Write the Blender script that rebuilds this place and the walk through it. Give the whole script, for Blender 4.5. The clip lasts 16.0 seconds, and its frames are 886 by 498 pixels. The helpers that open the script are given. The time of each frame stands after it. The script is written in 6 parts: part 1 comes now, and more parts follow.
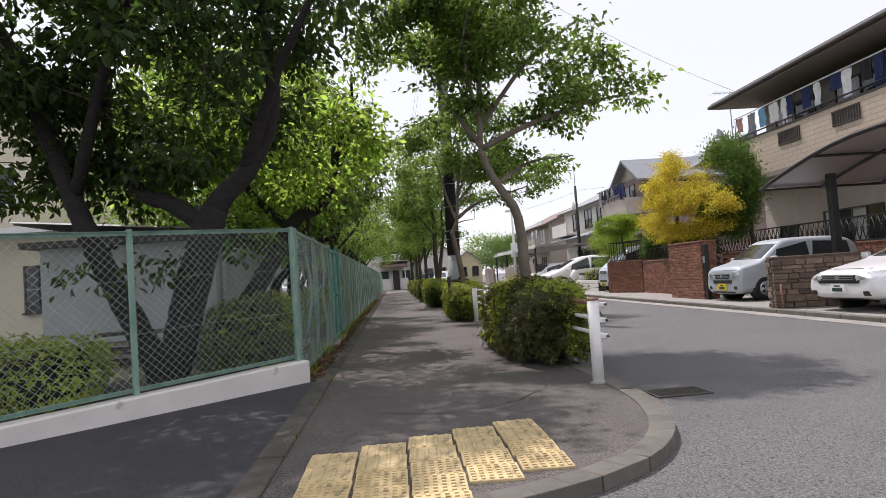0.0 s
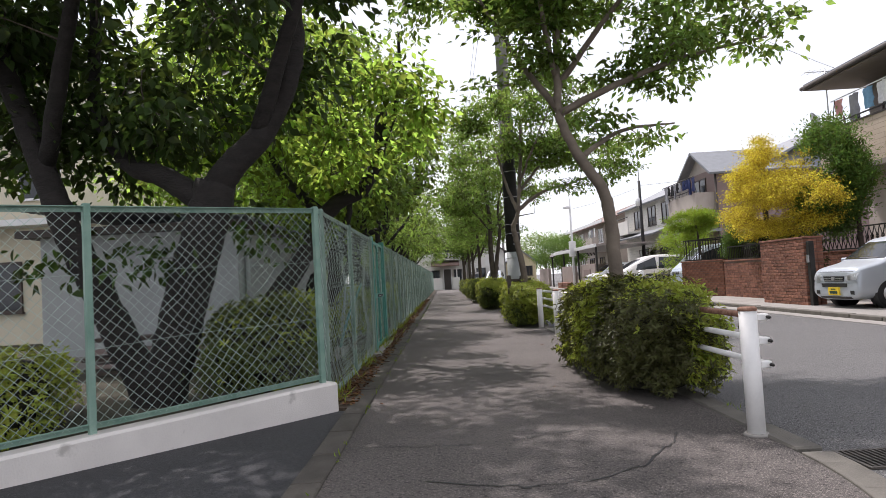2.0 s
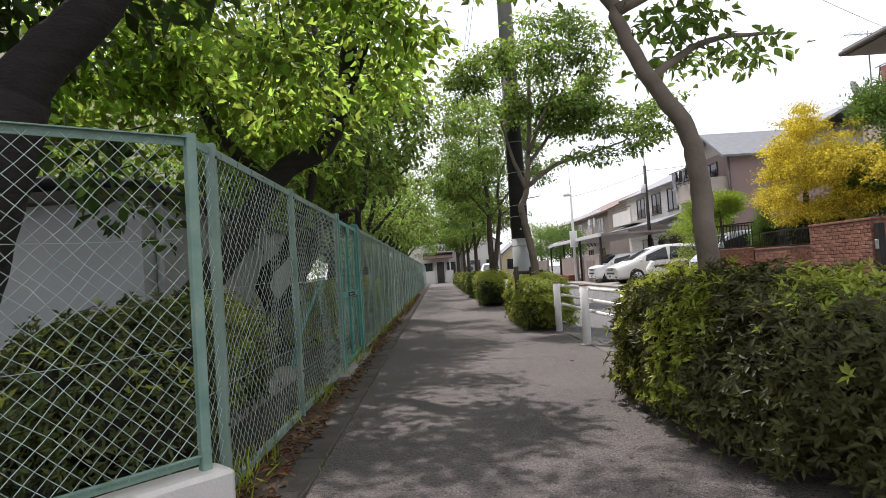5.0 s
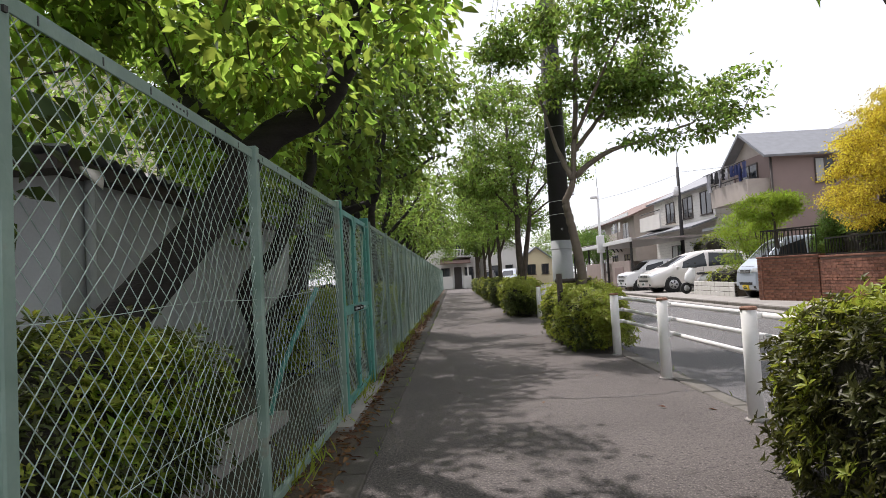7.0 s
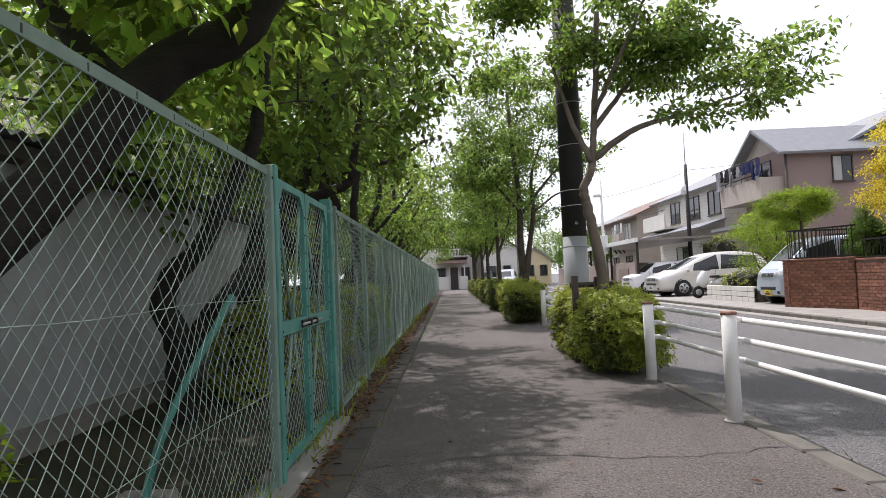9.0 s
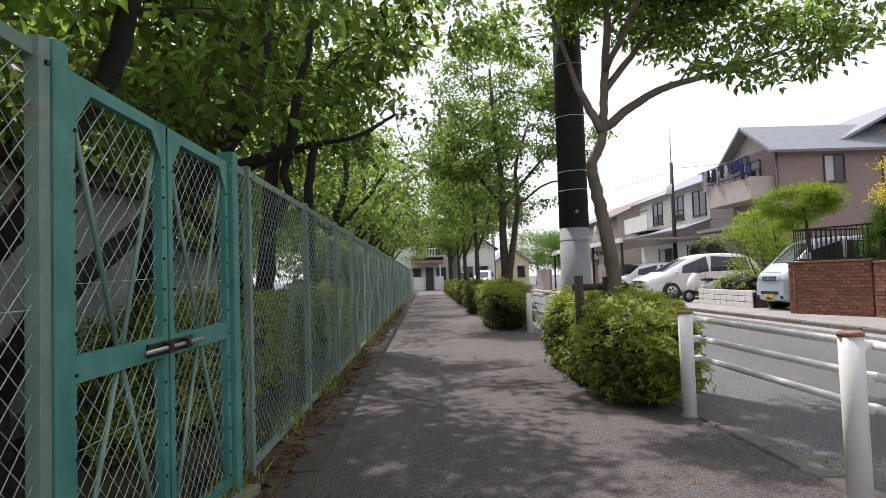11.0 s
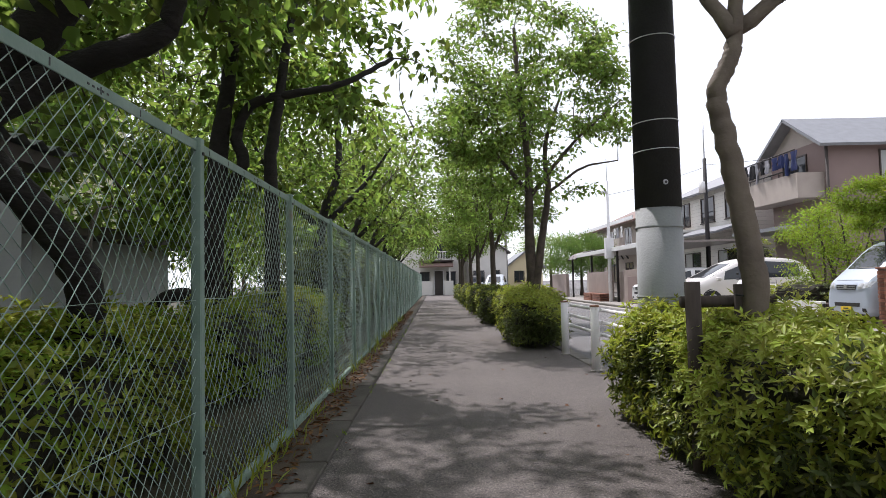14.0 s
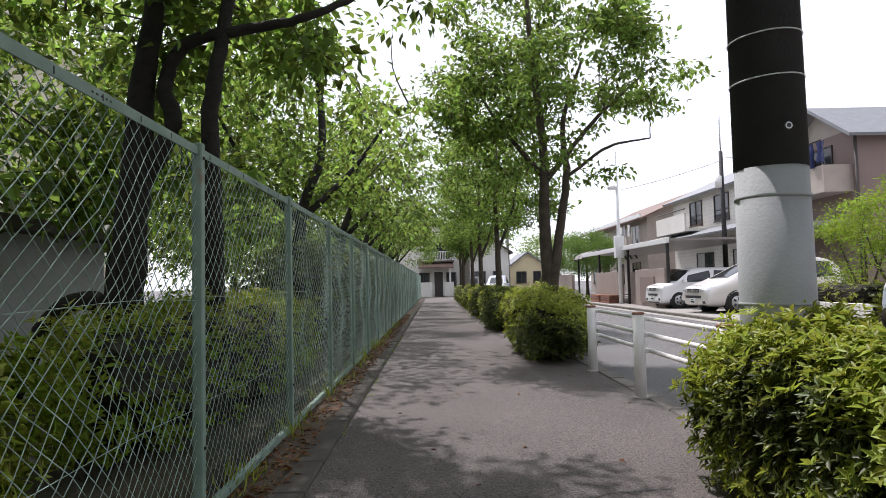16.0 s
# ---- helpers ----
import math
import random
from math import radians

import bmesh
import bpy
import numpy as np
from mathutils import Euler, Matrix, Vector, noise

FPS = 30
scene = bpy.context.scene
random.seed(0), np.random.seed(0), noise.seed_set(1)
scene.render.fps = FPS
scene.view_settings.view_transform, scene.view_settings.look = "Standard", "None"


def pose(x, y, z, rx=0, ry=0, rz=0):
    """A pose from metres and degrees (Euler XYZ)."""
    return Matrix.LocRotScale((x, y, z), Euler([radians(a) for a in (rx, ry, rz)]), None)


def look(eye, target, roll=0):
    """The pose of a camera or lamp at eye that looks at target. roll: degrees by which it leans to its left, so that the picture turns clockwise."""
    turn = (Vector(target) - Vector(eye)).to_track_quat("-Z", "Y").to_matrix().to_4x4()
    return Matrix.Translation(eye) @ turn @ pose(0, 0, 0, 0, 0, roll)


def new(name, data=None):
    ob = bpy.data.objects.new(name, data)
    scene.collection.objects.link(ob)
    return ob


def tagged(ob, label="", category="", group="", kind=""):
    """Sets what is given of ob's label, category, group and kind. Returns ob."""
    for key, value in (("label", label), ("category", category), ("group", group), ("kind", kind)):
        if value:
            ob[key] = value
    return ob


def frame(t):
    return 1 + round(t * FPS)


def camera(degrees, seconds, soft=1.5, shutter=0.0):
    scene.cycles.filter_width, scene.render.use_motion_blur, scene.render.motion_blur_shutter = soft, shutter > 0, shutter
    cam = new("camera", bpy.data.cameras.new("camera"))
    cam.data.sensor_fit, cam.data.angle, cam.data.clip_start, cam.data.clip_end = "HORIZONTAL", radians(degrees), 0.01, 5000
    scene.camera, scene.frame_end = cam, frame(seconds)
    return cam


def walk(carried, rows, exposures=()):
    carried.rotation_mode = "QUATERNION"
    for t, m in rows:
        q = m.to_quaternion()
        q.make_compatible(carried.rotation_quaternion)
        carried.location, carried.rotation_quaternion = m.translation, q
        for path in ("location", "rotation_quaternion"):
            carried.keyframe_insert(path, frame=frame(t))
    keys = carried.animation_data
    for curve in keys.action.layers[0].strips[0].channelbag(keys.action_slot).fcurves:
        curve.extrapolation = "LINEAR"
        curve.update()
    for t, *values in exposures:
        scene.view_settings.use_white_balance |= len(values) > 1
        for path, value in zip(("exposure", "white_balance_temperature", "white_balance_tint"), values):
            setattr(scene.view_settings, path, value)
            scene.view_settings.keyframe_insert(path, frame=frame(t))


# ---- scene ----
from mathutils.bvhtree import BVHTree

cam = camera(69.5, 16.0, 0.75)
PATH = [
    (0, (0.01, 2.331, 1.109), (0.17, 4.323, 1.195), -3.9),
    (0.5, (0.008, 2.831, 1.114), (0.119, 4.826, 1.202), -3.7),
    (1, (0.015, 3.305, 1.11), (0.118, 5.3, 1.2), -3.6),
    (1.5, (-0.014, 3.792, 1.104), (0.031, 5.789, 1.2), -3.5),
    (2, (-0.032, 4.227, 1.096), (-0.031, 6.225, 1.191), -3.3),
    (2.5, (-0.059, 4.701, 1.085), (-0.069, 6.699, 1.185), -3.3),
    (3, (-0.049, 5.088, 1.085), (-0.08, 7.085, 1.192), -3.4),
    (3.5, (-0.024, 5.467, 1.068), (-0.04, 7.465, 1.173), -3.6),
    (3.7, (0.024, 5.626, 1.067), (0.02, 7.623, 1.165), -4.1),
    (6, (-0.109, 7.948, 1.104), (-0.072, 9.946, 1.174), -3.3),
    (6.5, (-0.154, 8.405, 1.112), (-0.167, 10.404, 1.196), -3.3),
    (7, (-0.211, 8.867, 1.128), (-0.237, 10.865, 1.219), -3.1),
    (7.5, (-0.192, 9.288, 1.135), (-0.213, 11.286, 1.229), -2.8),
    (8, (-0.195, 9.771, 1.13), (-0.216, 11.769, 1.225), -2.7),
    (8.5, (-0.184, 10.178, 1.138), (-0.205, 12.175, 1.233), -2.6),
    (9, (-0.164, 10.619, 1.146), (-0.18, 12.617, 1.237), -2.5),
    (9.5, (-0.126, 11.066, 1.125), (-0.129, 13.064, 1.211), -3.3),
    (9.7, (-0.126, 11.25, 1.122), (-0.109, 13.248, 1.195), -3.2),
    (11.8, (-0.104, 13.146, 1.125), (-0.05, 15.143, 1.23), -1.6),
    (12, (-0.102, 13.338, 1.117), (-0.065, 15.335, 1.224), -1.5),
    (12.5, (-0.084, 13.774, 1.113), (-0.054, 15.771, 1.22), -1.5),
    (13, (-0.095, 14.202, 1.109), (-0.064, 16.199, 1.216), -1.5),
    (13.5, (-0.088, 14.653, 1.128), (-0.058, 16.65, 1.232), -1.4),
    (14, (-0.073, 15.111, 1.13), (-0.044, 17.108, 1.234), -1.3),
    (14.5, (-0.079, 15.56, 1.125), (-0.05, 17.557, 1.229), -1.4),
    (15, (-0.052, 15.986, 1.121), (-0.023, 17.983, 1.227), -1.4),
    (15.5, (-0.026, 16.456, 1.123), (-0.003, 18.453, 1.229), -1.4),
    (16, (-0.043, 16.889, 1.124), (-0.014, 18.886, 1.232), -1.4),
]
walk(cam, [(t, look(eye, target, roll)) for t, eye, target, roll in PATH],
     [(0.0, -0.24, 6300, 20), (3.5, -0.01, 6300, 20), (6.0, -0.07, 6350, 19), (9.0, 0.0, 6230, 20), (16.0, -0.02, 6150, 20)])

# ---------------------------------------------------------------- light
SUN_ELEVATION, SUN_BEARING = radians(60), radians(-22)   # bearing from +y, clockwise positive
world = bpy.data.worlds.new("sky")
scene.world = world
world.use_nodes = True
wn = world.node_tree
sky = wn.nodes.new("ShaderNodeTexSky")
sky.sky_type = "NISHITA"
sky.sun_disc = False
sky.sun_elevation = SUN_ELEVATION
sky.sun_rotation = SUN_BEARING
sky.air_density, sky.dust_density, sky.ozone_density = 1.0, 1.5, 1.0
wn.nodes["Background"].inputs["Strength"].default_value = 0.12
# thin bright summer haze over the blue
haze = wn.nodes.new("ShaderNodeMix")
haze.data_type = "RGBA"
haze.inputs[0].default_value = 0.8
haze.inputs[7].default_value = (10.6, 11.0, 10.9, 1)
wn.links.new(sky.outputs[0], haze.inputs[6])
wn.links.new(haze.outputs[2], wn.nodes["Background"].inputs["Color"])
sun = new("sun", bpy.data.lights.new("sun", "SUN"))
sun.data.energy, sun.data.angle, sun.data.color = 5.0, radians(1.0), (1.0, 0.955, 0.88)
sdir = Vector((math.sin(SUN_BEARING) * math.cos(SUN_ELEVATION), math.cos(SUN_BEARING) * math.cos(SUN_ELEVATION), math.sin(SUN_ELEVATION)))
sun.matrix_world = look(sdir * 60, (0, 0, 0))

# ---------------------------------------------------------------- materials
def mat(name, base=(0.5, 0.5, 0.5), rough=0.7, metal=0.0, var=0.25, scale=6.0, fine=60.0, bump=0.15, second=None, spots=0.0, spot_col=(0.1, 0.05, 0.02), spot_scale=3.0, isl=0.0, obj=0.0, streak=None, grit=0.0):
    """Principled surface with variation at two scales, a blend to a second colour, stains and relief."""
    m = bpy.data.materials.new(name)
    m.use_nodes = True
    nt = m.node_tree
    N, L = nt.nodes, nt.links
    b = N["Principled BSDF"]
    b.inputs["Roughness"].default_value = rough
    b.inputs["Metallic"].default_value = metal
    co = N.new("ShaderNodeTexCoord").outputs["Object"]
    if streak:
        mp = N.new("ShaderNodeMapping")
        mp.inputs["Scale"].default_value = streak
        L.new(co, mp.inputs[0])
        co = mp.outputs[0]

    def tex(sc, det=5.0):
        n = N.new("ShaderNodeTexNoise")
        n.inputs["Scale"].default_value, n.inputs["Detail"].default_value = sc, det
        L.new(co, n.inputs["Vector"])
        return n.outputs["Fac"]

    def mix(fac, a, c):
        x = N.new("ShaderNodeMix")
        x.data_type = "RGBA"
        for sock, v in ((x.inputs[0], fac), (x.inputs[6], a), (x.inputs[7], c)):
            if hasattr(v, "is_linked"):
                L.new(v, sock)
            else:
                sock.default_value = (*v, 1) if isinstance(v, tuple) else v
        return x.outputs[2]

    def ramp(v, lo, hi):
        r = N.new("ShaderNodeMapRange")
        r.inputs[1].default_value, r.inputs[2].default_value = lo, hi
        L.new(v, r.inputs[0])
        return r.outputs[0]

    dark = tuple(c * (1 - var) for c in base)
    light = tuple(min(1, c * (1 + var)) for c in base)
    big, small = tex(scale), tex(fine, 3.0)
    col = mix(ramp(big, 0.3, 0.7), dark, second if second else light)
    col = mix(ramp(small, 0.35, 0.75), col, mix(0.5, col, light if not second else base))
    if isl or obj:
        src = N.new("ShaderNodeNewGeometry").outputs["Random Per Island"] if isl else N.new("ShaderNodeObjectInfo").outputs["Random"]
        k = isl or obj
        hs = N.new("ShaderNodeHueSaturation")
        r = N.new("ShaderNodeMapRange")
        r.inputs[3].default_value, r.inputs[4].default_value = 1 - k, 1 + k
        L.new(src, r.inputs[0])
        L.new(r.outputs[0], hs.inputs["Value"])
        L.new(col, hs.inputs["Color"])
        col = hs.outputs[0]
    if spots:
        col = mix(ramp(tex(spot_scale, 8.0), 1 - spots, 1 - spots + 0.08), col, spot_col)
    if grit:
        for sc, lo, to in ((85.0, 0.58, tuple(c * (1 + 1.9 * grit) for c in base)), (42.0, 0.59, tuple(c * (1 - 0.8 * grit) for c in base)), (190.0, 0.62, tuple(c * (1 + 2.6 * grit) for c in base))):
            col = mix(ramp(tex(sc, 1.0), lo, lo + 0.06), col, to)
    L.new(col, b.inputs["Base Color"])
    if bump:
        bp = N.new("ShaderNodeBump")
        bp.inputs["Strength"].default_value, bp.inputs["Distance"].default_value = bump, 0.01
        L.new(small, bp.inputs["Height"])
        L.new(bp.outputs[0], b.inputs["Normal"])
    return m


def leaf_mat(name, base, through_col, rough=0.45, var=0.45, glow=0.5, spec=0.16):
    """Leaves: a glossy upper skin over a body that lets light through, each leaf a little different."""
    m = bpy.data.materials.new(name)
    m.use_nodes = True
    nt = m.node_tree
    N, L = nt.nodes, nt.links
    b = N["Principled BSDF"]
    b.inputs["Roughness"].default_value = rough
    b.inputs["Specular IOR Level"].default_value = spec
    rnd = N.new("ShaderNodeNewGeometry").outputs["Random Per Island"]
    no = N.new("ShaderNodeTexNoise")
    no.inputs["Scale"].default_value = 1.3
    L.new(N.new("ShaderNodeTexCoord").outputs["Object"], no.inputs["Vector"])
    ad = N.new("ShaderNodeMath")
    ad.operation = "ADD"
    L.new(rnd, ad.inputs[0])
    L.new(no.outputs["Fac"], ad.inputs[1])
    r = N.new("ShaderNodeMapRange")
    r.inputs[1].default_value, r.inputs[2].default_value = 0.3, 1.6
    r.inputs[3].default_value, r.inputs[4].default_value = 1 - var, 1 + var
    L.new(ad.outputs[0], r.inputs[0])
    outs = []
    for c in (base, through_col):
        hs = N.new("ShaderNodeHueSaturation")
        hs.inputs["Color"].default_value = (*c, 1)
        L.new(r.outputs[0], hs.inputs["Value"])
        mr = N.new("ShaderNodeMapRange")
        mr.inputs[3].default_value, mr.inputs[4].default_value = 0.475, 0.515
        L.new(rnd, mr.inputs[0])
        L.new(mr.outputs[0], hs.inputs["Hue"])
        outs.append(hs.outputs[0])
    L.new(outs[0], b.inputs["Base Color"])
    tr = N.new("ShaderNodeBsdfTranslucent")
    L.new(outs[1], tr.inputs["Color"])
    ms = N.new("ShaderNodeMixShader")
    ms.inputs[0].default_value = glow
    L.new(b.outputs[0], ms.inputs[1])
    L.new(tr.outputs[0], ms.inputs[2])
    L.new(ms.outputs[0], N["Material Output"].inputs["Surface"])
    return m


M_ROAD = mat("road_asphalt", (0.095, 0.093, 0.092), 0.85, var=0.2, scale=0.7, fine=140, bump=0.9, grit=0.8)
M_WALK = mat("walk_asphalt", (0.087, 0.076, 0.07), 0.85, var=0.28, scale=0.9, fine=150, bump=0.9, grit=0.75, spots=0.36, spot_col=(0.106, 0.094, 0.088), spot_scale=7)
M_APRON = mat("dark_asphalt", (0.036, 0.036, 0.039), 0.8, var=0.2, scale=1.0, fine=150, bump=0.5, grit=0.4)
M_KERB = mat("kerb_concrete", (0.125, 0.115, 0.098), 0.85, var=0.3, scale=4, fine=90, bump=0.4, spots=0.4, spot_col=(0.1, 0.1, 0.06), obj=0.15)
M_KERBD = mat("dirty_edging_concrete", (0.075, 0.066, 0.056), 0.9, var=0.35, scale=4, fine=90, bump=0.5, spots=0.38, spot_col=(0.05, 0.055, 0.03), obj=0.15)
M_CONC = mat("concrete", (0.27, 0.255, 0.235), 0.85, var=0.2, scale=2, fine=80, bump=0.3, spots=0.35, spot_col=(0.2, 0.19, 0.17))
M_SOIL = mat("soil", (0.085, 0.062, 0.042), 0.95, var=0.4, scale=3, fine=70, bump=0.8)
M_LAWN = mat("weedy_ground", (0.045, 0.05, 0.024), 0.95, var=0.4, scale=1.5, fine=60, bump=0.8, second=(0.07, 0.055, 0.036))
M_WHITEWALL = mat("white_painted_concrete", (0.72, 0.68, 0.64), 0.8, var=0.08, scale=3, fine=90, bump=0.35, spots=0.34, spot_col=(0.5, 0.47, 0.43), spot_scale=5)
M_GREEN = mat("faded_green_paint", (0.17, 0.32, 0.25), 0.55, var=0.2, scale=5, fine=60, bump=0.15, second=(0.3, 0.42, 0.35), spots=0.3, spot_col=(0.42, 0.46, 0.4), spot_scale=8)
M_GREENW = mat("chalky_pale_green_paint", (0.19, 0.29, 0.235), 0.6, var=0.15, scale=4, fine=60, bump=0.15, second=(0.29, 0.385, 0.325), spots=0.36, spot_col=(0.25, 0.17, 0.11), spot_scale=4)
M_GATE = mat("teal_green_paint", (0.06, 0.27, 0.22), 0.5, var=0.2, scale=5, fine=60, bump=0.1, second=(0.12, 0.36, 0.3), spots=0.3, spot_col=(0.3, 0.42, 0.37), spot_scale=9)
M_WIRE = mat("coated_wire", (0.42, 0.52, 0.47), 0.42, metal=0.15, var=0.25, scale=8, fine=60, bump=0, isl=0.2)
M_WIREW = mat("chalked_wire", (0.34, 0.45, 0.4), 0.5, metal=0.1, var=0.2, scale=8, fine=60, bump=0, isl=0.2)
M_RAIL = mat("white_rail_paint", (0.78, 0.77, 0.75), 0.45, var=0.06, scale=6, fine=60, bump=0.1, spots=0.3, spot_col=(0.45, 0.33, 0.25), spot_scale=9)
M_RUST = mat("rusty_cap", (0.22, 0.09, 0.05), 0.85, var=0.4, scale=20, fine=120, bump=0.5, second=(0.4, 0.24, 0.17))
M_GRATE = mat("worn_grate_steel", (0.085, 0.075, 0.065), 0.6, metal=0.3, var=0.3, scale=15, bump=0.1)
M_DARKMETAL = mat("dark_metal", (0.03, 0.028, 0.026), 0.5, metal=0.4, var=0.3, scale=8, bump=0.1)
M_STEEL = mat("galvanised_steel", (0.45, 0.45, 0.45), 0.4, metal=0.8, var=0.2, scale=12, bump=0.1)
M_BARK = mat("cherry_bark", (0.019, 0.016, 0.014), 0.9, var=0.45, scale=7, fine=30, bump=1.0, streak=(1, 1, 2.5))
M_BARK2 = mat("smooth_street_tree_bark", (0.17, 0.135, 0.105), 0.8, var=0.3, scale=5, fine=35, bump=0.5, second=(0.22, 0.18, 0.14))
M_BARK3 = mat("dark_twig_bark", (0.07, 0.055, 0.042), 0.9, var=0.4, scale=9, fine=40, bump=0.6)
M_WOODSTAKE = mat("weathered_stake_wood", (0.07, 0.055, 0.045), 0.9, var=0.4, scale=6, fine=30, bump=0.6, streak=(1, 1, 0.2))
# cherry leaf copies carry painted light: CH deepest shade, CHD shaded, CH2 lit
M_LEAF_CH = leaf_mat("cherry_leaf_deep_shade", (0.03, 0.048, 0.019), (0.11, 0.18, 0.03), 0.42, 0.7, 0.4)
M_LEAF_CH2 = leaf_mat("cherry_leaf_far_lit", (0.06, 0.1, 0.025), (0.28, 0.4, 0.085), 0.45, 0.85, 0.48)
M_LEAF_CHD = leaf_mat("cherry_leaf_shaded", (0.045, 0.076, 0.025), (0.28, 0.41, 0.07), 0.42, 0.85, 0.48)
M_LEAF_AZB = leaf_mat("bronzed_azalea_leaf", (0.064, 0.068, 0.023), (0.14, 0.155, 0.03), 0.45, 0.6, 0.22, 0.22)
# same cherry leaf again, sunlight put into a brighter colour
M_LEAF_CH1 = leaf_mat("cherry_leaf_sunlit", (0.056, 0.098, 0.028), (0.46, 0.65, 0.1), 0.42, 0.85, 0.54)
M_LEAF_ST = leaf_mat("street_tree_leaf", (0.058, 0.1, 0.026), (0.28, 0.41, 0.075), 0.45, 0.75, 0.48)
M_LEAF_AZ = leaf_mat("azalea_leaf", (0.07, 0.092, 0.026), (0.16, 0.2, 0.035), 0.45, 0.65, 0.25, 0.25)
M_LEAF_AZ2 = leaf_mat("azalea_new_leaf", (0.26, 0.315, 0.045), (0.42, 0.48, 0.06), 0.45, 0.45, 0.3, 0.25)
M_LEAF_YE = leaf_mat("golden_conifer_leaf", (0.56, 0.465, 0.055), (0.7, 0.6, 0.06), 0.7, 0.6, 0.35)
M_LEAF_CO = leaf_mat("dark_conifer_leaf", (0.085, 0.155, 0.035), (0.18, 0.3, 0.05), 0.6, 0.5, 0.35)
M_LEAF_LT = leaf_mat("light_garden_leaf", (0.15, 0.23, 0.025), (0.3, 0.42, 0.04), 0.5, 0.5, 0.4)
M_DEAD = leaf_mat("dead_leaf", (0.16, 0.085, 0.04), (0.12, 0.06, 0.02), 0.8, 0.5, 0.1)
# near-black colour paints the shade between hedge leaves
M_CORE = mat("hedge_inner_shade", (0.022, 0.02, 0.012), 0.95, var=0.5, scale=14, fine=50, bump=1.0)
M_RED = leaf_mat("red_shrub_leaf", (0.22, 0.02, 0.03), (0.3, 0.03, 0.03), 0.6, 0.4, 0.3)
M_BRICK = mat("red_brick", (0.19, 0.072, 0.046), 0.85, var=0.3, scale=9, fine=80, bump=0.5, second=(0.29, 0.135, 0.085), obj=0.3, spots=0.3, spot_col=(0.13, 0.06, 0.045), spot_scale=6)
M_BRICKJ = mat("red_brick_joined", (0.19, 0.072, 0.046), 0.85, var=0.3, scale=9, fine=80, bump=0.5, second=(0.29, 0.135, 0.085), isl=0.3)
M_MORTAR = mat("mortar", (0.17, 0.12, 0.1), 0.95, var=0.2, scale=8, bump=0.4)
M_STONE = mat("brown_rubble_stone", (0.15, 0.105, 0.077), 0.85, var=0.35, scale=6, fine=60, bump=0.7, second=(0.22, 0.165, 0.12), obj=0.4)
M_GREYWALL = mat("grey_beige_render", (0.4, 0.35, 0.31), 0.85, var=0.08, scale=2, fine=60, bump=0.2)
M_BROWNWALL = mat("mauve_brown_render", (0.235, 0.175, 0.16), 0.85, var=0.07, scale=1, fine=50, bump=0.2)
M_WHITERENDER = mat("white_render", (0.66, 0.64, 0.6), 0.85, var=0.06, scale=1, fine=50, bump=0.15)
M_SHED = mat("grey_white_shed_panel", (0.385, 0.405, 0.4), 0.8, var=0.1, scale=1.2, fine=40, bump=0.15, spots=0.38, spot_col=(0.34, 0.35, 0.34), spot_scale=2)
M_CREAM = mat("cream_wall", (0.6, 0.55, 0.42), 0.85, var=0.06, scale=1, fine=40, bump=0.1)
M_YELLOWWALL = mat("pale_yellow_wall", (0.75, 0.65, 0.42), 0.85, var=0.05, scale=1, bump=0.1)
M_BLOCKGREY = mat("brown_grey_block_wall", (0.3, 0.245, 0.22), 0.9, var=0.1, scale=2, fine=60, bump=0.3)
M_ROOF = mat("grey_slate_roof", (0.19, 0.2, 0.215), 0.6, var=0.12, scale=3, fine=30, bump=0.3, isl=0.08)
M_ROOFBR = mat("brown_roof", (0.17, 0.11, 0.09), 0.7, var=0.15, scale=3, bump=0.3)
M_DARKROOF = mat("dark_eave_brown", (0.07, 0.058, 0.052), 0.7, var=0.15, scale=3, bump=0.15)
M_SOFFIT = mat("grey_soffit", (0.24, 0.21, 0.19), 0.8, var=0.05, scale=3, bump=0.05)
M_WINFRAME = mat("bronze_window_frame", (0.06, 0.045, 0.038), 0.45, metal=0.3, var=0.1, scale=8, bump=0)
M_WHITEMETAL = mat("white_metal", (0.75, 0.75, 0.75), 0.4, var=0.05, scale=6, bump=0)
M_PANE = mat("dark_window_glass", (0.03, 0.035, 0.04), 0.06, var=0.2, scale=1, bump=0)
M_CURTAIN = mat("curtained_window", (0.35, 0.36, 0.35), 0.25, var=0.15, scale=8, bump=0, streak=(3, 3, 0.1))
M_POLEDARK = mat("black_pole_wrap", (0.026, 0.025, 0.026), 0.75, var=0.25, scale=4, fine=50, bump=0.3)
M_POLEGREY = mat("grey_pole_paint", (0.33, 0.345, 0.35), 0.75, var=0.1, scale=4, fine=60, bump=0.2, spots=0.33, spot_col=(0.27, 0.28, 0.28), spot_scale=3)
M_POLETOP = mat("grey_concrete_pole", (0.27, 0.26, 0.245), 0.85, var=0.15, scale=4, bump=0.2)
M_TACT = mat("yellow_tactile_tile", (0.52, 0.4, 0.21), 0.8, var=0.25, scale=7, fine=60, bump=0.4, obj=0.12, spots=0.42, spot_col=(0.35, 0.27, 0.15), spot_scale=14)
M_CARSILVER = mat("silver_car_paint", (0.48, 0.52, 0.56), 0.3, metal=0.2, var=0.03, scale=2, bump=0)
M_CARWHITE = mat("white_car_paint", (0.78, 0.78, 0.79), 0.2, var=0.02, scale=2, bump=0)
M_CARBLUE = mat("pale_blue_car_paint", (0.48, 0.54, 0.62), 0.3, metal=0.2, var=0.03, scale=2, bump=0)
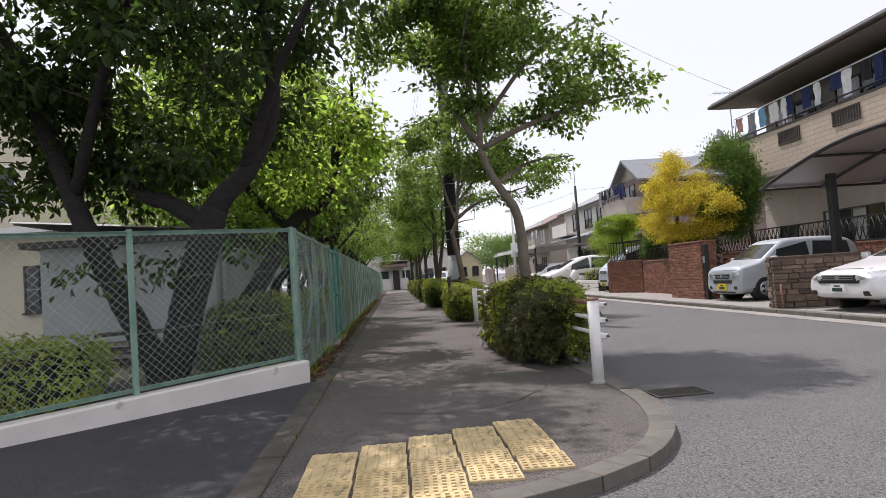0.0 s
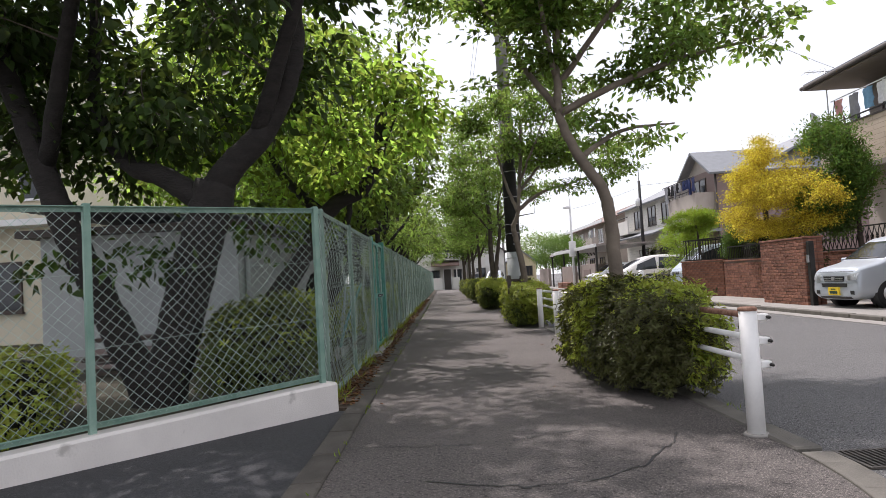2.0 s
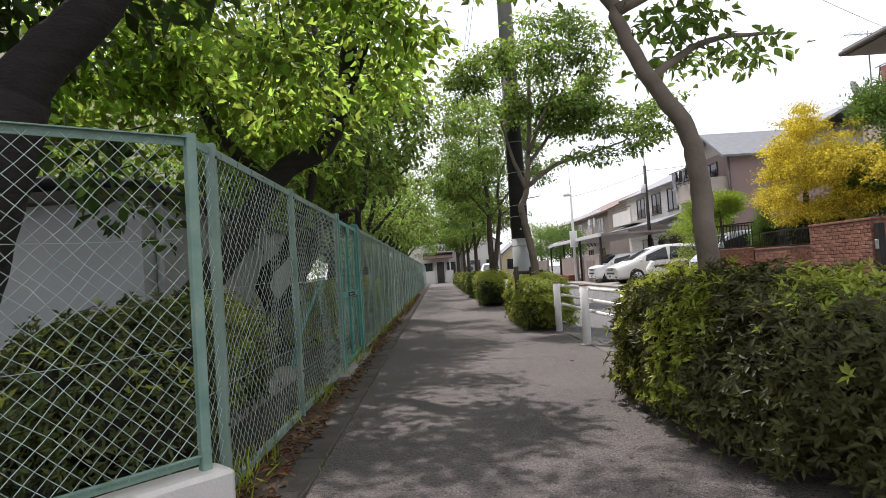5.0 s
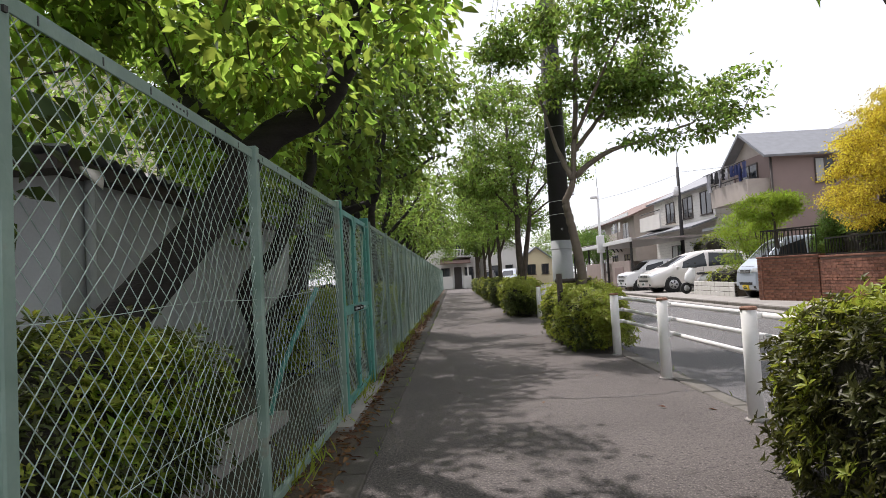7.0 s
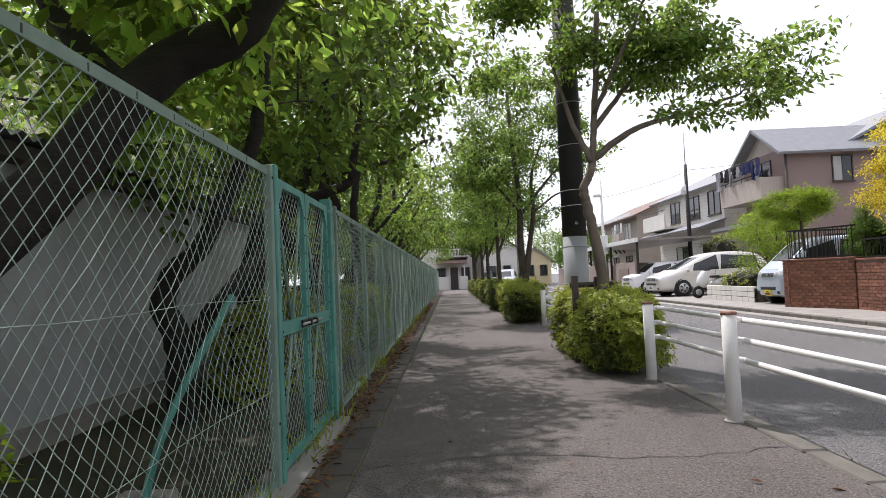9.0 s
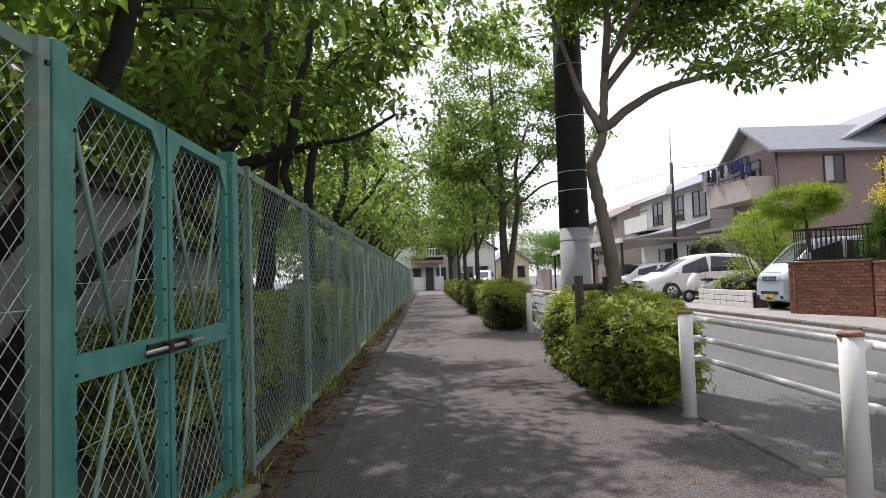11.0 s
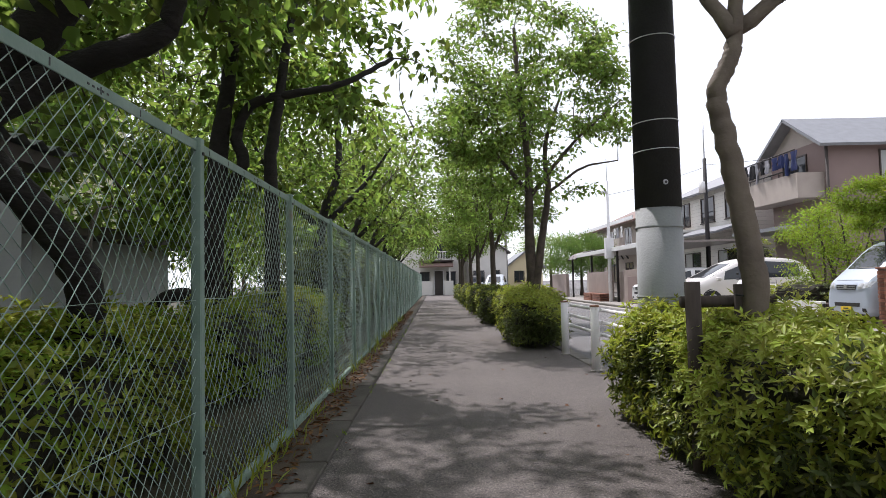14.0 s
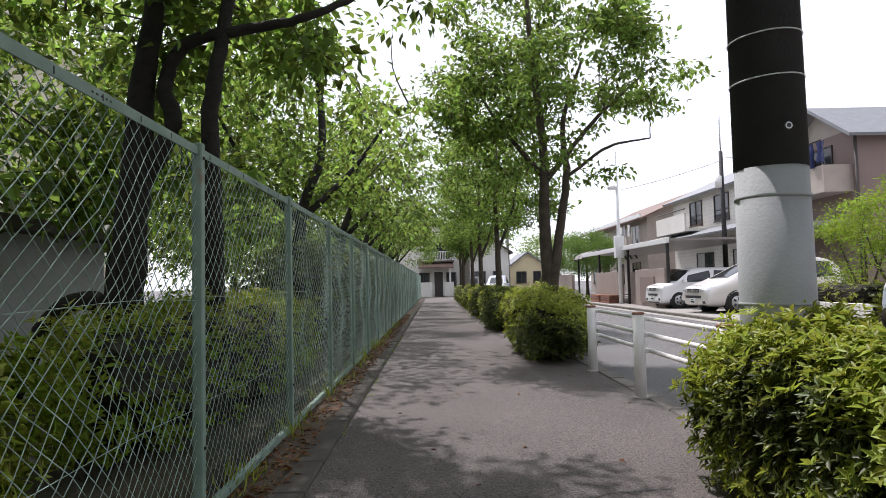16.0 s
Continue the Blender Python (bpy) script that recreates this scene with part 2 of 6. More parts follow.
M_CARBEIGE = mat("champagne_car_paint", (0.68, 0.65, 0.62), 0.28, metal=0.2, var=0.03, scale=2, bump=0)
M_TYRE = mat("tyre_rubber", (0.018, 0.018, 0.018), 0.85, var=0.2, scale=9, bump=0.2)
M_BLACK = mat("black_plastic", (0.02, 0.02, 0.021), 0.5, var=0.2, scale=9, bump=0.05)
M_LAMP = mat("headlight_lens", (0.6, 0.62, 0.64), 0.12, metal=0.3, var=0.15, scale=20, bump=0)
M_PLATEY = mat("yellow_plate", (0.8, 0.58, 0.03), 0.5, var=0.03, bump=0)
M_PLATEW = mat("white_plate", (0.8, 0.8, 0.8), 0.5, var=0.03, bump=0)
M_INK = mat("plate_ink", (0.02, 0.05, 0.03), 0.6, var=0.1, bump=0)
M_POLYC = mat("smoky_polycarbonate", (0.24, 0.21, 0.2), 0.3, var=0.1, scale=2, bump=0)
CLOTHS = [mat("cloth_" + n, c, 0.95, var=0.15, scale=9, fine=120, bump=0.3) for n, c in (("navy", (0.02, 0.03, 0.1)), ("white", (0.75, 0.75, 0.75)), ("black", (0.02, 0.02, 0.022)), ("sky", (0.2, 0.38, 0.55)), ("grey", (0.3, 0.3, 0.32)), ("pink", (0.6, 0.3, 0.28)))]

# ---------------------------------------------------------------- building tools
def part(name, bm, material, parent=None, label="", smooth=False):
    me = bpy.data.meshes.new(name)
    bm.to_mesh(me)
    bm.free()
    me.materials.append(material)
    if smooth:
        me.polygons.foreach_set("use_smooth", [True] * len(me.polygons))
    ob = new(name, me)
    if parent:
        ob.parent = parent
    if label:
        ob["label"] = label
    return ob


def np_part(name, verts, faces, material, parent=None, label="", smooth=False):
    """A mesh from arrays: verts (n, 3), faces (m, 3) or (m, 4)."""
    me = bpy.data.meshes.new(name)
    k = faces.shape[1]
    me.vertices.add(len(verts))
    me.vertices.foreach_set("co", np.asarray(verts, dtype=np.float32).ravel())
    me.loops.add(faces.size)
    me.loops.foreach_set("vertex_index", faces.astype(np.int32).ravel())
    me.polygons.add(len(faces))
    me.polygons.foreach_set("loop_start", np.arange(0, faces.size, k, dtype=np.int32))
    me.update(calc_edges=True)
    me.materials.append(material)
    if smooth:
        me.polygons.foreach_set("use_smooth", [True] * len(me.polygons))
    ob = new(name, me)
    if parent:
        ob.parent = parent
    if label:
        ob["label"] = label
    return ob


def thing(name, label, category, group="", kind="", at=(0, 0, 0), rz=0):
    ob = new(name)
    ob.empty_display_size = 0.1
    ob.matrix_basis = pose(*at, 0, 0, rz)
    return tagged(ob, label, category, group, kind)


def box(bm, x0, y0, z0, x1, y1, z1, bev=0.0, m=None):
    r = bmesh.ops.create_cube(bm, size=1.0)
    vs = r["verts"]
    bmesh.ops.scale(bm, vec=(abs(x1 - x0), abs(y1 - y0), abs(z1 - z0)), verts=vs)
    bmesh.ops.translate(bm, vec=((x0 + x1) / 2, (y0 + y1) / 2, (z0 + z1) / 2), verts=vs)
    if bev:
        es = list({e for v in vs for e in v.link_edges})
        r = bmesh.ops.bevel(bm, geom=es, offset=bev, segments=1, affect="EDGES", profile=0.5)
        vs = list({v for f in r["faces"] for v in f.verts} | {v for v in vs if v.is_valid})
    if m is not None:
        bmesh.ops.transform(bm, matrix=m, verts=vs)
    return bm


def B(*a, **k):
    return box(bmesh.new(), *a, **k)


def tube_arrays(pts, radii, sides=8):
    """Rings along a line of points: verts and quads, ends closed by collapse."""
    pts = np.asarray(pts, float)
    n = len(pts)
    tan = np.gradient(pts, axis=0)
    tan /= np.linalg.norm(tan, axis=1)[:, None] + 1e-9
    ref = np.array([0.31, 0.17, 0.93]) if abs(tan[:, 2]).mean() < 0.8 else np.array([1.0, 0.1, 0.05])
    u = np.cross(tan, ref)
    u /= np.linalg.norm(u, axis=1)[:, None] + 1e-9
    w = np.cross(tan, u)
    a = np.linspace(0, 2 * np.pi, sides, endpoint=False)
    v = pts[:, None] + np.asarray(radii)[:, None, None] * (np.cos(a)[None, :, None] * u[:, None] + np.sin(a)[None, :, None] * w[:, None])
    i = np.arange(n - 1)[:, None] * sides
    j = np.arange(sides)[None]
    k = (j + 1) % sides
    f = np.stack([i + j, i + k, i + k + sides, i + j + sides], -1).reshape(-1, 4)
    return v.reshape(-1, 3), f


class Soup:
    """Collects array meshes into one."""
    def __init__(self):
        self.v, self.f, self.n = [], [], 0

    def add(self, v, f):
        self.v.append(v)
        self.f.append(f + self.n)
        self.n += len(v)

    def tube(self, pts, radii, sides=8):
        self.add(*tube_arrays(pts, radii if hasattr(radii, "__len__") else [radii] * len(pts), sides))

    def put(self, name, material, parent=None, label="", smooth=True):
        return np_part(name, np.concatenate(self.v), np.concatenate(self.f), material, parent, label, smooth)


def tube(name, pts, radii, material, parent=None, sides=8, label="", caps=True):
    s = Soup()
    pts = [tuple(p) for p in pts]
    r = list(radii) if hasattr(radii, "__len__") else [radii] * len(pts)
    if caps:
        d0, d1 = Vector(pts[0]) - Vector(pts[1]), Vector(pts[-1]) - Vector(pts[-2])
        pts = [tuple(Vector(pts[0]) + d0.normalized() * 0.001)] + pts + [tuple(Vector(pts[-1]) + d1.normalized() * 0.001)]
        r = [0.0005] + r + [0.0005]
    s.tube(pts, r, sides)
    return s.put(name, material, parent, label)


def smooth_line(pts, n=6):
    """Catmull-Rom through the points."""
    p = np.asarray(pts, float)
    q = np.vstack([2 * p[0] - p[1], p, 2 * p[-1] - p[-2]])
    out = []
    for i in range(1, len(q) - 2):
        for t in np.linspace(0, 1, n, endpoint=False):
            a, b, c, d = q[i - 1], q[i], q[i + 1], q[i + 2]
            out.append(0.5 * (2 * b + (c - a) * t + (2 * a - 5 * b + 4 * c - d) * t * t + (3 * b - a - 3 * c + d) * t ** 3))
    out.append(p[-1])
    return np.array(out)


def unit(v):
    return v / (np.linalg.norm(v, axis=-1, keepdims=True) + 1e-9)


def leaves(pos, axis, normal, length, width, fold=0.18, fine=False):
    """Leaf blades: a base, two sides and a tip, folded on the midrib."""
    n = len(pos)
    axis = unit(axis)
    side = unit(np.cross(normal, axis))
    up = np.cross(axis, side)
    ln, wd = length[:, None], width[:, None]
    if fine:
        rows = [pos]
        for k, t, drop in ((0.3, 0.36, 0.0), (0.5, 0.62, 0.03), (-0.5, 0.62, 0.03), (-0.3, 0.36, 0.0)):
            rows.append(pos + axis * ln * (t - 0.12) + side * wd * k * 1.15 + up * (wd * fold * abs(k) * 2 - ln * drop))
        rows = [rows[0], rows[1], rows[2], pos + axis * ln - up * ln * 0.16, rows[3], rows[4]]
        v = np.stack(rows, 1).reshape(-1, 3)
        i = np.arange(n)[:, None] * 6
        f = np.concatenate([i + np.array([[0, 3, 2]]), i + np.array([[0, 2, 1]]), i + np.array([[0, 5, 4]]), i + np.array([[0, 4, 3]])], 1).reshape(-1, 3)
        return v, f
    v = np.stack([pos, pos + axis * ln * 0.45 + side * wd * 0.5 + up * wd * fold, pos + axis * ln - up * ln * 0.12, pos + axis * ln * 0.45 - side * wd * 0.5 + up * wd * fold], 1).reshape(-1, 3)
    i = np.arange(n)[:, None] * 4
    f = np.concatenate([i + np.array([[0, 2, 1]]), i + np.array([[0, 3, 2]])], 1).reshape(-1, 3)
    return v, f


def inside(rng, ellipsoids, n, shell=0.5, gap=-0.04):
    """Points in a union of ellipsoids (cx, cy, cz, rx, ry, rz), more of them towards the skin, with gaps."""
    e = np.array(ellipsoids, float)
    vol = e[:, 3] * e[:, 4] * e[:, 5]
    out = []
    while len(out) < n:
        k = rng.choice(len(e), p=vol / vol.sum())
        d = unit(rng.normal(size=3)) * rng.random() ** (1 / 3 * shell)
        p = e[k, :3] + d * e[k, 3:]
        if noise.noise(Vector(p * 1.15)) + 0.5 * noise.noise(Vector(p * 2.7)) > gap:
            out.append(p)
    return np.array(out)


def tree(name, label, limbs, crown, clusters, per, leaf, leafm, bark, seed, spread=0.3, flat=0.45, droop=0.3, group="", trunk_sides=10, ratio=0.5, wob=0.006, gap=0.02, sprigs=()):
    """A tree: trunk and limbs along given lines, twigs out to each spray, sprays of separate leaves."""
    rng = np.random.default_rng(seed)
    x, y, _ = limbs[0][0][0]
    root = thing(name, label, "tree", group)
    nodes = []
    for i, (pts, r0, r1) in enumerate(limbs):
        line = smooth_line(pts, 7)
        line[1:-1] += rng.normal(size=(len(line) - 2, 3)) * wob * np.array([1, 1, 0.4])
        rad = np.linspace(r0, r1, len(line)) * (1 + 0.015 * rng.normal(size=len(line)))
        if i == 0:
            rad[0] *= 1.45
            rad[1] *= 1.15
        tube("trunk" if i == 0 else "limb", line, rad, bark, root, trunk_sides)
        nodes.append(line[len(line) // 3:] if i == 0 else line)
    nodes = np.concatenate(nodes)
    c = inside(rng, crown, clusters, 0.5, gap)
    if sprigs:
        c = np.vstack([c, np.array(sprigs, float)])
        clusters = len(c)
    s = Soup()
    for p in c[np.argsort(np.linalg.norm(c - nodes.mean(0), axis=1))]:
        d = np.linalg.norm(nodes - p, axis=1) + 0.7 * np.maximum(0, nodes[:, 2] - p[2])
        q = nodes[np.argmin(d)]
        ln = np.linalg.norm(p - q)
        if ln < 0.05:
            continue
        mid = (p + q) / 2 + rng.normal(size=3) * 0.07 * ln + np.array([0, 0, 0.08 * ln])
        r = min(0.022, 0.006 + 0.007 * ln)
        line = smooth_line([q, mid, p], 3)
        s.tube(line, np.linspace(r, 0.0025, len(line)), 4)
        nodes = np.vstack([nodes, mid[None], p[None]])
    tagged(s.put("branchwork", M_BARK3 if bark is not M_BARK2 else bark, root), kind="stuff")
    n = clusters * per
    ci = np.repeat(np.arange(clusters), per)
    off = rng.normal(size=(n, 3)) * spread * np.array([1, 1, flat])
    pos = c[ci] + off
    ax = unit(off + rng.normal(size=(n, 3)) * 0.25) + rng.normal(size=(n, 3)) * 0.35 + np.array([0, 0, -droop])
    nm = np.array([0, 0, 1.0]) + rng.normal(size=(n, 3)) * 0.55
    ln = leaf * rng.uniform(0.65, 1.25, n)
    v, f = leaves(pos, ax, nm, ln, ln * ratio, 0.18, trunk_sides >= 10)
    np_part("crown", v, f, leafm, root)
    return root


def wall_mat_tiles(name, base, w, h):
    """Wall cladding in courses, joints in the relief."""
    m = mat(name, base, 0.75, var=0.06, scale=1.5, fine=40, bump=0)
    N, L = m.node_tree.nodes, m.node_tree.links
    bt = N.new("ShaderNodeTexBrick")
    bt.inputs["Scale"].default_value = 1.0
    bt.inputs["Brick Width"].default_value, bt.inputs["Row Height"].default_value, bt.inputs["Mortar Size"].default_value = w, h, 0.006
    co = N.new("ShaderNodeTexCoord")
    mp = N.new("ShaderNodeMapping")
    mp.inputs["Rotation"].default_value = (radians(90), 0, radians(90))
    sep = N.new("ShaderNodeSeparateXYZ")
    com = N.new("ShaderNodeCombineXYZ")
    ad = N.new("ShaderNodeMath")
    L.new(co.outputs["Object"], sep.inputs[0])
    L.new(sep.outputs[0], ad.inputs[0])
    L.new(sep.outputs[1], ad.inputs[1])
    L.new(ad.outputs[0], com.inputs[0])
    L.new(sep.outputs[2], com.inputs[1])
    L.new(com.outputs[0], bt.inputs["Vector"])
    b = N["Principled BSDF"]
    src = b.inputs["Base Color"].links[0].from_socket
    mx = N.new("ShaderNodeMix")
    mx.data_type = "RGBA"
    L.new(bt.outputs["Fac"], mx.inputs[0])
    L.new(src, mx.inputs[6])
    mx.inputs[7].default_value = (*(c * 0.6 for c in base), 1)
    L.new(mx.outputs[2], b.inputs["Base Color"])
    bp = N.new("ShaderNodeBump")
    bp.invert = True
    bp.inputs["Distance"].default_value = 0.01
    L.new(bt.outputs["Fac"], bp.inputs["Height"])
    L.new(bp.outputs[0], b.inputs["Normal"])
    return m


M_TILEWALL = wall_mat_tiles("beige_wall_tile_courses", (0.47, 0.385, 0.3), 0.46, 0.15)
M_SIDING = wall_mat_tiles("white_siding_courses", (0.62, 0.6, 0.56), 3.0, 0.2)

# ---------------------------------------------------------------- ground
def slab(name, outline, z0, z1, material, label="", kind="structure", category="ground"):
    bm = bmesh.new()
    vs = [bm.verts.new((x, y, z1)) for x, y in outline]
    f = bm.faces.new(vs)
    if f.normal.z < 0:
        f.normal_flip()
    r = bmesh.ops.extrude_face_region(bm, geom=[f])
    bmesh.ops.translate(bm, vec=(0, 0, z0 - z1), verts=[g for g in r["geom"] if isinstance(g, bmesh.types.BMVert)])
    bmesh.ops.recalc_face_normals(bm, faces=bm.faces)
    return tagged(part(name, bm, material), label, category, kind=kind)


ROAD_Z = -0.07
bm = bmesh.new()
bmesh.ops.create_grid(bm, x_segments=40, y_segments=40, size=700)
bmesh.ops.translate(bm, vec=(0, 300, ROAD_Z), verts=bm.verts)
tagged(part("ground", bm, M_ROAD), "weathered light grey asphalt street with worn patches", "road", kind="structure")

WALK_END = 71.0
inner = [(1.92, 7.95), (1.91, 7.58), (1.85, 7.2), (1.75, 6.8), (1.6, 6.43), (1.34, 6.07), (0.93, 5.79), (0.55, 5.62), (-0.03, 5.45), (-0.77, 5.3)]
slab("pavement", [(1.92, WALK_END)] + inner + [(-0.77, WALK_END)], ROAD_Z - 0.05, 0.0, M_WALK, "worn brown-grey asphalt footpath with cracks", category="pavement")
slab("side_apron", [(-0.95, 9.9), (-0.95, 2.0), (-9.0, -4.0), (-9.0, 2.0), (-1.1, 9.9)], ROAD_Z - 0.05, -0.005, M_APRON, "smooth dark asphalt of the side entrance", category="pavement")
slab("planting_strip", [(-0.95, 9.95), (-0.95, WALK_END), (-1.3, WALK_END), (-1.3, 9.95)], -0.1, 0.012, M_SOIL, "bare soil strip under the fence with leaf litter", category="soil")
slab("garden_ground", [(-1.3, WALK_END), (-1.3, 10.1), (-4.0, 7.3), (-30, 7.3), (-30, WALK_END)], -0.1, 0.12, M_LAWN, "shaded weedy garden soil behind the fence", category="ground")
slab("lots", [(7.62, -10), (7.62, 62), (40, 62), (40, -10)], -0.1, 0.0, M_CONC, "pale concrete forecourts of the houses", category="ground")


# cracks in the footpath: thin dark grooves
def crack(pts, w, seed):
    rng = np.random.default_rng(seed)
    line = smooth_line(pts, 8)
    line = line + rng.normal(size=line.shape) * np.array([0.012, 0.02, 0])
    d = unit(np.gradient(line, axis=0))
    sd = np.stack([-d[:, 1], d[:, 0], 0 * d[:, 0]], 1) * (w * rng.uniform(0.3, 1.2, len(line)))[:, None]
    v = np.concatenate([line + sd, line - sd])
    v[:, 2] = 0.004
    n = len(line)
    i = np.arange(n - 1)
    f = np.stack([i, i + n, i + n + 1, i + 1], 1)
    return tagged(np_part("pavement_crack", v, f, M_BLACK), "thin dark crack in the asphalt", "crack", kind="structure")


crack([(-0.2, 7.75, 0), (0.35, 7.6, 0), (0.9, 7.75, 0), (1.25, 8.15, 0), (1.45, 8.5, 0)], 0.008, 1)
crack([(-0.75, 8.55, 0), (0.2, 8.5, 0), (0.9, 8.75, 0), (1.2, 8.8, 0)], 0.006, 2)
crack([(-0.75, 14.6, 0), (0.2, 14.75, 0), (1.1, 14.55, 0), (1.9, 14.7, 0)], 0.007, 3)
crack([(-0.75, 11.3, 0), (0.3, 11.45, 0), (1.1, 11.3, 0)], 0.005, 4)
crack([(-0.75, 20.3, 0), (0.3, 20.2, 0), (1.2, 20.35, 0)], 0.006, 5)


# kerbs, block by block
def kerb_run(name, label, line, width, z0, z1, length=0.6, side=-1, gap=0.006, bev=0.012, material=M_KERB):
    root = thing(name, label, "kerb", kind="structure")
    p = np.array(line, float)
    seg = np.linalg.norm(np.diff(p, axis=0), axis=1)
    s = np.concatenate([[0], np.cumsum(seg)])
    at = lambda d: np.array([np.interp(d, s, p[:, 0]), np.interp(d, s, p[:, 1])])
    n = int(s[-1] / length)
    shared = None
    for i in range(n):
        a, b = at(i * length + gap), at((i + 1) * length - gap)
        d = (b - a) / np.linalg.norm(b - a)
        if shared is None:
            ob = part("kerb_block", B(0, 0, z0, length - 2 * gap, width, z1, bev=bev), material, root)
            shared = ob.data
        else:
            ob = new("kerb_block", shared)
            ob.parent = root
        ob.matrix_basis = pose(a[0], a[1], random.uniform(-0.004, 0.004) if gap > 0 else 0, 0, random.uniform(-0.4, 0.4) if gap > 0 else 0, math.degrees(math.atan2(d[1], d[0])) + (random.uniform(-0.5, 0.5) if gap > 0 else 0))
        if side < 0:
            ob.matrix_basis = ob.matrix_basis @ pose(0, -width, 0)
    return root


kerb_run("kerb_corner", "grey concrete kerb curving round the corner of the footpath", inner[::-1], 0.17, -0.2, 0.012, 0.2, -1, -0.008, 0.004)
kerb_run("kerb", "weathered concrete kerb between footpath and road", [(1.92, 7.95), (1.92, 71)], 0.17, -0.2, 0.012, 0.6, -1)
kerb_run("kerb_edging", "dark weathered concrete edging along the soil strip", [(-0.95, 4.2), (-0.95, 71)], 0.18, -0.2, 0.022, 0.6, -1, 0.003, 0.008, M_KERBD)
kerb_run("kerb_far", "low concrete kerb before the house forecourts", [(7.62, 0), (7.62, 56)], 0.16, -0.2, 0.02, 0.9, 1)
slab("gutter", [(7.46, 0), (7.46, 56), (7.1, 56), (7.1, 0)], -0.2, ROAD_Z + 0.01, M_CONC, "pale concrete gutter strip at the road edge", category="gutter")

# drain grate at the corner
grate = thing("drain_grate", "rusty steel drain grate set in the gutter", "drain", at=(2.22, 7.75, ROAD_Z))
part("grate_frame", box(box(box(B(0, 0, 0.002, 0.5, 0.02, 0.014), 0, 0.33, 0.002, 0.5, 0.35, 0.014), 0, 0.02, 0.002, 0.02, 0.33, 0.014), 0.48, 0.02, 0.002, 0.5, 0.33, 0.014), M_GRATE, grate)
part("grate_pit", B(0.02, 0.02, 0.001, 0.48, 0.33, 0.004), M_BLACK, grate)
for i in range(13):
    part("grate_bar", B(0.04 + i * 0.034, 0.02, 0.004, 0.052 + i * 0.034, 0.33, 0.013), M_GRATE, grate)

# tactile tiles
def tactile(kind):
    bm = B(-0.147, -0.147, 0, 0.147, 0.147, 0.022, bev=0.004)
    if kind == "bars":
        for i in range(4):
            x = -0.11 + i * 0.073
            box(bm, x - 0.014, -0.135, 0.02, x + 0.014, 0.135, 0.029, bev=0.005)
    else:
        for i in range(6):
            for j in range(6):
                x, y = -0.12 + i * 0.048, -0.12 + j * 0.048
                box(bm, x - 0.012, y - 0.012, 0.02, x + 0.012, y + 0.012, 0.029)
    return bm


tact = thing("tactile_paving", "weathered yellow tactile paving at the crossing, tiles uneven", "tactile paving", kind="structure")
proto = {k: None for k in ("bars", "dots")}
for c in range(5):
    for r in range(5):
        x, y = -0.44 + c * 0.312, 6.41 + c * 0.122 - 0.295 * r
        if c >= 3 and r > 3 or c == 2 and r > 4:
            continue
        k = "bars" if r < 2 else "dots"
        if proto[k] is None:
            ob = part("tactile_tile", tactile(k), M_TACT, tact)
            proto[k] = ob.data
        else:
            ob = new("tactile_tile", proto[k])
            ob.parent = tact
        ob.matrix_basis = pose(x, y, -0.006 + random.uniform(0, 0.006), random.uniform(-0.7, 0.7), random.uniform(-0.7, 0.7), -2 + random.uniform(-1.2, 1.2))

# ---------------------------------------------------------------- fences
def wire_panel(w, h, seed, pitch=0.056, r=0.0019, bulge=0.03):
    """Chain-link of one bay in the plane x = 0, y along, crossing wires with a wavy, slack run."""
    rng = np.random.default_rng(seed)
    s = Soup()
    step = pitch * 1.414
    ph = rng.random(4) * 6
    for sgn in (1, -1):
        for c in np.arange(-h if sgn > 0 else 0, w if sgn > 0 else w + h, step):
            y0, y1 = (max(0, c), min(w, c + h)) if sgn > 0 else (max(0, c - h), min(w, c))
            if y1 - y0 < 0.03:
                continue
            n = max(2, int((y1 - y0) / 0.12) + 1)
            y = np.linspace(y0, y1, n)
            z = (y - c) if sgn > 0 else (c - y)
            e = np.sin(np.pi * np.clip(y / w, 0, 1)) * np.sin(np.pi * np.clip(z / h, 0, 1))
            x = sgn * 0.002 + bulge * e * (np.sin(y * 5 + ph[0]) * 0.6 + np.sin(z * 6 + ph[1]))
            y = y + 0.015 * e * np.sin(z * 23 + ph[2]) + 0.013 * e * np.sin(z * 51 + y * 9)
            z = z + 0.01 * e * np.sin(y * 27 + ph[3])
            s.tube(np.stack([x, y, z], 1), r, 3)
    for zz in (0.52, 1.02):
        y = np.linspace(0, w, 12)
        s.tube(np.stack([0 * y + 0.004, y, zz + 0.008 * np.sin(y * 4 + ph[0])], 1), 0.0016, 3)
    return s


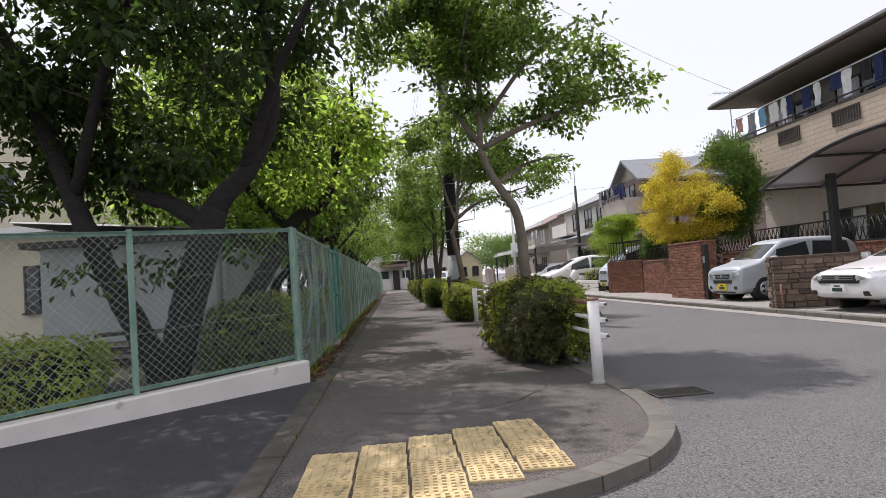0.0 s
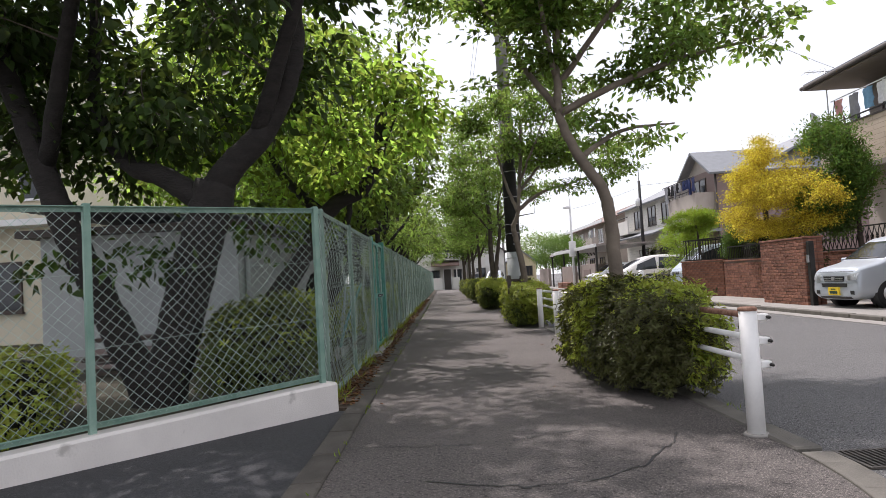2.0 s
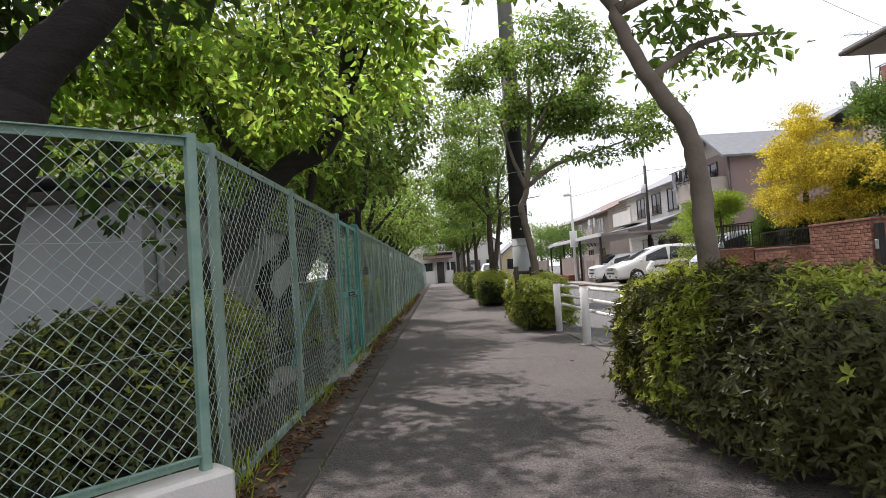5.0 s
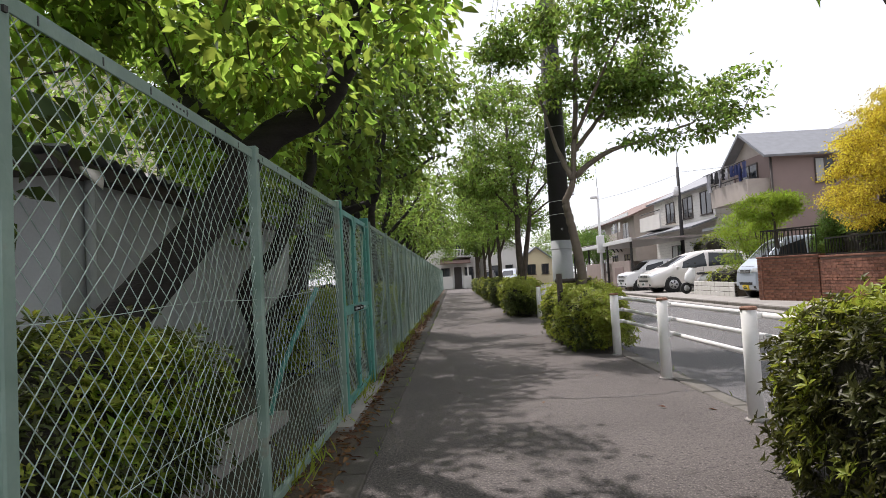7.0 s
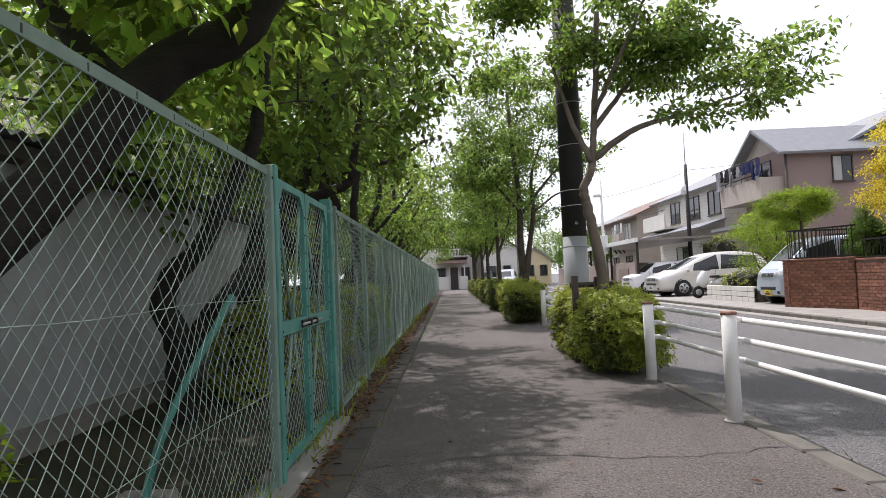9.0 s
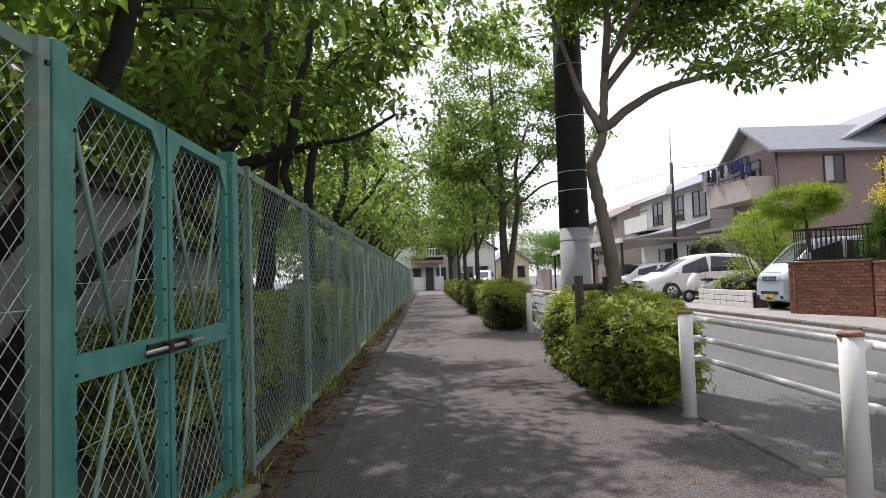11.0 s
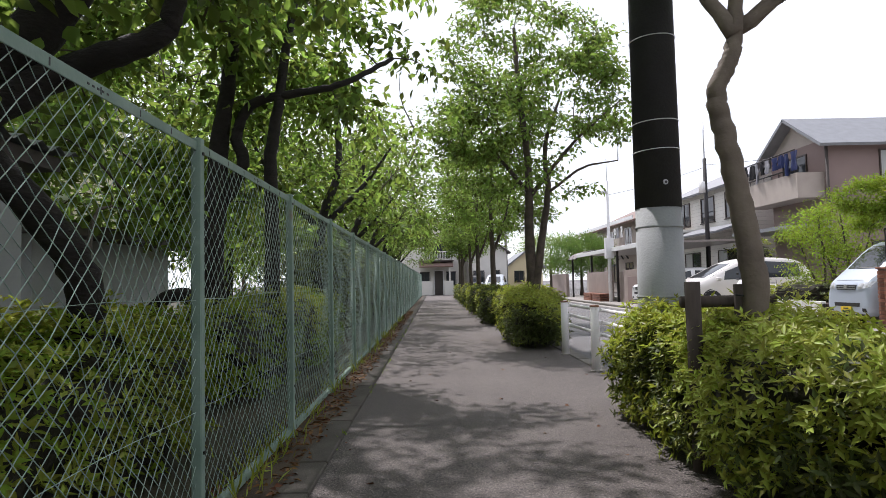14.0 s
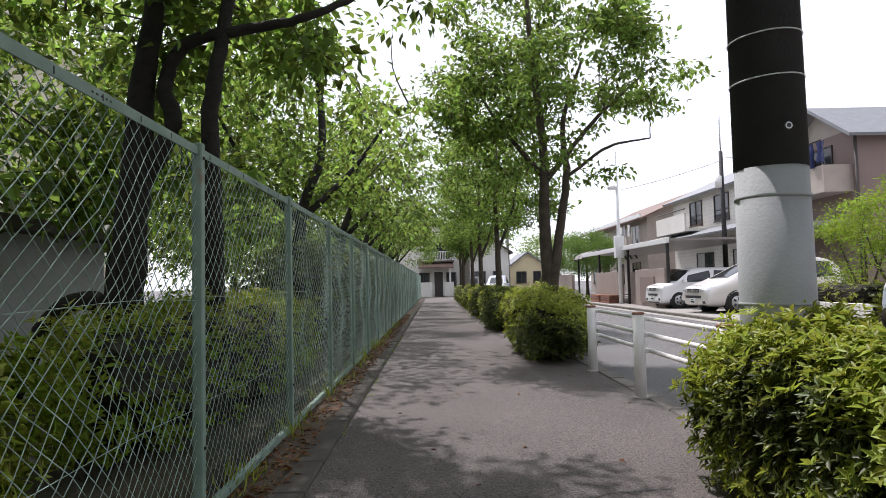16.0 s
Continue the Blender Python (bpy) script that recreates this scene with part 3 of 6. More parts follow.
def fence_run(name, label, origin, rz, ys, h, z0, wirem, postm, railm, dz=0.0, slots=True):
    """A fence from post to post along its own +y; dz is the fall per metre."""
    root = thing(name, label, "fence", at=(*origin, z0), rz=rz)
    for i, y in enumerate(ys):
        zz = -dz * y
        bm = B(-0.024, y - 0.024, zz - 0.12, 0.024, y + 0.024, zz + h + 0.02, bev=0.005)
        p = part("post", bm, postm, root)
        part("bolt", B(0.024, y - 0.007, zz + h - 0.06, 0.031, y + 0.007, zz + h - 0.046), M_DARKMETAL, p)
        part("bolt", B(0.024, y - 0.007, zz + 0.35, 0.031, y + 0.007, zz + 0.364), M_DARKMETAL, p)
    cache = {}
    for i, (a, b) in enumerate(zip(ys, ys[1:])):
        w = round(b - a - 0.05, 2)
        sl = -dz * (a + b) / 2
        tilt = math.degrees(math.atan(-dz))
        for zz, nm in ((h - 0.02, "top_rail"), (0.03, "bottom_rail")):
            bm = box(B(0.0, 0.024, -0.02, 0.006, w + 0.026, 0.022, bev=0.001), -0.03, 0.024, 0.016, 0.0, w + 0.026, 0.022)
            rl = part(nm, bm, railm, root)
            rl.matrix_basis = pose(0, a, -dz * a + zz, tilt, 0, 0)
            if slots and i < 9:
                bm = bmesh.new()
                for k in range(int(w / 0.28)):
                    box(bm, 0.005, 0.14 + k * 0.28, -0.012, 0.0075, 0.146 + k * 0.28, 0.012)
                for k in range(5):
                    box(bm, 0.005, w * 0.5 + k * 0.03, -0.003, 0.0075, w * 0.5 + 0.012 + k * 0.03, 0.004)
                tagged(part("slot_row", bm, M_BLACK, rl), kind="stuff")
        key = (w, i % 4)
        if key not in cache:
            ob = wire_panel(w, h - 0.05, i + int(abs(origin[1]) * 7)).put("wire_mesh", wirem, root, smooth=False)
            cache[key] = ob.data
        else:
            ob = new("wire_mesh", cache[key])
            ob.parent = root
        ob.matrix_basis = pose(-0.004, a + 0.025, -dz * a + 0.03, tilt, 0, 0)
    return root


FX = -1.155
fence_run("chain_link_fence", "faded green chain-link fence with pale posts beside the path", (FX, 0), 0, [10.18, 11.95, 14.16], 1.77, 0.03, M_WIRE, M_GREENW, M_GREENW)
fence_run("chain_link_fence", "pale chalky green chain-link fence running along the footpath", (FX, 0), 0, [16.2] + [18.05 + 1.87 * i for i in range(28)], 1.77, 0.03, M_WIREW, M_GREENW, M_GREENW)
fence_run("chain_link_fence", "green chain-link fence standing on the white kerb wall", (-1.155, 9.9), 135.8, [0.0, 1.86, 3.74, 5.6], 1.52, 0.27, M_WIRE, M_GREEN, M_GREEN, dz=0.03)
fill = thing("fence_filler", "narrow faded green chain-link strip at the fence corner", "fence", at=(FX, 9.9, 0.03))
part("top_rail", B(-0.01, 0.02, 1.73, 0.0, 0.26, 1.77), M_GREEN, fill)
wire_panel(0.22, 1.7, 77).put("wire_mesh", M_WIRE, fill, smooth=False).matrix_basis = pose(0, 0.03, 0.03)
fill2 = thing("fence_filler", "narrow chain-link strip between the gate post and the fence", "fence", at=(FX, 15.9, 0.03))
part("top_rail", B(-0.01, 0.03, 1.73, 0.0, 0.28, 1.77), M_GREENW, fill2)
wire_panel(0.25, 1.7, 78).put("wire_mesh", M_WIREW, fill2, smooth=False).matrix_basis = pose(0, 0.04, 0.03)

# white kerb wall under the diagonal fence
wall = thing("kerb_wall", "low white-painted concrete wall with grimy lower edge", "wall", kind="structure", at=(-1.17, 9.87, 0), rz=135.8)
bm = B(-0.09, -0.13, -0.15, 0.1, 6.2, 0.25, bev=0.02)
bmesh.ops.subdivide_edges(bm, edges=[e for e in bm.edges if e.calc_length() > 3], cuts=30)
for v in bm.verts:
    v.co += Vector((noise.noise(v.co * 2.1) * 0.006, 0, noise.noise(v.co * 1.3 + Vector((5, 0, 0))) * 0.006 - 0.03 * max(0, v.co.y)))
part("wall_body", bm, M_WHITEWALL, wall)
bm = B(0.1, -0.1, -0.2, 0.17, 6.2, 0.004, bev=0.01)
for v in bm.verts:
    v.co.z -= 0.012 * max(0, v.co.y)
part("wall_footing", bm, M_CONC, wall, "rough grey concrete footing")

# gate: two leaves between posts
def gate_leaf(root, y0, y1, h, seed):
    fr = part("gate_leaf", box(box(box(box(B(-0.02, y0, 0.06, 0.02, y0 + 0.045, h, bev=0.003), -0.02, y1 - 0.045, 0.06, 0.02, y1, h, bev=0.003), -0.018, y0, h - 0.045, 0.018, y1, h), -0.018, y0, 0.06, 0.018, y1, 0.105), -0.016, y0 + 0.04, 0.82, 0.016, y1 - 0.04, 0.9), M_GATE, root)
    bm = bmesh.new()
    for z in np.arange(0.12, h - 0.08, 0.12):
        for y in (y0 + 0.038, y1 - 0.038):
            box(bm, 0.02, y - 0.005, z, 0.026, y + 0.005, z + 0.01)
    tagged(part("rivets", bm, M_DARKMETAL, fr), kind="stuff")
    for a, b in (((0.1, h - 0.1), (0.92, 0.88)), ((0.92, 0.8), (0.1, 0.14))):
        for flip in (0, 1):
            ya, yb = (y0 + 0.06, (y0 + y1) / 2 - 0.02) if not flip else (y1 - 0.06, (y0 + y1) / 2 + 0.02)
            (za, zb) = (h - 0.1, 0.9) if a[1] > 1 else (0.14, 0.82)
            tube("brace", [(-0.004, ya, za), (-0.004, yb, zb)], 0.009, M_GREEN, fr, 6)
    for y, dy in ((y0 + 0.045, 0.09), (y1 - 0.045, -0.09)):
        bm = bmesh.new()
        vs = [bm.verts.new((0.02, y, h - 0.045)), bm.verts.new((0.02, y + dy, h - 0.045)), bm.verts.new((0.02, y, h - 0.15))]
        vs2 = [bm.verts.new((0.014, v.co.y, v.co.z)) for v in vs]
        bm.faces.new(vs), bm.faces.new(vs2[::-1])
        for k in range(3):
            bm.faces.new((vs[k], vs2[k], vs2[(k + 1) % 3], vs[(k + 1) % 3]))
        part("gusset", bm, M_GATE, fr)
    ob = wire_panel(y1 - y0 - 0.08, h - 0.14, seed, bulge=0.01).put("wire_mesh", M_WIRE, fr, smooth=False)
    ob.matrix_basis = pose(-0.01, y0 + 0.04, 0.1)
    return fr


gate = thing("garden_gate", "closed teal-green steel and chain-link double gate with a bolt", "gate", at=(FX, 0, 0.03))
for y, wd in ((14.22, 0.035), (15.84, 0.045)):
    part("gate_post", B(-wd, y - wd, -0.1, wd, y + wd, 1.8, bev=0.006), M_GATE, gate)
l1 = gate_leaf(gate, 14.27, 14.98, 1.74, 5)
l2 = gate_leaf(gate, 15.0, 15.78, 1.74, 6)
part("bolt_plate", B(0.018, 14.78, 0.835, 0.03, 15.22, 0.885, bev=0.003), M_DARKMETAL, gate)
tube("sliding_bolt", [(0.045, 14.72, 0.86), (0.045, 15.3, 0.86)], 0.009, M_STEEL, gate, 8)
part("bolt_clasp", B(0.03, 14.9, 0.84, 0.06, 14.94, 0.88, bev=0.004), M_DARKMETAL, gate)
part("bolt_clasp", B(0.03, 15.08, 0.84, 0.06, 15.12, 0.88, bev=0.004), M_DARKMETAL, gate)
slab("gate_sill", [(-1.03, 13.72), (-1.03, 15.92), (-1.9, 15.92), (-1.9, 13.72)], -0.1, 0.05, M_CONC, "pale cracked concrete sill under the gate", category="sill")
slab("garden_edging", [(-1.5, 11.2), (-1.5, 13.7), (-1.75, 13.7), (-1.85, 11.2)], 0.0, 0.2, M_CONC, "pale concrete edging inside the fence", category="edging")
tube("fence_brace", smooth_line([(-1.62, 13.55, 0.1), (-1.5, 13.62, 0.55), (-1.3, 13.95, 1.1)], 4), 0.02, M_GATE, None, 8)
tagged(bpy.data.objects["fence_brace"], "slanting green steel brace propping the fence", "brace")

# ---------------------------------------------------------------- guard rail
RX = 1.89
def guard_post(y, mat_cap=True):
    root = thing("guard_rail_post", "white painted steel guard rail post with rusty cap", "guard rail", "guard rail posts", at=(RX, y, 0))
    tube("tube", [(0, 0, -0.05), (0, 0, 0.79)], 0.055, M_RAIL, root, 14)
    tube("cap", [(0, 0, 0.785), (0, 0, 0.802), (0, 0, 0.81)], [0.059, 0.059, 0.045], M_RUST, root, 14, "rust-brown flat cap")
    tube("base_collar", [(0, 0, 0.0), (0, 0, 0.015)], [0.085, 0.07], M_CONC, root, 12)
    for z in (0.44, 0.59, 0.74):
        cl = part("rail_clamp", B(0.045, -0.03, z - 0.022, 0.12, 0.03, z + 0.022, bev=0.006), M_RAIL, root)
        tube("clamp_bolt", [(0.11, -0.055, z), (0.11, 0.055, z)], 0.012, M_DARKMETAL, cl, 6)
    return root


def guard_run(ys, rusty_to=None):
    for y in ys:
        guard_post(y)
    root = thing("guard_rail", "three white steel guard rail pipes with rust specks", "guard rail", "guard rails")
    for z in (0.44, 0.59, 0.74):
        for a, b in zip(ys, ys[1:]):
            m = M_RUST if z > 0.6 and b <= (rusty_to or -1) else M_RAIL
            tube("rail_pipe", [(RX + 0.1, a, z), (RX + 0.1, b, z)], 0.022, m, root, 10)


guard_run([8.33, 10.05, 11.77, 13.49, 15.39, 17.32], 10.1)
guard_run([21.15, 22.98, 24.81])

# ---------------------------------------------------------------- hedges
def hedge(label, x0, x1, y0, y1, h, n, leaf, seed, yellow=0.3, z0=0.0, group="clipped hedges along the footpath", mats=None, name="hedge"):
    """A clipped shrub row: rough inside coloured near-black as inner shade, separate leaves in rosettes over an uneven
    skin.
    """
    rng = np.random.default_rng(seed)
    root = thing(name, label, "hedge", group)
    cx, cy, rx, ry = (x0 + x1) / 2, (y0 + y1) / 2, (x1 - x0) / 2, (y1 - y0) / 2

    def skin(d, grow=1.0):
        p = 3.4
        k = (np.abs(d[:, 0] / rx) ** p + np.abs(d[:, 1] / ry) ** p + np.abs(d[:, 2] / (h * 0.55)) ** p) ** (-1 / p)
        q = d * k[:, None]
        out = np.array([1 + 0.22 * noise.noise(Vector(v * 1.9) + Vector((seed, 0, 0))) + 0.16 * noise.noise(Vector(v * 5.5)) for v in q])
        q = q * (out * grow)[:, None] + np.array([cx, cy, z0 + h * 0.47])
        return q

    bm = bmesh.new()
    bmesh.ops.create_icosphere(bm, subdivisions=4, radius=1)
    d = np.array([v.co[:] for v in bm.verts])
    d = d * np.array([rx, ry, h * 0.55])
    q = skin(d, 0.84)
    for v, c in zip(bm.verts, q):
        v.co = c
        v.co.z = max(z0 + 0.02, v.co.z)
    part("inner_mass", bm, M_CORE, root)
    m = n // 6
    d = unit(rng.normal(size=(m, 3))) * np.array([rx, ry, h * 0.55])
    d[:, 2] = np.where(d[:, 2] < -h * 0.3, -d[:, 2], d[:, 2])
    tips = skin(d, 1.0) + rng.normal(size=(m, 3)) * 0.028
    keep = (tips[:, 2] > z0 + 0.03)
    tips, d = tips[keep], d[keep]
    m = len(tips)
    outw = unit((tips - np.array([cx, cy, z0 + h * 0.35])) / np.array([rx, ry, h * 0.6])) + np.array([0, 0, 0.55]) + rng.normal(size=(m, 3)) * 0.3
    outw = unit(outw)
    tips += outw * (rng.normal(size=m) * 0.035 - rng.random(m) ** 2 * 0.1)[:, None]
    per = 6
    ang = np.tile(np.arange(per) * 2 * np.pi / per, m) + np.repeat(rng.random(m) * 6, per) + rng.normal(size=m * per) * 0.25
    o = np.repeat(outw, per, 0)
    u = unit(np.cross(o, np.array([0.3, 0.2, 0.9])))
    w = np.cross(o, u)
    ax = u * np.cos(ang)[:, None] + w * np.sin(ang)[:, None] + o * rng.uniform(0.15, 1.0, m * per)[:, None]
    ln = leaf * rng.uniform(0.6, 1.3, m * per)
    pos = np.repeat(tips, per, 0) + rng.normal(size=(m * per, 3)) * 0.006
    # patches of fresh growth
    fresh = np.array([noise.noise(Vector(t * 1.7) + Vector((0, seed, 3))) for t in tips]) + rng.normal(size=m) * 0.22 + (tips[:, 2] - z0 - h * 0.55) * 0.5
    sel = np.repeat(fresh > np.quantile(fresh, 1 - yellow), per)
    for nm, s, mt in (("leaves", ~sel, (mats or (M_LEAF_AZ,))[0]), ("new_leaves", sel, (mats or (0, M_LEAF_AZ2))[1])):
        if s.any():
            v, f = leaves(pos[s], ax[s], o[s], ln[s], ln[s] * 0.34, 0.22)
            np_part(nm, v, f, mt, root)
    return root


hedge("rounded dark green azalea hedge, yellowing tips, beside the guard rail", 1.36, 2.3, 9.4, 12.4, 0.9, 56000, 0.052, 1, 0.28, mats=(M_LEAF_AZB, M_LEAF_AZ2))
hedge("dense green azalea hedge with fresh shoots under the utility pole", 1.37, 2.28, 17.55, 20.8, 0.84, 52000, 0.056, 2, 0.82)
hedge("yellow-green azalea hedge at the end of the guard rail", 1.18, 2.15, 25.3, 28.6, 0.93, 26000, 0.06, 3, 0.6)
for i, y in enumerate((31.2, 36.8, 42.4, 48.0, 53.2)):
    hedge("dark green azalea hedge further along the footpath", 1.15, 2.1, y, y + 3.4, 0.92, 9000 - 1000 * i, 0.08, 10 + i, 0.35)
# garden shrubs behind the fence
gs = "shrubs behind the fence"
hedge("low yellow-green clipped shrub behind the fence", -4.9, -2.95, 8.3, 9.6, 0.62, 14000, 0.05, 21, 0.95, 0.1, gs, (M_LEAF_AZ, M_LEAF_AZ2), name="shrub")
hedge("dark green clipped shrub in the shade of the cherry", -2.35, -1.4, 9.75, 12.2, 0.85, 18000, 0.05, 22, 0.12, 0.1, gs, name="shrub")
hedge("loose green shrub behind the wire mesh", -2.3, -1.45, 10.6, 12.4, 0.75, 11000, 0.06, 23, 0.7, 0.1, gs, (M_LEAF_AZ, M_LEAF_LT), name="shrub")
hedge("leafy green shrub row behind the wire mesh", -2.4, -1.5, 16.3, 19.6, 0.85, 20000, 0.06, 24, 0.6, 0.1, gs, (M_LEAF_LT, M_LEAF_AZ2), name="shrub")
hedge("dark green shrub row behind the pale fence", -2.6, -1.5, 20.2, 25.5, 0.9, 16000, 0.06, 25, 0.4, 0.1, gs, (M_LEAF_LT, M_LEAF_AZ2), name="shrub")
hedge("dim green shrub row far along the fence", -3.4, -1.6, 26.5, 40.0, 1.7, 20000, 0.1, 26, 0.12, 0.1, gs, name="shrub")

hedge("tall green shrub row at the far end of the fence", -3.8, -1.6, 40.5, 57.0, 1.9, 16000, 0.14, 27, 0.2, 0.1, gs, name="shrub")

# leaf litter on the soil strip and along the edging
rng = np.random.default_rng(8)
n = 4200
pos = np.stack([rng.uniform(-1.3, -0.9, n), 10 + rng.random(n) ** 1.3 * 30, 0.02 + rng.random(n) * 0.03], 1)
pos[:60, 0] = rng.uniform(-0.8, 1.9, 60)
pos[:60, 2] = 0.004
pos[pos[:, 0] > -0.95, 2] = 0.034
pos[:60, 2] = 0.006
v, f = leaves(pos, rng.normal(size=(n, 3)) * np.array([1, 1, 0.15]), np.array([0, 0, 1.0]) + rng.normal(size=(n, 3)) * 0.3, rng.uniform(0.03, 0.08, n), rng.uniform(0.015, 0.035, n))
tagged(np_part("leaf_litter", v, f, M_DEAD), "dry brown fallen leaves along the fence foot", "leaf litter", kind="stuff")
n = 900
pos = np.stack([rng.choice([-0.77, 2.1], n, p=[0.6, 0.4]) + rng.normal(size=n) * 0.015, 5.5 + rng.random(n) * 30, rng.random(n) * 0.004], 1)
pos = pos[(pos[:, 0] < 0) | (pos[:, 1] > 8.2)]
pos = pos[np.array([noise.noise(Vector((p[0] * 3, p[1] * 1.7, 0))) > 0.05 for p in pos])]
n = len(pos)
v, f = leaves(pos, np.array([0, 0, 0.8]) + rng.normal(size=(n, 3)) * 0.5, rng.normal(size=(n, 3)), rng.uniform(0.02, 0.06, n), rng.uniform(0.006, 0.012, n))
tagged(np_part("kerb_weeds", v, f, M_LEAF_LT), "tiny weeds growing in the kerb joints", "weeds", kind="stuff")

# grass and seedlings at the fence foot
rng = np.random.default_rng(18)
n = 3200
yy = 10 + rng.random(n) ** 1.2 * 26
keep = np.array([noise.noise(Vector((1.0, y * 1.3, 0))) > 0.0 for y in yy])
yy = yy[keep]
n = len(yy)
pos = np.stack([-1.2 + rng.normal(size=n) * 0.09, yy, 0 * yy + 0.02], 1)
pos[:, 0] = np.minimum(pos[:, 0], -0.97)
v, f = leaves(pos, np.array([0, 0, 1.0]) + rng.normal(size=(n, 3)) * 0.45, rng.normal(size=(n, 3)), rng.uniform(0.05, 0.2, n), rng.uniform(0.006, 0.014, n))
tagged(np_part("fence_grass", v, f, M_LEAF_AZ2), "thin grass blades growing at the fence foot", "grass", kind="stuff")

# ---------------------------------------------------------------- utility pole in the second hedge
pole = thing("utility_pole", "concrete utility pole, grey painted base and black wrap", "utility pole", at=(1.74, 20.2, 0))
tube("painted_base", [(0, 0, -0.1), (0, 0, 1.7)], [0.192, 0.178], M_POLEGREY, pole, 28, "grey painted lower part")
tube("wrap", [(0, 0, 1.68), (0, 0, 5.2)], [0.181, 0.165], M_POLEDARK, pole, 28, "black anti-poster sheet")
tube("shaft", [(0, 0, 5.15), (0, 0, 11.5)], [0.16, 0.12], M_POLETOP, pole, 20)
for z, r in ((0.97, 0.186), (1.52, 0.182)):
    tube("seam_band", [(0, 0, z), (0, 0, z + 0.018)], r + 0.003, M_POLEGREY, pole, 28)
for z in (2.14, 2.37, 3.05, 3.69, 4.3):
    tube("steel_band", smooth_line([(0.1815 * math.cos(a) * (1.0 - 0.003 * z), 0.1815 * math.sin(a) * (1.0 - 0.003 * z), z + 0.008 * math.cos(a)) for a in np.linspace(0, 2 * math.pi, 17)], 2), 0.004, M_WHITEMETAL, pole, 5, "thin pale steel band")
bm = bmesh.new()
bmesh.ops.create_cone(bm, cap_ends=True, segments=14, radius1=0.022, radius2=0.018, depth=0.02)
bmesh.ops.transform(bm, matrix=pose(0.0, -0.183, 1.87, 90), verts=bm.verts)
ob = part("step_bolt_socket", bm, M_STEEL, pole)
bm = bmesh.new()
bmesh.ops.create_cone(bm, cap_ends=True, segments=12, radius1=0.011, radius2=0.011, depth=0.022)
bmesh.ops.transform(bm, matrix=pose(0.0, -0.184, 1.87, 90), verts=bm.verts)
part("socket_hole", bm, M_BLACK, ob)
# stakes by the second street tree
stake = thing("tree_support", "weathered dark timber stakes with a crossbar supporting a tree", "tree stake", at=(1.45, 18.85, 0))
tube("stake", [(0, 0, -0.1), (-0.01, 0, 1.1)], 0.045, M_WOODSTAKE, stake, 10)
tube("stake", [(0.3, 0.02, -0.1), (0.28, 0.0, 1.08)], 0.045, M_WOODSTAKE, stake, 10)
tube("crossbar", [(-0.06, 0.05, 0.98), (0.5, 0.05, 0.98)], 0.035, M_WOODSTAKE, stake, 10)
tube("wire_tie", [(0.22, -0.05, 1.02), (0.36, -0.05, 1.0), (0.38, 0.1, 1.0)], 0.006, M_BLACK, stake, 5)

# ---------------------------------------------------------------- trees
CH = "cherry trees behind the fence"
tree("cherry_tree", "old dark cherry tree with forked leaning trunk, dense shade", [
    ([(-2.72, 10.05, -0.1), (-2.76, 10.03, 0.25), (-2.95, 10.0, 0.7), (-3.18, 10.0, 1.2), (-3.43, 10.0, 1.76), (-3.62, 10.0, 2.3), (-3.87, 10.0, 3.0), (-4.15, 10.0, 3.9), (-4.9, 9.9, 5.2)], 0.175, 0.07),
    ([(-2.66, 10.05, 0.05), (-2.5, 10.02, 0.6), (-2.36, 10.0, 1.1), (-2.2, 10.0, 1.58), (-2.08, 10.05, 2.08)], 0.2, 0.185),
    ([(-2.12, 10.03, 1.95), (-1.95, 10.05, 2.22), (-1.6, 10.1, 2.6), (-1.33, 10.1, 3.2), (-1.35, 10.3, 4.0), (-1.5, 10.5, 4.9)], 0.15, 0.05),
    ([(-2.15, 10.03, 1.9), (-2.55, 10.1, 2.18), (-2.96, 10.2, 2.38), (-3.4, 10.5, 3.1), (-3.5, 10.8, 4.4)], 0.12, 0.05),
    ([(-1.7, 10.1, 2.5), (-1.1, 9.5, 3.6), (-0.5, 9.0, 4.4)], 0.08, 0.03),
    ([(-3.6, 10.0, 2.35), (-2.9, 9.3, 3.6), (-2.2, 8.6, 4.5)], 0.08, 0.03)],
    # crown mass at z 6.3 is mostly unseen, added to shade what lies below
    [(-3.0, 10.3, 4.1, 2.2, 2.0, 1.7), (-1.3, 10.0, 4.55, 1.0, 1.2, 0.8), (-5.0, 10.2, 4.7, 1.9, 2.2, 1.7), (-2.9, 10.5, 2.75, 1.1, 0.7, 0.6), (-0.7, 8.8, 4.1, 1.0, 1.0, 0.5), (-3.4, 11.0, 6.3, 3.4, 2.8, 0.9), (-4.6, 10.6, 3.0, 1.2, 1.0, 0.7)],
    520, 62, 0.13, M_LEAF_CH, M_BARK, 41, 0.2, 0.5, 0.6, CH, 14, 0.5, 0.006, -0.05,
    [(-2.55, 9.85, 1.42), (-1.9, 10.9, 1.62), (-3.42, 9.85, 1.4), (-1.95, 10.6, 1.85)])
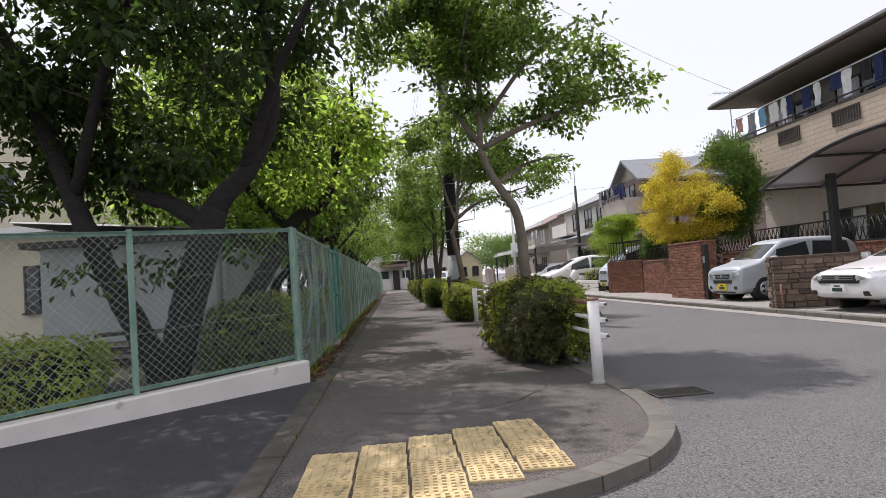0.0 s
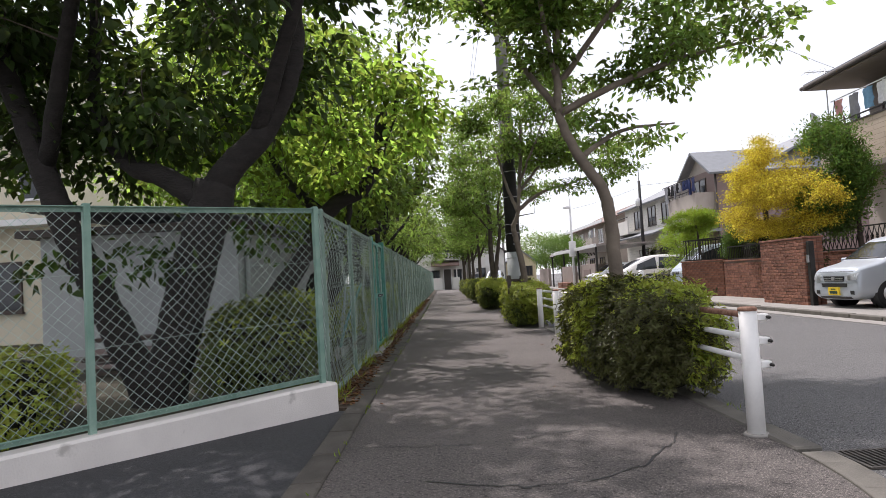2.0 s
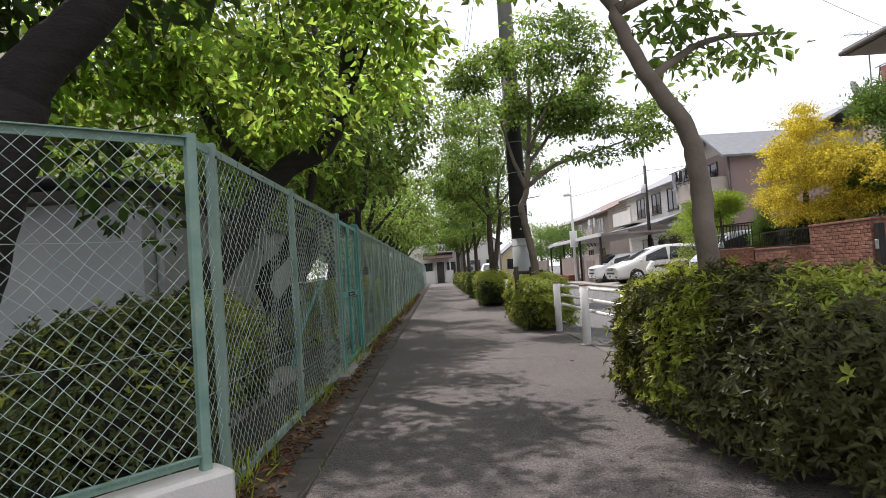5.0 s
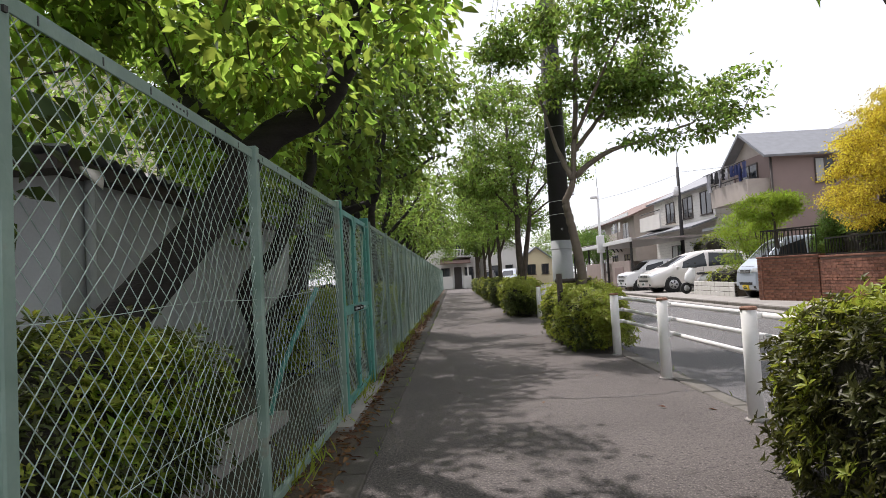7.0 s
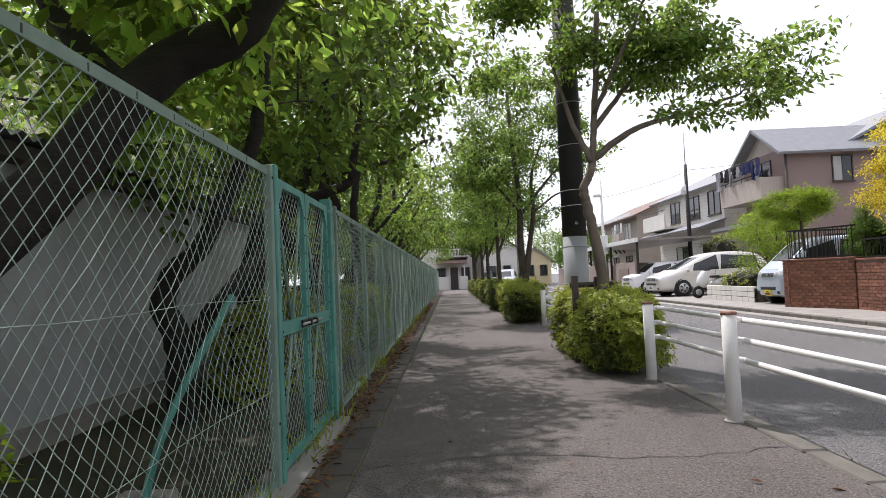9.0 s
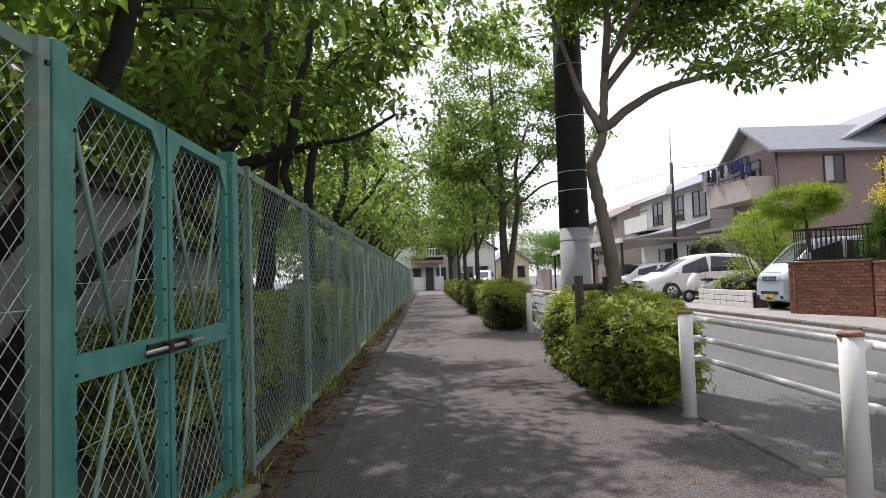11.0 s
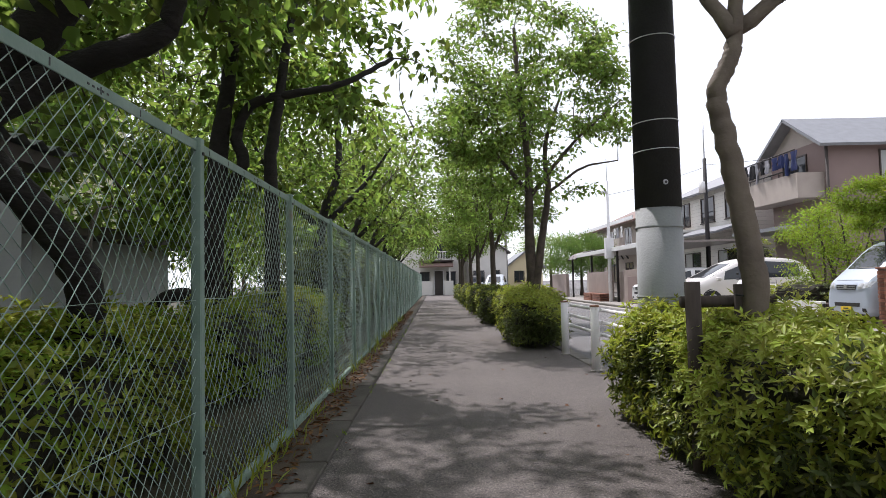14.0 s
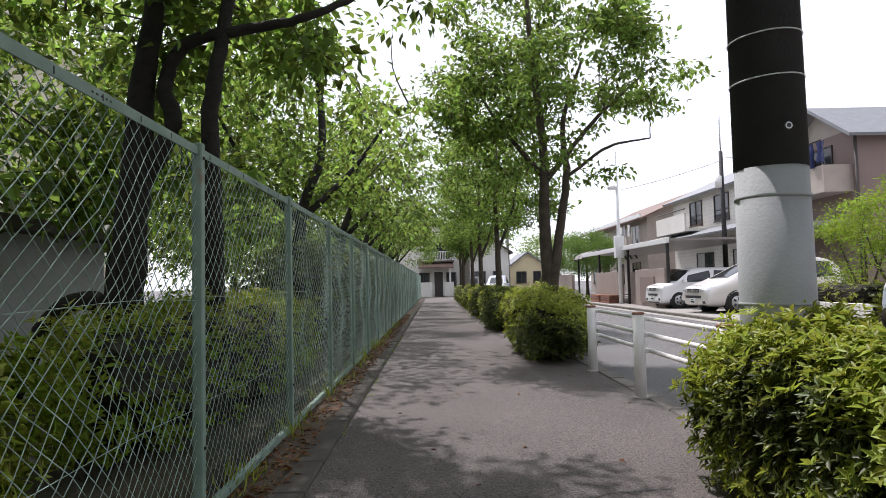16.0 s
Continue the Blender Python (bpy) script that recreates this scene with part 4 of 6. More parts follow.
tree("cherry_tree", "dark cherry tree leaning over the fence towards the path", [
    ([(-2.75, 11.9, -0.1), (-2.5, 12.5, 0.6), (-2.25, 13.0, 1.1), (-2.0, 13.6, 1.68), (-1.8, 13.9, 2.15), (-1.55, 14.0, 2.4), (-1.22, 14.0, 2.55), (-0.95, 14.0, 3.05), (-0.85, 13.9, 3.7)], 0.17, 0.09),
    ([(-0.95, 14.0, 3.05), (-0.6, 13.8, 3.8), (-0.5, 13.6, 4.8)], 0.06, 0.02),
    ([(-1.15, 14.0, 2.65), (-1.3, 14.7, 3.6), (-1.5, 15.2, 4.8)], 0.06, 0.02),
    ([(-1.8, 13.9, 2.15), (-2.6, 14.5, 3.0), (-3.2, 14.8, 4.2)], 0.09, 0.03)],
    [(-1.5, 13.9, 3.7, 1.45, 1.8, 1.2), (-3.0, 14.4, 4.4, 1.8, 2.0, 1.5), (-2.0, 14.6, 2.7, 1.0, 1.2, 0.5), (-0.9, 13.2, 3.4, 0.8, 1.3, 0.7), (-3.6, 14.3, 2.9, 1.2, 1.6, 0.6)],
    270, 48, 0.125, M_LEAF_CH1, M_BARK, 42, 0.19, 0.5, 0.5, CH, 14, 0.5, 0.006, 0.1)
tree("cherry_tree", "small forked cherry tree before the pale shed", [
    ([(-2.28, 15.6, -0.1), (-2.27, 15.6, 0.4), (-2.3, 15.6, 0.75), (-2.41, 15.6, 1.05), (-2.3, 15.6, 1.28), (-2.1, 15.6, 1.48), (-1.85, 15.7, 2.0), (-1.7, 15.8, 2.4), (-1.7, 16.2, 3.4)], 0.125, 0.05),
    ([(-2.28, 15.6, 0.55), (-2.05, 15.6, 0.92), (-1.88, 15.65, 1.14), (-1.82, 16.5, 1.6), (-1.9, 17.6, 2.3)], 0.09, 0.04)],
    # last mass, at z 5.6, is added above the view to darken the shed
    [(-2.2, 16.6, 3.4, 1.5, 1.8, 1.0), (-1.6, 17.0, 2.75, 0.8, 1.3, 0.5), (-2.6, 16.4, 2.0, 0.7, 1.6, 0.4), (-3.4, 17.5, 5.6, 2.6, 2.4, 0.8)], 220, 46, 0.125, M_LEAF_CHD, M_BARK, 43, 0.2, 0.5, 0.45, CH, 12)
tree("cherry_tree", "cherry tree with dark limbs slanting over the fence", [
    ([(-2.3, 17.4, -0.1), (-2.35, 17.6, 0.9), (-2.3, 17.8, 1.65), (-2.1, 18.0, 2.05), (-1.82, 18.0, 2.38), (-1.63, 18.0, 2.7), (-1.55, 18.4, 3.6), (-1.6, 18.8, 4.8)], 0.16, 0.07),
    ([(-2.3, 17.8, 1.65), (-1.9, 18.0, 2.05), (-1.55, 18.0, 2.2), (-1.27, 18.0, 2.32), (-1.2, 18.0, 2.7), (-1.1, 18.3, 3.5)], 0.085, 0.03),
    ([(-1.9, 18.3, -0.1), (-1.73, 18.2, 0.93), (-1.8, 18.1, 1.35), (-2.15, 17.9, 1.85)], 0.09, 0.075),
    ([(-1.6, 18.3, 3.2), (-2.6, 19.2, 4.2), (-3.2, 19.8, 5.0)], 0.07, 0.03)],
    # masses at z 6.2 and 4.9 are unseen, added to shade garden and path
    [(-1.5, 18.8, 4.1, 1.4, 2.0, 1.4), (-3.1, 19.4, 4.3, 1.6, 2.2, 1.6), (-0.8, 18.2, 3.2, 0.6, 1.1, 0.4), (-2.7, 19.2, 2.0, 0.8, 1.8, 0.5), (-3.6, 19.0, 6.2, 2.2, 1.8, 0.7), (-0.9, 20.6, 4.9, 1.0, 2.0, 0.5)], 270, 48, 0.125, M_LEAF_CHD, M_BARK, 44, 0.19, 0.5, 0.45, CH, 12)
tree("cherry_tree", "cherry tree with pale curved branches above the fence", [
    ([(-2.6, 22.0, -0.1), (-2.5, 22.0, 1.0), (-2.42, 22.0, 2.0), (-2.37, 22.0, 2.73), (-2.28, 22.0, 3.3), (-2.2, 22.4, 5.0)], 0.16, 0.06),
    ([(-2.42, 22.0, 1.9), (-2.12, 22.0, 2.44), (-2.19, 22.0, 2.77), (-2.0, 22.0, 3.12), (-1.49, 22.0, 3.23), (-1.02, 22.0, 3.32), (-0.5, 22.3, 3.7)], 0.08, 0.025),
    ([(-1.95, 22.4, -0.1), (-1.86, 22.2, 1.2), (-1.82, 22.0, 2.44), (-1.72, 22.0, 3.19), (-1.6, 22.4, 4.6)], 0.1, 0.04),
    ([(-2.52, 22.0, 0.7), (-2.75, 22.0, 1.05), (-3.1, 22.0, 0.9), (-3.4, 22.0, 0.2)], 0.09, 0.06)],
    # last two masses hang above the view, added for shade on the ground
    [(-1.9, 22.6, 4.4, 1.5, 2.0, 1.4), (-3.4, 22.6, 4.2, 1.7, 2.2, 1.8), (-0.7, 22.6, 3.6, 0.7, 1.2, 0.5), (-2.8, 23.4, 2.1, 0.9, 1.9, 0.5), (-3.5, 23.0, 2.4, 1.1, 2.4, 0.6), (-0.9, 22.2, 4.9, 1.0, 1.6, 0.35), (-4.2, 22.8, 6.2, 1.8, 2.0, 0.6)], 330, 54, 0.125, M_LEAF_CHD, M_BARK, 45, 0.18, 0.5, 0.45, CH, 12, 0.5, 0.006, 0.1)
for i, y in enumerate((27.6, 32.5, 37.5, 43.0, 49.0, 54.5)):
    tree("cherry_tree", "cherry tree further along the fence, bright green", [
        ([(-2.6, y, -0.1), (-2.4, y + 0.1, 1.2), (-2.3, y + 0.3, 2.4), (-2.0, y + 0.6, 3.6), (-2.1, y + 0.8, 5.2)], 0.14, 0.05),
        ([(-2.3, y + 0.3, 2.3), (-1.5, y + 0.8, 3.2), (-0.8, y + 1.0, 4.2)], 0.07, 0.02),
        ([(-2.3, y + 0.3, 2.2), (-3.2, y + 0.2, 3.2), (-3.8, y, 4.4)], 0.07, 0.02)],
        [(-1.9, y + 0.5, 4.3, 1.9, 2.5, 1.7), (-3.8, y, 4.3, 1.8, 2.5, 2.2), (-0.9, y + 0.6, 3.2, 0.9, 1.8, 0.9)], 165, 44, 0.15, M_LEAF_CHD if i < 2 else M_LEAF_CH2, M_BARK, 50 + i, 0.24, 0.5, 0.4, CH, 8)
# distant greenery behind the sheds
for i, (x, y) in enumerate(((-7.0, 23.5), (-6.2, 29.0), (-6.5, 35.0), (-9, 42))):
    tree("garden_tree", "dense green tree behind the shed", [([(x, y, -0.1), (x + 0.1, y, 2.0), (x, y + 0.3, 5.0)], 0.16, 0.05)],
         [(x, y, 4.6, 2.6, 2.8, 2.6), (x + 1, y + 1, 3.0, 2.2, 2.2, 1.5)], 260, 30, 0.17, M_LEAF_CHD, M_BARK, 60 + i, 0.4, 0.6, 0.4, "trees behind the sheds", 8)

ST = "street trees along the kerb"
tree("street_tree", "slender street tree with a curved grey-brown trunk", [
    ([(1.93, 11.5, -0.1), (1.92, 11.5, 0.9), (1.9, 11.5, 1.64), (1.84, 11.5, 2.02), (1.65, 11.52, 2.32), (1.48, 11.55, 2.69), (1.42, 11.65, 3.05), (1.5, 11.9, 3.9), (1.6, 12.2, 5.4)], 0.085, 0.035),
    ([(1.42, 11.65, 3.0), (1.0, 12.0, 3.8), (0.6, 12.1, 4.6)], 0.045, 0.015),
    ([(1.43, 11.6, 2.95), (2.1, 11.6, 3.25), (2.9, 11.5, 3.5), (3.8, 11.4, 3.65)], 0.05, 0.012),
    ([(1.6, 11.52, 2.4), (2.2, 11.8, 2.75), (2.9, 12.0, 2.85)], 0.035, 0.01),
    ([(1.45, 11.8, 3.3), (2.1, 11.3, 4.1), (2.8, 11.1, 4.6)], 0.04, 0.012),
    ([(1.45, 11.8, 3.4), (1.2, 11.2, 4.3), (1.4, 10.8, 5.2)], 0.035, 0.012)],
    [(1.4, 11.8, 4.7, 1.4, 1.3, 0.5), (1.8, 11.8, 5.4, 1.3, 1.3, 0.5), (2.3, 11.4, 4.15, 1.1, 0.9, 0.32), (2.8, 11.5, 3.45, 1.1, 0.7, 0.28), (2.4, 11.9, 2.8, 0.75, 0.6, 0.2), (0.9, 12.1, 3.8, 0.75, 0.9, 0.4), (1.0, 12.3, 5.0, 1.0, 1.2, 0.4), (0.3, 12.2, 4.6, 0.7, 0.9, 0.45), (3.6, 11.3, 3.7, 0.65, 0.5, 0.24), (3.0, 11.1, 4.6, 0.7, 0.6, 0.3), (1.95, 11.5, 1.6, 0.12, 0.12, 0.14)],
    350, 62, 0.098, M_LEAF_ST, M_BARK2, 71, 0.15, 0.34, 0.2, ST, 14, 0.46, 0.006, 0.06)
tree("street_tree", "street tree with a kinked smooth trunk beside the pole", [
    ([(1.8, 18.8, -0.1), (1.79, 18.8, 0.95), (1.76, 18.8, 1.32), (1.7, 18.8, 1.7), (1.64, 18.8, 2.02), (1.61, 18.8, 2.22), (1.7, 18.8, 2.4), (1.75, 18.82, 2.6), (1.82, 18.9, 3.2), (1.95, 19.0, 4.6)], 0.08, 0.035),
    ([(1.74, 18.8, 2.55), (1.55, 19.1, 3.2), (1.35, 19.4, 4.2)], 0.05, 0.015),
    ([(1.76, 18.82, 2.6), (2.3, 18.8, 2.95), (2.9, 18.7, 3.1), (3.6, 18.6, 3.3)], 0.05, 0.014),
    ([(1.8, 18.9, 3.0), (2.4, 19.1, 3.7), (3.0, 19.3, 4.4)], 0.04, 0.012),
    ([(1.82, 18.9, 3.2), (2.1, 18.3, 3.9), (2.4, 17.9, 4.6)], 0.035, 0.012)],
    [(1.9, 19.1, 4.7, 1.5, 1.4, 0.6), (3.1, 18.9, 3.9, 1.2, 1.1, 0.4), (1.0, 19.7, 4.4, 0.9, 1.1, 0.6), (3.5, 18.6, 3.3, 0.9, 0.7, 0.26), (4.0, 18.4, 3.75, 0.8, 0.7, 0.25), (2.7, 18.3, 2.95, 0.5, 0.4, 0.18), (2.6, 19.0, 5.3, 1.2, 1.2, 0.5), (2.2, 18.4, 4.0, 0.6, 0.6, 0.3)],
    270, 58, 0.095, M_LEAF_ST, M_BARK2, 72, 0.15, 0.34, 0.2, ST, 14, 0.46, 0.006, 0.06)
tree("street_tree", "street tree with several dark stems and open crown", [
    ([(1.7, 26.5, -0.1), (1.68, 26.5, 1.1), (1.64, 26.5, 2.0), (1.66, 26.5, 3.1), (1.55, 26.6, 4.6), (1.5, 26.7, 5.8)], 0.12, 0.03),
    ([(1.7, 26.45, 0.8), (1.85, 26.45, 1.8), (2.0, 26.5, 2.7), (2.0, 26.6, 3.6), (2.35, 26.7, 4.6)], 0.085, 0.02),
    ([(1.66, 26.5, 2.6), (2.4, 26.2, 3.5), (3.2, 26.0, 4.2)], 0.045, 0.012),
    ([(1.66, 26.5, 2.7), (1.0, 26.7, 3.6), (0.6, 26.8, 4.4)], 0.045, 0.012),
    ([(2.0, 26.5, 2.7), (2.6, 26.3, 3.1), (3.2, 26.2, 3.2)], 0.03, 0.01)],
    [(1.7, 26.6, 5.4, 1.4, 1.5, 1.1), (2.5, 26.4, 4.2, 1.3, 1.3, 0.8), (0.9, 26.8, 4.1, 0.9, 1.3, 1.0), (1.8, 26.5, 2.9, 1.0, 1.0, 0.4), (3.0, 26.2, 3.2, 0.6, 0.7, 0.25), (2.9, 26.0, 5.0, 0.7, 0.8, 0.4)],
    270, 60, 0.1, M_LEAF_ST, M_BARK3, 73, 0.16, 0.4, 0.2, ST, 10, 0.46, 0.006, 0.04)
for i, (x, y) in enumerate(((1.62, 33.4), (1.55, 38.6), (1.55, 43.4), (1.4, 48.5), (1.5, 54.0))):
    tree("street_tree", "slim leafy street tree further along the kerb", [
        ([(x, y, -0.1), (x, y, 1.6), (x - 0.03, y, 3.2), (x + 0.1, y + 0.2, 5.6)], 0.1, 0.03),
        ([(x, y, 1.9), (x + 0.4, y, 3.0), (x + 0.7, y, 4.4)], 0.05, 0.02)],
        [(x, y, 4.7, 1.35, 1.7, 2.2), (x + 0.5, y, 3.2, 1.1, 1.3, 0.8)], 170, 50, 0.125, M_LEAF_ST, M_BARK3, 80 + i, 0.19, 0.4, 0.2, ST, 8, 0.48, 0.006, 0.04)

# ---------------------------------------------------------------- garden buildings behind the fence
def window(parent, at, rz, w, h, frame_m=M_WINFRAME, pane_m=M_PANE, bars=1, name="window", depth=0.06):
    """A window on a wall whose outside looks along local -y: frame, sill and panes."""
    fr = part(name, box(box(box(B(-w / 2, -depth, 0, -w / 2 + 0.05, 0.02, h), w / 2 - 0.05, -depth, 0, w / 2, 0.02, h), -w / 2 + 0.05, -depth, h - 0.05, w / 2 - 0.05, 0.02, h), -w / 2 + 0.05, -depth, 0, w / 2 - 0.05, 0.02, 0.05), frame_m, parent)
    fr.matrix_basis = pose(*at, 0, 0, rz)
    n = bars + 1
    for i in range(n):
        a = -w / 2 + 0.05 + i * (w - 0.1) / n
        b = a + (w - 0.1) / n
        part("pane", B(a + 0.02, -0.02, 0.05, b - 0.02, 0.0, h - 0.05), pane_m if i % 2 == 0 or pane_m is M_PANE else M_PANE, fr)
        if i:
            part("mullion", B(a - 0.02, -depth + 0.008, 0.05, a + 0.02, 0.01, h - 0.05), frame_m, fr)
    part("sill", B(-w / 2 - 0.04, -depth - 0.05, -0.05, w / 2 + 0.04, 0.02, 0.0), frame_m, fr)
    return fr


def pitched(name, parent, x0, x1, y0, y1, z, rise, over, material, along="x", thick=0.12, soffit=None):
    """A gable roof in two slabs with the ridge along x or y."""
    if along == "x":
        mid = (y0 + y1) / 2
        for sgn, ye in ((-1, y0 - over), (1, y1 + over)):
            half = abs(ye - mid)
            ang = math.atan2(rise, (y1 - y0) / 2)
            L = half / math.cos(ang)
            bm = B(x0 - over, 0, -thick, x1 + over, L, 0.0)
            ob = part(name, bm, material, parent)
            ob.matrix_basis = pose(0, mid, z + rise) @ (pose(0, 0, 0, -math.degrees(ang)) if sgn > 0 else pose(0, 0, 0, math.degrees(ang)) @ pose(0, -L, 0))
    else:
        mid = (x0 + x1) / 2
        for sgn, xe in ((-1, x0 - over), (1, x1 + over)):
            half = abs(xe - mid)
            ang = math.atan2(rise, (x1 - x0) / 2)
            L = half / math.cos(ang)
            bm = B(0, y0 - over, -thick, L, y1 + over, 0.0)
            ob = part(name, bm, material, parent)
            ob.matrix_basis = pose(mid, 0, z + rise) @ (pose(0, 0, 0, 0, math.degrees(ang)) if sgn > 0 else pose(0, 0, 0, 0, -math.degrees(ang)) @ pose(-L, 0, 0))


def gable_end(name, parent, x0, x1, y0, y1, z, rise, material, along="x"):
    bm = bmesh.new()
    if along == "x":
        pts = [[(x, y0, z), (x, y1, z), (x, (y0 + y1) / 2, z + rise)] for x in (x0, x1)]
    else:
        pts = [[(x0, y, z), (x1, y, z), ((x0 + x1) / 2, y, z + rise)] for y in (y0, y1)]
    a, b = ([bm.verts.new(p) for p in q] for q in pts)
    bm.faces.new(a), bm.faces.new(b[::-1])
    for k in range(3):
        bm.faces.new((a[k], b[k], b[(k + 1) % 3], a[(k + 1) % 3]))
    bmesh.ops.recalc_face_normals(bm, faces=bm.faces)
    return part(name, bm, material, parent)


shed = thing("garden_shed", "pale grey-white shed with dark corrugated roof, stained walls", "shed")
part("wall", B(-5.75, 13.3, 0.05, -2.95, 19.6, 2.02), M_SHED, shed)
part("plinth", B(-5.77, 13.28, 0.05, -2.93, 19.62, 0.3), M_CONC, shed)
part("eave_board", B(-5.95, 13.05, 2.0, -2.8, 19.8, 2.1), M_DARKROOF, shed)
ys = np.linspace(13.0, 19.9, 140)
zs = 2.13 + 0.028 * np.sin(ys * 2 * np.pi / 0.2)
v = np.concatenate([np.stack([0 * ys + x, ys, zs + dz], 1) for x, dz in ((-6.05, 0.3), (-2.72, 0.0))])
i = np.arange(139)
np_part("roof_sheet", v, np.stack([i, i + 140, i + 141, i + 1], 1), M_ROOF, shed, "blue-grey corrugated roofing")
tube("downpipe", [(-2.9, 13.6, 0.1), (-2.9, 13.6, 2.0)], 0.04, M_SHED, shed, 10)
shed2 = thing("garden_shed", "long low pale shed further behind the fence", "shed")
part("wall", B(-6.5, 21.4, 0.05, -4.0, 24.6, 1.7), M_SHED, shed2)
part("roof", B(-6.8, 21.1, 1.7, -3.7, 24.9, 1.82), M_DARKROOF, shed2)
bench = thing("timber_stack", "old reddish boards stacked against the shed", "timber")
for i, (z, x) in enumerate(((0.13, 0), (0.22, 0.06), (0.31, -0.05), (0.4, 0.02), (0.55, 0.1))):
    part("board", B(-4.6 + x, 12.3, z, -3.1 + x, 12.65, z + 0.05, bev=0.006), M_BROWNWALL if i % 2 else M_WOODSTAKE, bench)
part("tank", B(-3.5, 12.35, 0.12, -3.1, 12.6, 0.5, bev=0.02), M_SHED, bench, "white plastic box")

hall = thing("school_building", "cream rendered two-storey building behind the trees", "building")
part("wall", B(-32, 29.5, 0, -14.4, 45, 10.5), M_CREAM, hall)
part("roof", B(-32.3, 29.2, 10.5, -14.1, 45.3, 10.8), M_WHITERENDER, hall)
for x in (-15.9, -19.5, -23.0):
    for z in (1.6, 5.2):
        window(hall, (x, 29.5, z), 0, 1.7, 1.6, M_WHITEMETAL, M_PANE)
hall2 = thing("annexe", "cream single-storey annexe with metal canopy behind the fence", "building")
part("wall", B(-12.5, 19.5, 0, -7.6, 28.5, 2.9), M_CREAM, hall2)
part("roof", B(-12.8, 18.9, 2.9, -7.3, 28.8, 3.05), M_WHITEMETAL, hall2)
window(hall2, (-9.05, 19.5, 0.9), 0, 0.7, 1.2)
window(hall2, (-10.9, 19.5, 0.9), 0, 1.6, 1.2)

# ---------------------------------------------------------------- forecourt walls
def brick_wall(name, label, origin, rz, w, h, d, z0=0.0, pieces=True, bw=0.205, bh=0.068, limit=300):
    """Bricks in running bond, on the face that looks along local -y and on both ends; mortar set back."""
    root = thing(name, label, "brick wall", kind="structure", at=(*origin, z0), rz=rz)
    part("mortar_core", B(0.012, 0.012, 0, w - 0.012, d - 0.012, h - 0.01), M_MORTAR, root)
    shared = {}
    rows = int(h / (bh + 0.01))
    count = 0
    joined = bmesh.new()
    for r in range(rows):
        z = r * (bh + 0.01)
        x = 0.0
        first = True
        while x < w - 0.02:
            L = bw if not (first and r % 2) else bw / 2
            L = min(L, w - x)
            key = round(L, 3)
            proud = random.uniform(0, 0.006)
            m = pose(x, -proud, z, 0, 0, random.uniform(-0.5, 0.5))
            if pieces and count < limit:
                if key not in shared:
                    ob = part("brick", B(0, 0, 0, max(0.02, L - 0.01), 0.1, bh, bev=0.005), M_BRICK, root)
                    shared[key] = ob.data
                else:
                    ob = new("brick", shared[key])
                    ob.parent = root
                ob.matrix_basis = m
            else:
                box(joined, 0, 0, 0, max(0.02, L - 0.01), 0.1, bh, m=m)
            count += 1
            x += L
            first = False
        for xe in (0.0, w - 0.1):
            y = 0.105
            while y < d - 0.03:
                L = min(bw, d - y)
                box(joined, 0, 0, 0, 0.1, L - 0.01, bh, m=pose(xe + (-1 if xe == 0 else 1) * random.uniform(0, 0.005), y, z))
                y += L
    if joined.verts:
        tagged(part("brickwork", joined, M_BRICKJ, root), kind="stuff")
    else:
        joined.free()
    part("coping", B(-0.015, -0.02, h - 0.012, w + 0.015, d + 0.02, h + 0.035, bev=0.008), M_BRICKJ, root, "dark brick-on-edge coping")
    return root


# local -y looks along world -x when turned by -90
brick_wall("brick_wall_gate", "tall red brick gate wall beside the drive", (8.42, 21.25), -90, 2.05, 1.58, 0.45)
brick_wall("brick_wall_front", "low red brick garden wall, sunlit front", (8.62, 27.5), -70, 2.0, 1.2, 0.3)
brick_wall("brick_wall_recess", "low red brick garden wall set back under the trees", (9.32, 25.6), -90, 4.4, 1.15, 0.3, pieces=False)
brick_wall("brick_wall_return", "red brick side wall of the garden", (8.65, 27.35), 0, 3.4, 1.2, 0.25, pieces=False)
brick_wall("brick_wall_drive", "red brick garden wall behind the silver car", (12.1, 25.0), -90, 10.4, 1.25, 0.3, pieces=False)

def stone_wall(origin, rz, w, h, d):
    root = thing("stone_wall", "brown rubble stone wall between the parking spaces", "stone wall", kind="structure", at=(*origin, 0), rz=rz)
    part("mortar_core", B(0.03, 0.03, 0, w - 0.03, d - 0.03, h - 0.02), M_MORTAR, root)
    rng = random.Random(5)

    def face(length, m):
        z = 0.0
        while z < h - 0.05:
            rh = min(rng.uniform(0.07, 0.15), h - z)
            x = 0.0
            while x < length - 0.03:
                L = min(rng.uniform(0.14, 0.42), length - x)
                bm = B(0.006, -rng.uniform(0.0, 0.025), 0.005, max(0.03, L - 0.006), 0.12, max(0.03, rh - 0.006), bev=0.012)
                for v in bm.verts:
                    v.co += Vector((rng.uniform(-1, 1), rng.uniform(-1, 1), rng.uniform(-1, 1))) * 0.007
                ob = part("stone", bm, M_STONE, root)
                ob.matrix_basis = m @ pose(x, 0, z)
                x += L
            z += rh
    face(w, pose(0, 0, 0))
    face(d - 0.13, pose(0, d, 0, 0, 0, -90))
    part("coping", B(0.0, 0.0, h - 0.02, w, d, h + 0.03, bev=0.012), M_STONE, root)


stone_wall((7.68, 14.75), -15, 1.9, 1.02, 0.4)
tube("boundary_pin", [(7.7, 14.55, 0.0), (7.7, 14.55, 0.5)], 0.02, M_RUST)
tagged(bpy.data.objects["boundary_pin"], "short rusty metal pin by the stone wall", "post")


